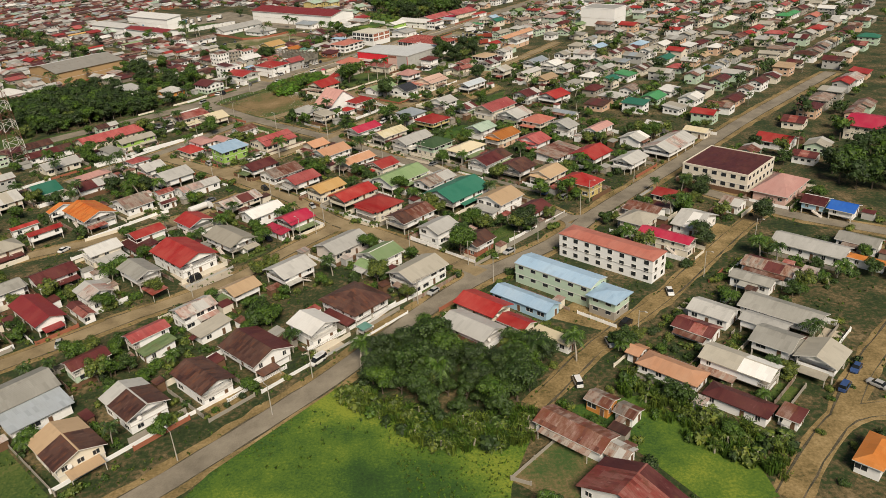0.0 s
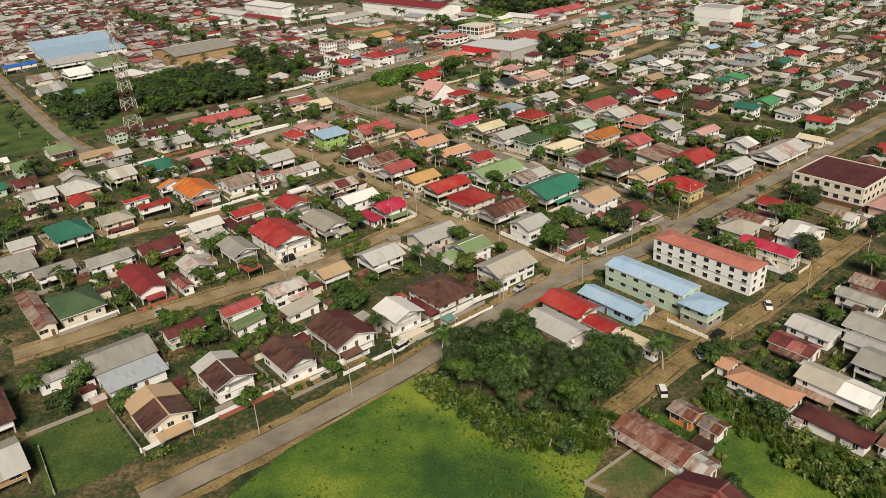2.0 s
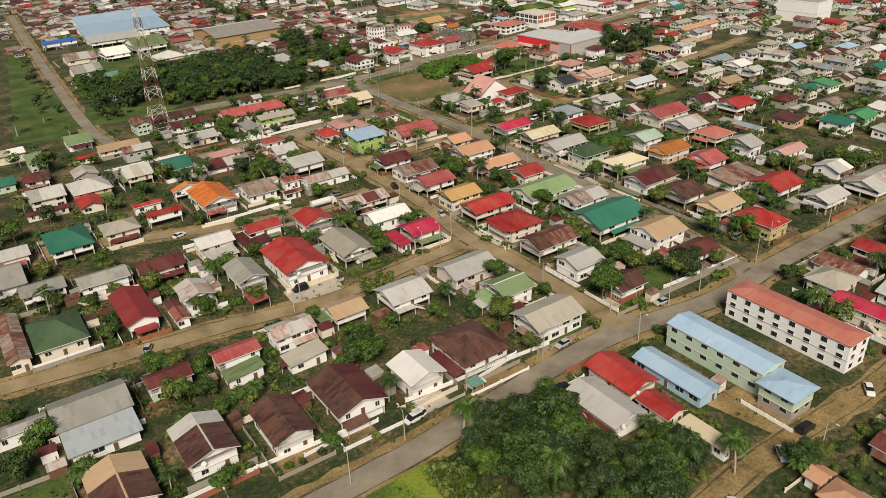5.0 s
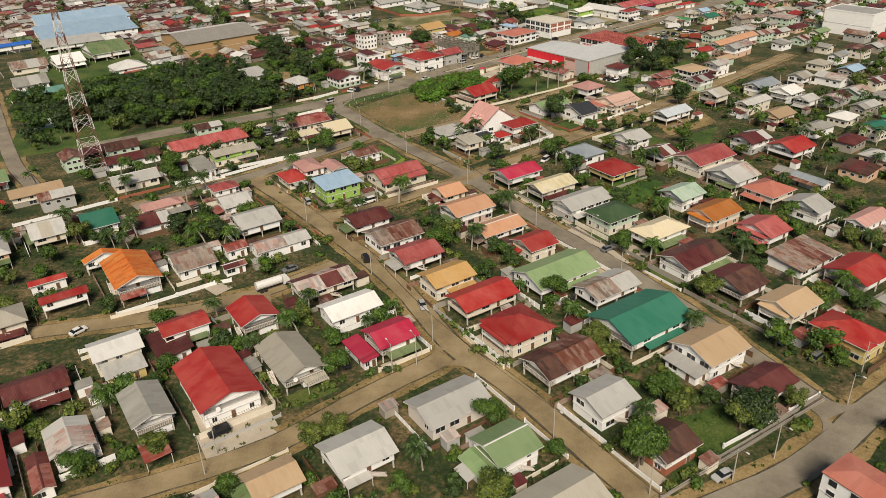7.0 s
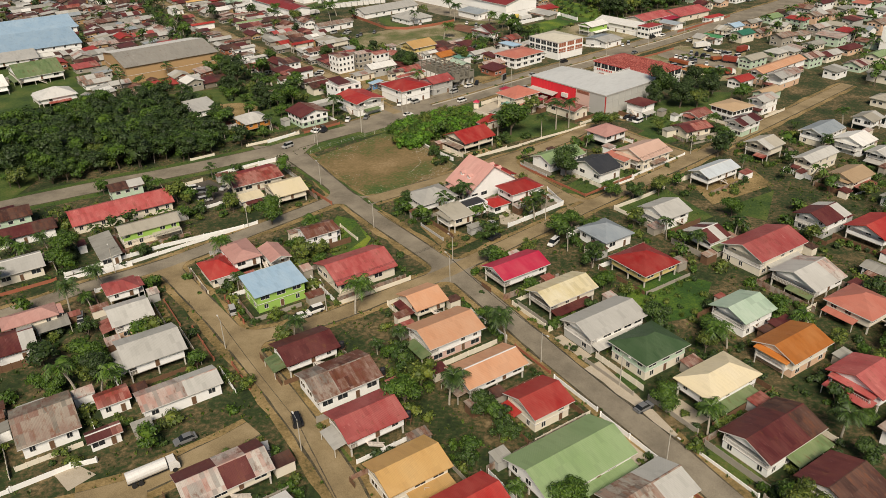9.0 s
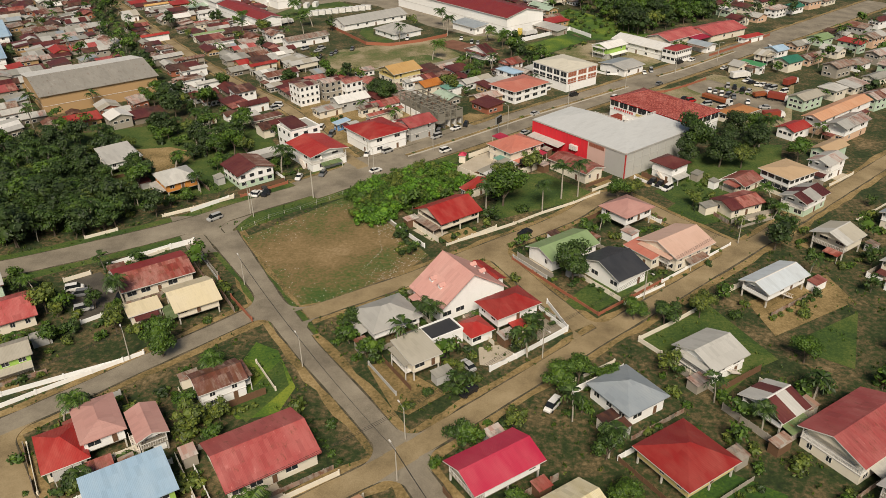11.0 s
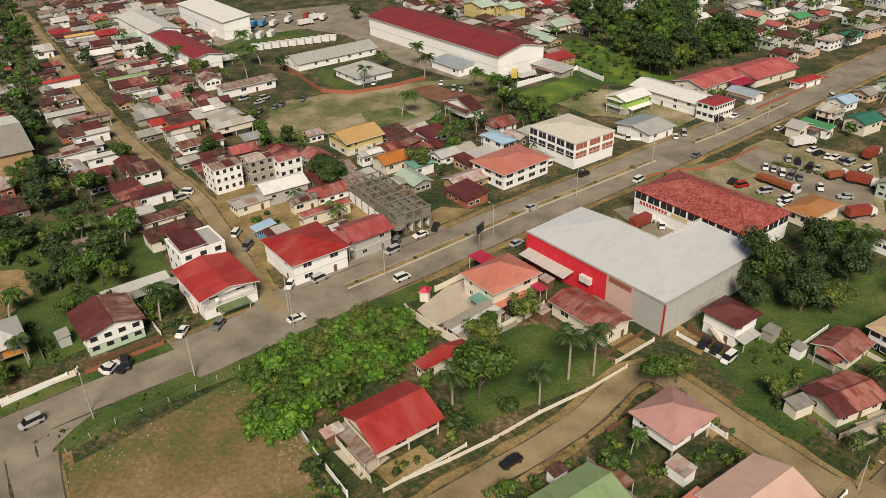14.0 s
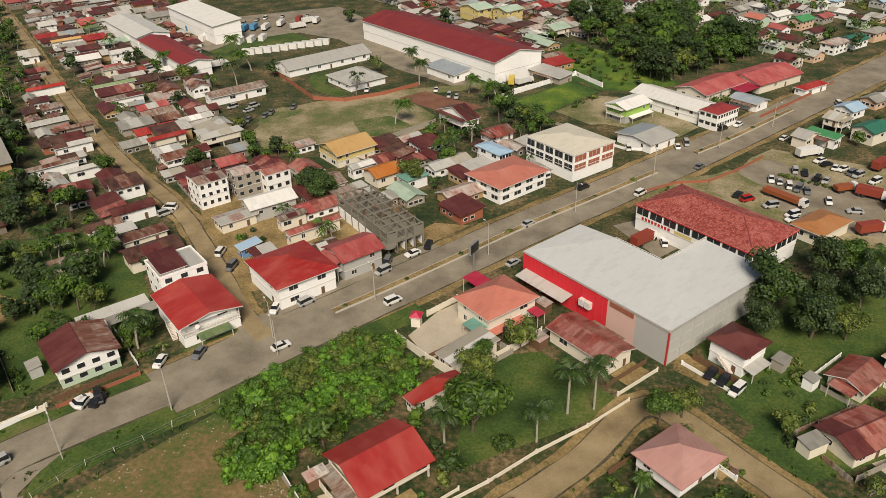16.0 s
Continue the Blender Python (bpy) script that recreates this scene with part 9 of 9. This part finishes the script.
# ---------------------------------------------------------------- weeds and grass
def tuft_mesh(name, mat, seed, n, size, upright):
    rnd = random.Random(seed)
    bm = bmesh.new()
    for _ in range(n):
        a = rnd.uniform(0, 6.28)
        q = Vector((math.cos(a), math.sin(a), 0)) * size * rnd.uniform(.1, .8)
        up = Vector((rnd.uniform(-.5, .5), rnd.uniform(-.5, .5), upright)).normalized() * size * rnd.uniform(.5, 1.0)
        s = Vector((-math.sin(a), math.cos(a), 0)) * size * rnd.uniform(.18, .32)
        bm.faces.new([bm.verts.new(p) for p in (q - s, q + s, q + s * .4 + up, q - s * .4 + up)])
    return to_mesh(name, bm, [mat])


TUFTS = [tuft_mesh("tuft", m, k, 9, .55, .8) for k, m in enumerate(("leaf_a", "leaf_b", "leaf_c", "leaf_a"))]
BLADES = [tuft_mesh("tuft", m, 20 + k, 9, .5, .9) for k, m in enumerate(("leaf_c", "leaf_e", "leaf_c", "leaf_a"))]
RP = np.array([(p.x, p.y, h) for line, h in ROADS for p in line])
HP = np.array([(x, y, math.cos(radians(a)), math.sin(radians(a)), L / 2 + .3, W / 2 + .3) for x, y, r, a, L, W in HOUSES])


def open_ground(pts, gap):
    ok = np.ones(len(pts), bool)
    for k in range(0, len(pts), 500):
        q = pts[k:k + 500]
        d = np.hypot(q[:, None, 0] - RP[None, :, 0], q[:, None, 1] - RP[None, :, 1]) - RP[None, :, 2]
        dx, dy = q[:, None, 0] - HP[None, :, 0], q[:, None, 1] - HP[None, :, 1]
        u, v = dx * HP[None, :, 2] + dy * HP[None, :, 3], -dx * HP[None, :, 3] + dy * HP[None, :, 2]
        ok[k:k + 500] = (d.min(1) > gap) & ~((np.abs(u) < HP[None, :, 4]) & (np.abs(v) < HP[None, :, 5])).any(1)
    return pts[ok]


def scatter(name, label, box4, count, lo, hi, seed, poly=None, gap=-.6, patch=.08):
    rg = np.random.default_rng(seed)
    pts = np.column_stack((rg.uniform(box4[0], box4[1], count), rg.uniform(box4[2], box4[3], count)))
    if poly is None:
        pts = open_ground(pts, gap)
    heap = Heap(Matrix())
    rnd = random.Random(seed)
    for x, y in pts:
        if poly is not None and not inside((x, y), poly):
            continue
        if poly is None and any(inside((x, y), q) for q in FIELDS[1:3]):
            continue
        if noise.noise(Vector((x * patch, y * patch, seed))) < -.12:
            continue
        s = rnd.uniform(lo, hi)
        heap.add((TUFTS if poly is None else BLADES)[rnd.randrange(4)], pose(x, y, 0.02, 0, 0, rnd.uniform(0, 360)) @ Matrix.Diagonal((s, s, s * rnd.uniform(.7, 1.3), 1)))
    heap.pour(name, label, "weeds")


scatter("weeds", "low green weeds and garden plants between the houses", (-160, 130, 150, 480), 15000, .35, 1.1, 3)
scatter("grass_tufts", "rank tufts of grass in the green field", (-80, 40, 95, 180), 9000, .35, .9, 4, FIELDS[0], patch=.03)


def rubble(name, label, poly, count, seed):
    """Loose stones and litter."""
    rnd = random.Random(seed)
    bm = bmesh.new()
    bmesh.ops.create_icosphere(bm, subdivisions=1, radius=.22)
    for v in bm.verts:
        v.co *= rnd.uniform(.6, 1.2)
        v.co.z *= .6
    me = to_mesh("stone", bm, ["kerb"])
    heap = Heap(Matrix())
    xs, ys = [p[0] for p in poly], [p[1] for p in poly]
    cx, cy = sum(xs) / len(xs), sum(ys) / len(ys)
    n = 0
    while n < count:
        t, e = rnd.random(), rnd.randrange(len(poly))
        (x0, y0), (x1, y1) = poly[e - 1], poly[e]
        k = abs(rnd.gauss(0, .16))
        x, y = x0 + (x1 - x0) * t, y0 + (y1 - y0) * t
        x, y = x + (cx - x) * k, y + (cy - y) * k
        s = rnd.uniform(.25, 1.0)
        heap.add(me, pose(x, y, .06, 0, 0, rnd.uniform(0, 360)) @ Matrix.Diagonal((s, s * rnd.uniform(.5, 1), s * .7, 1)))
        n += 1
    heap.pour(name, label, "rubble")


rubble("rubble", "pale rubble and litter round the vacant lot", FIELDS[1], 420, 8)
rubble("rubble", "band of broken concrete and litter beside the wall", [(-47, 459), (-42, 456), (-34, 441), (-37, 427), (-45, 431), (-42, 443)], 200, 9)
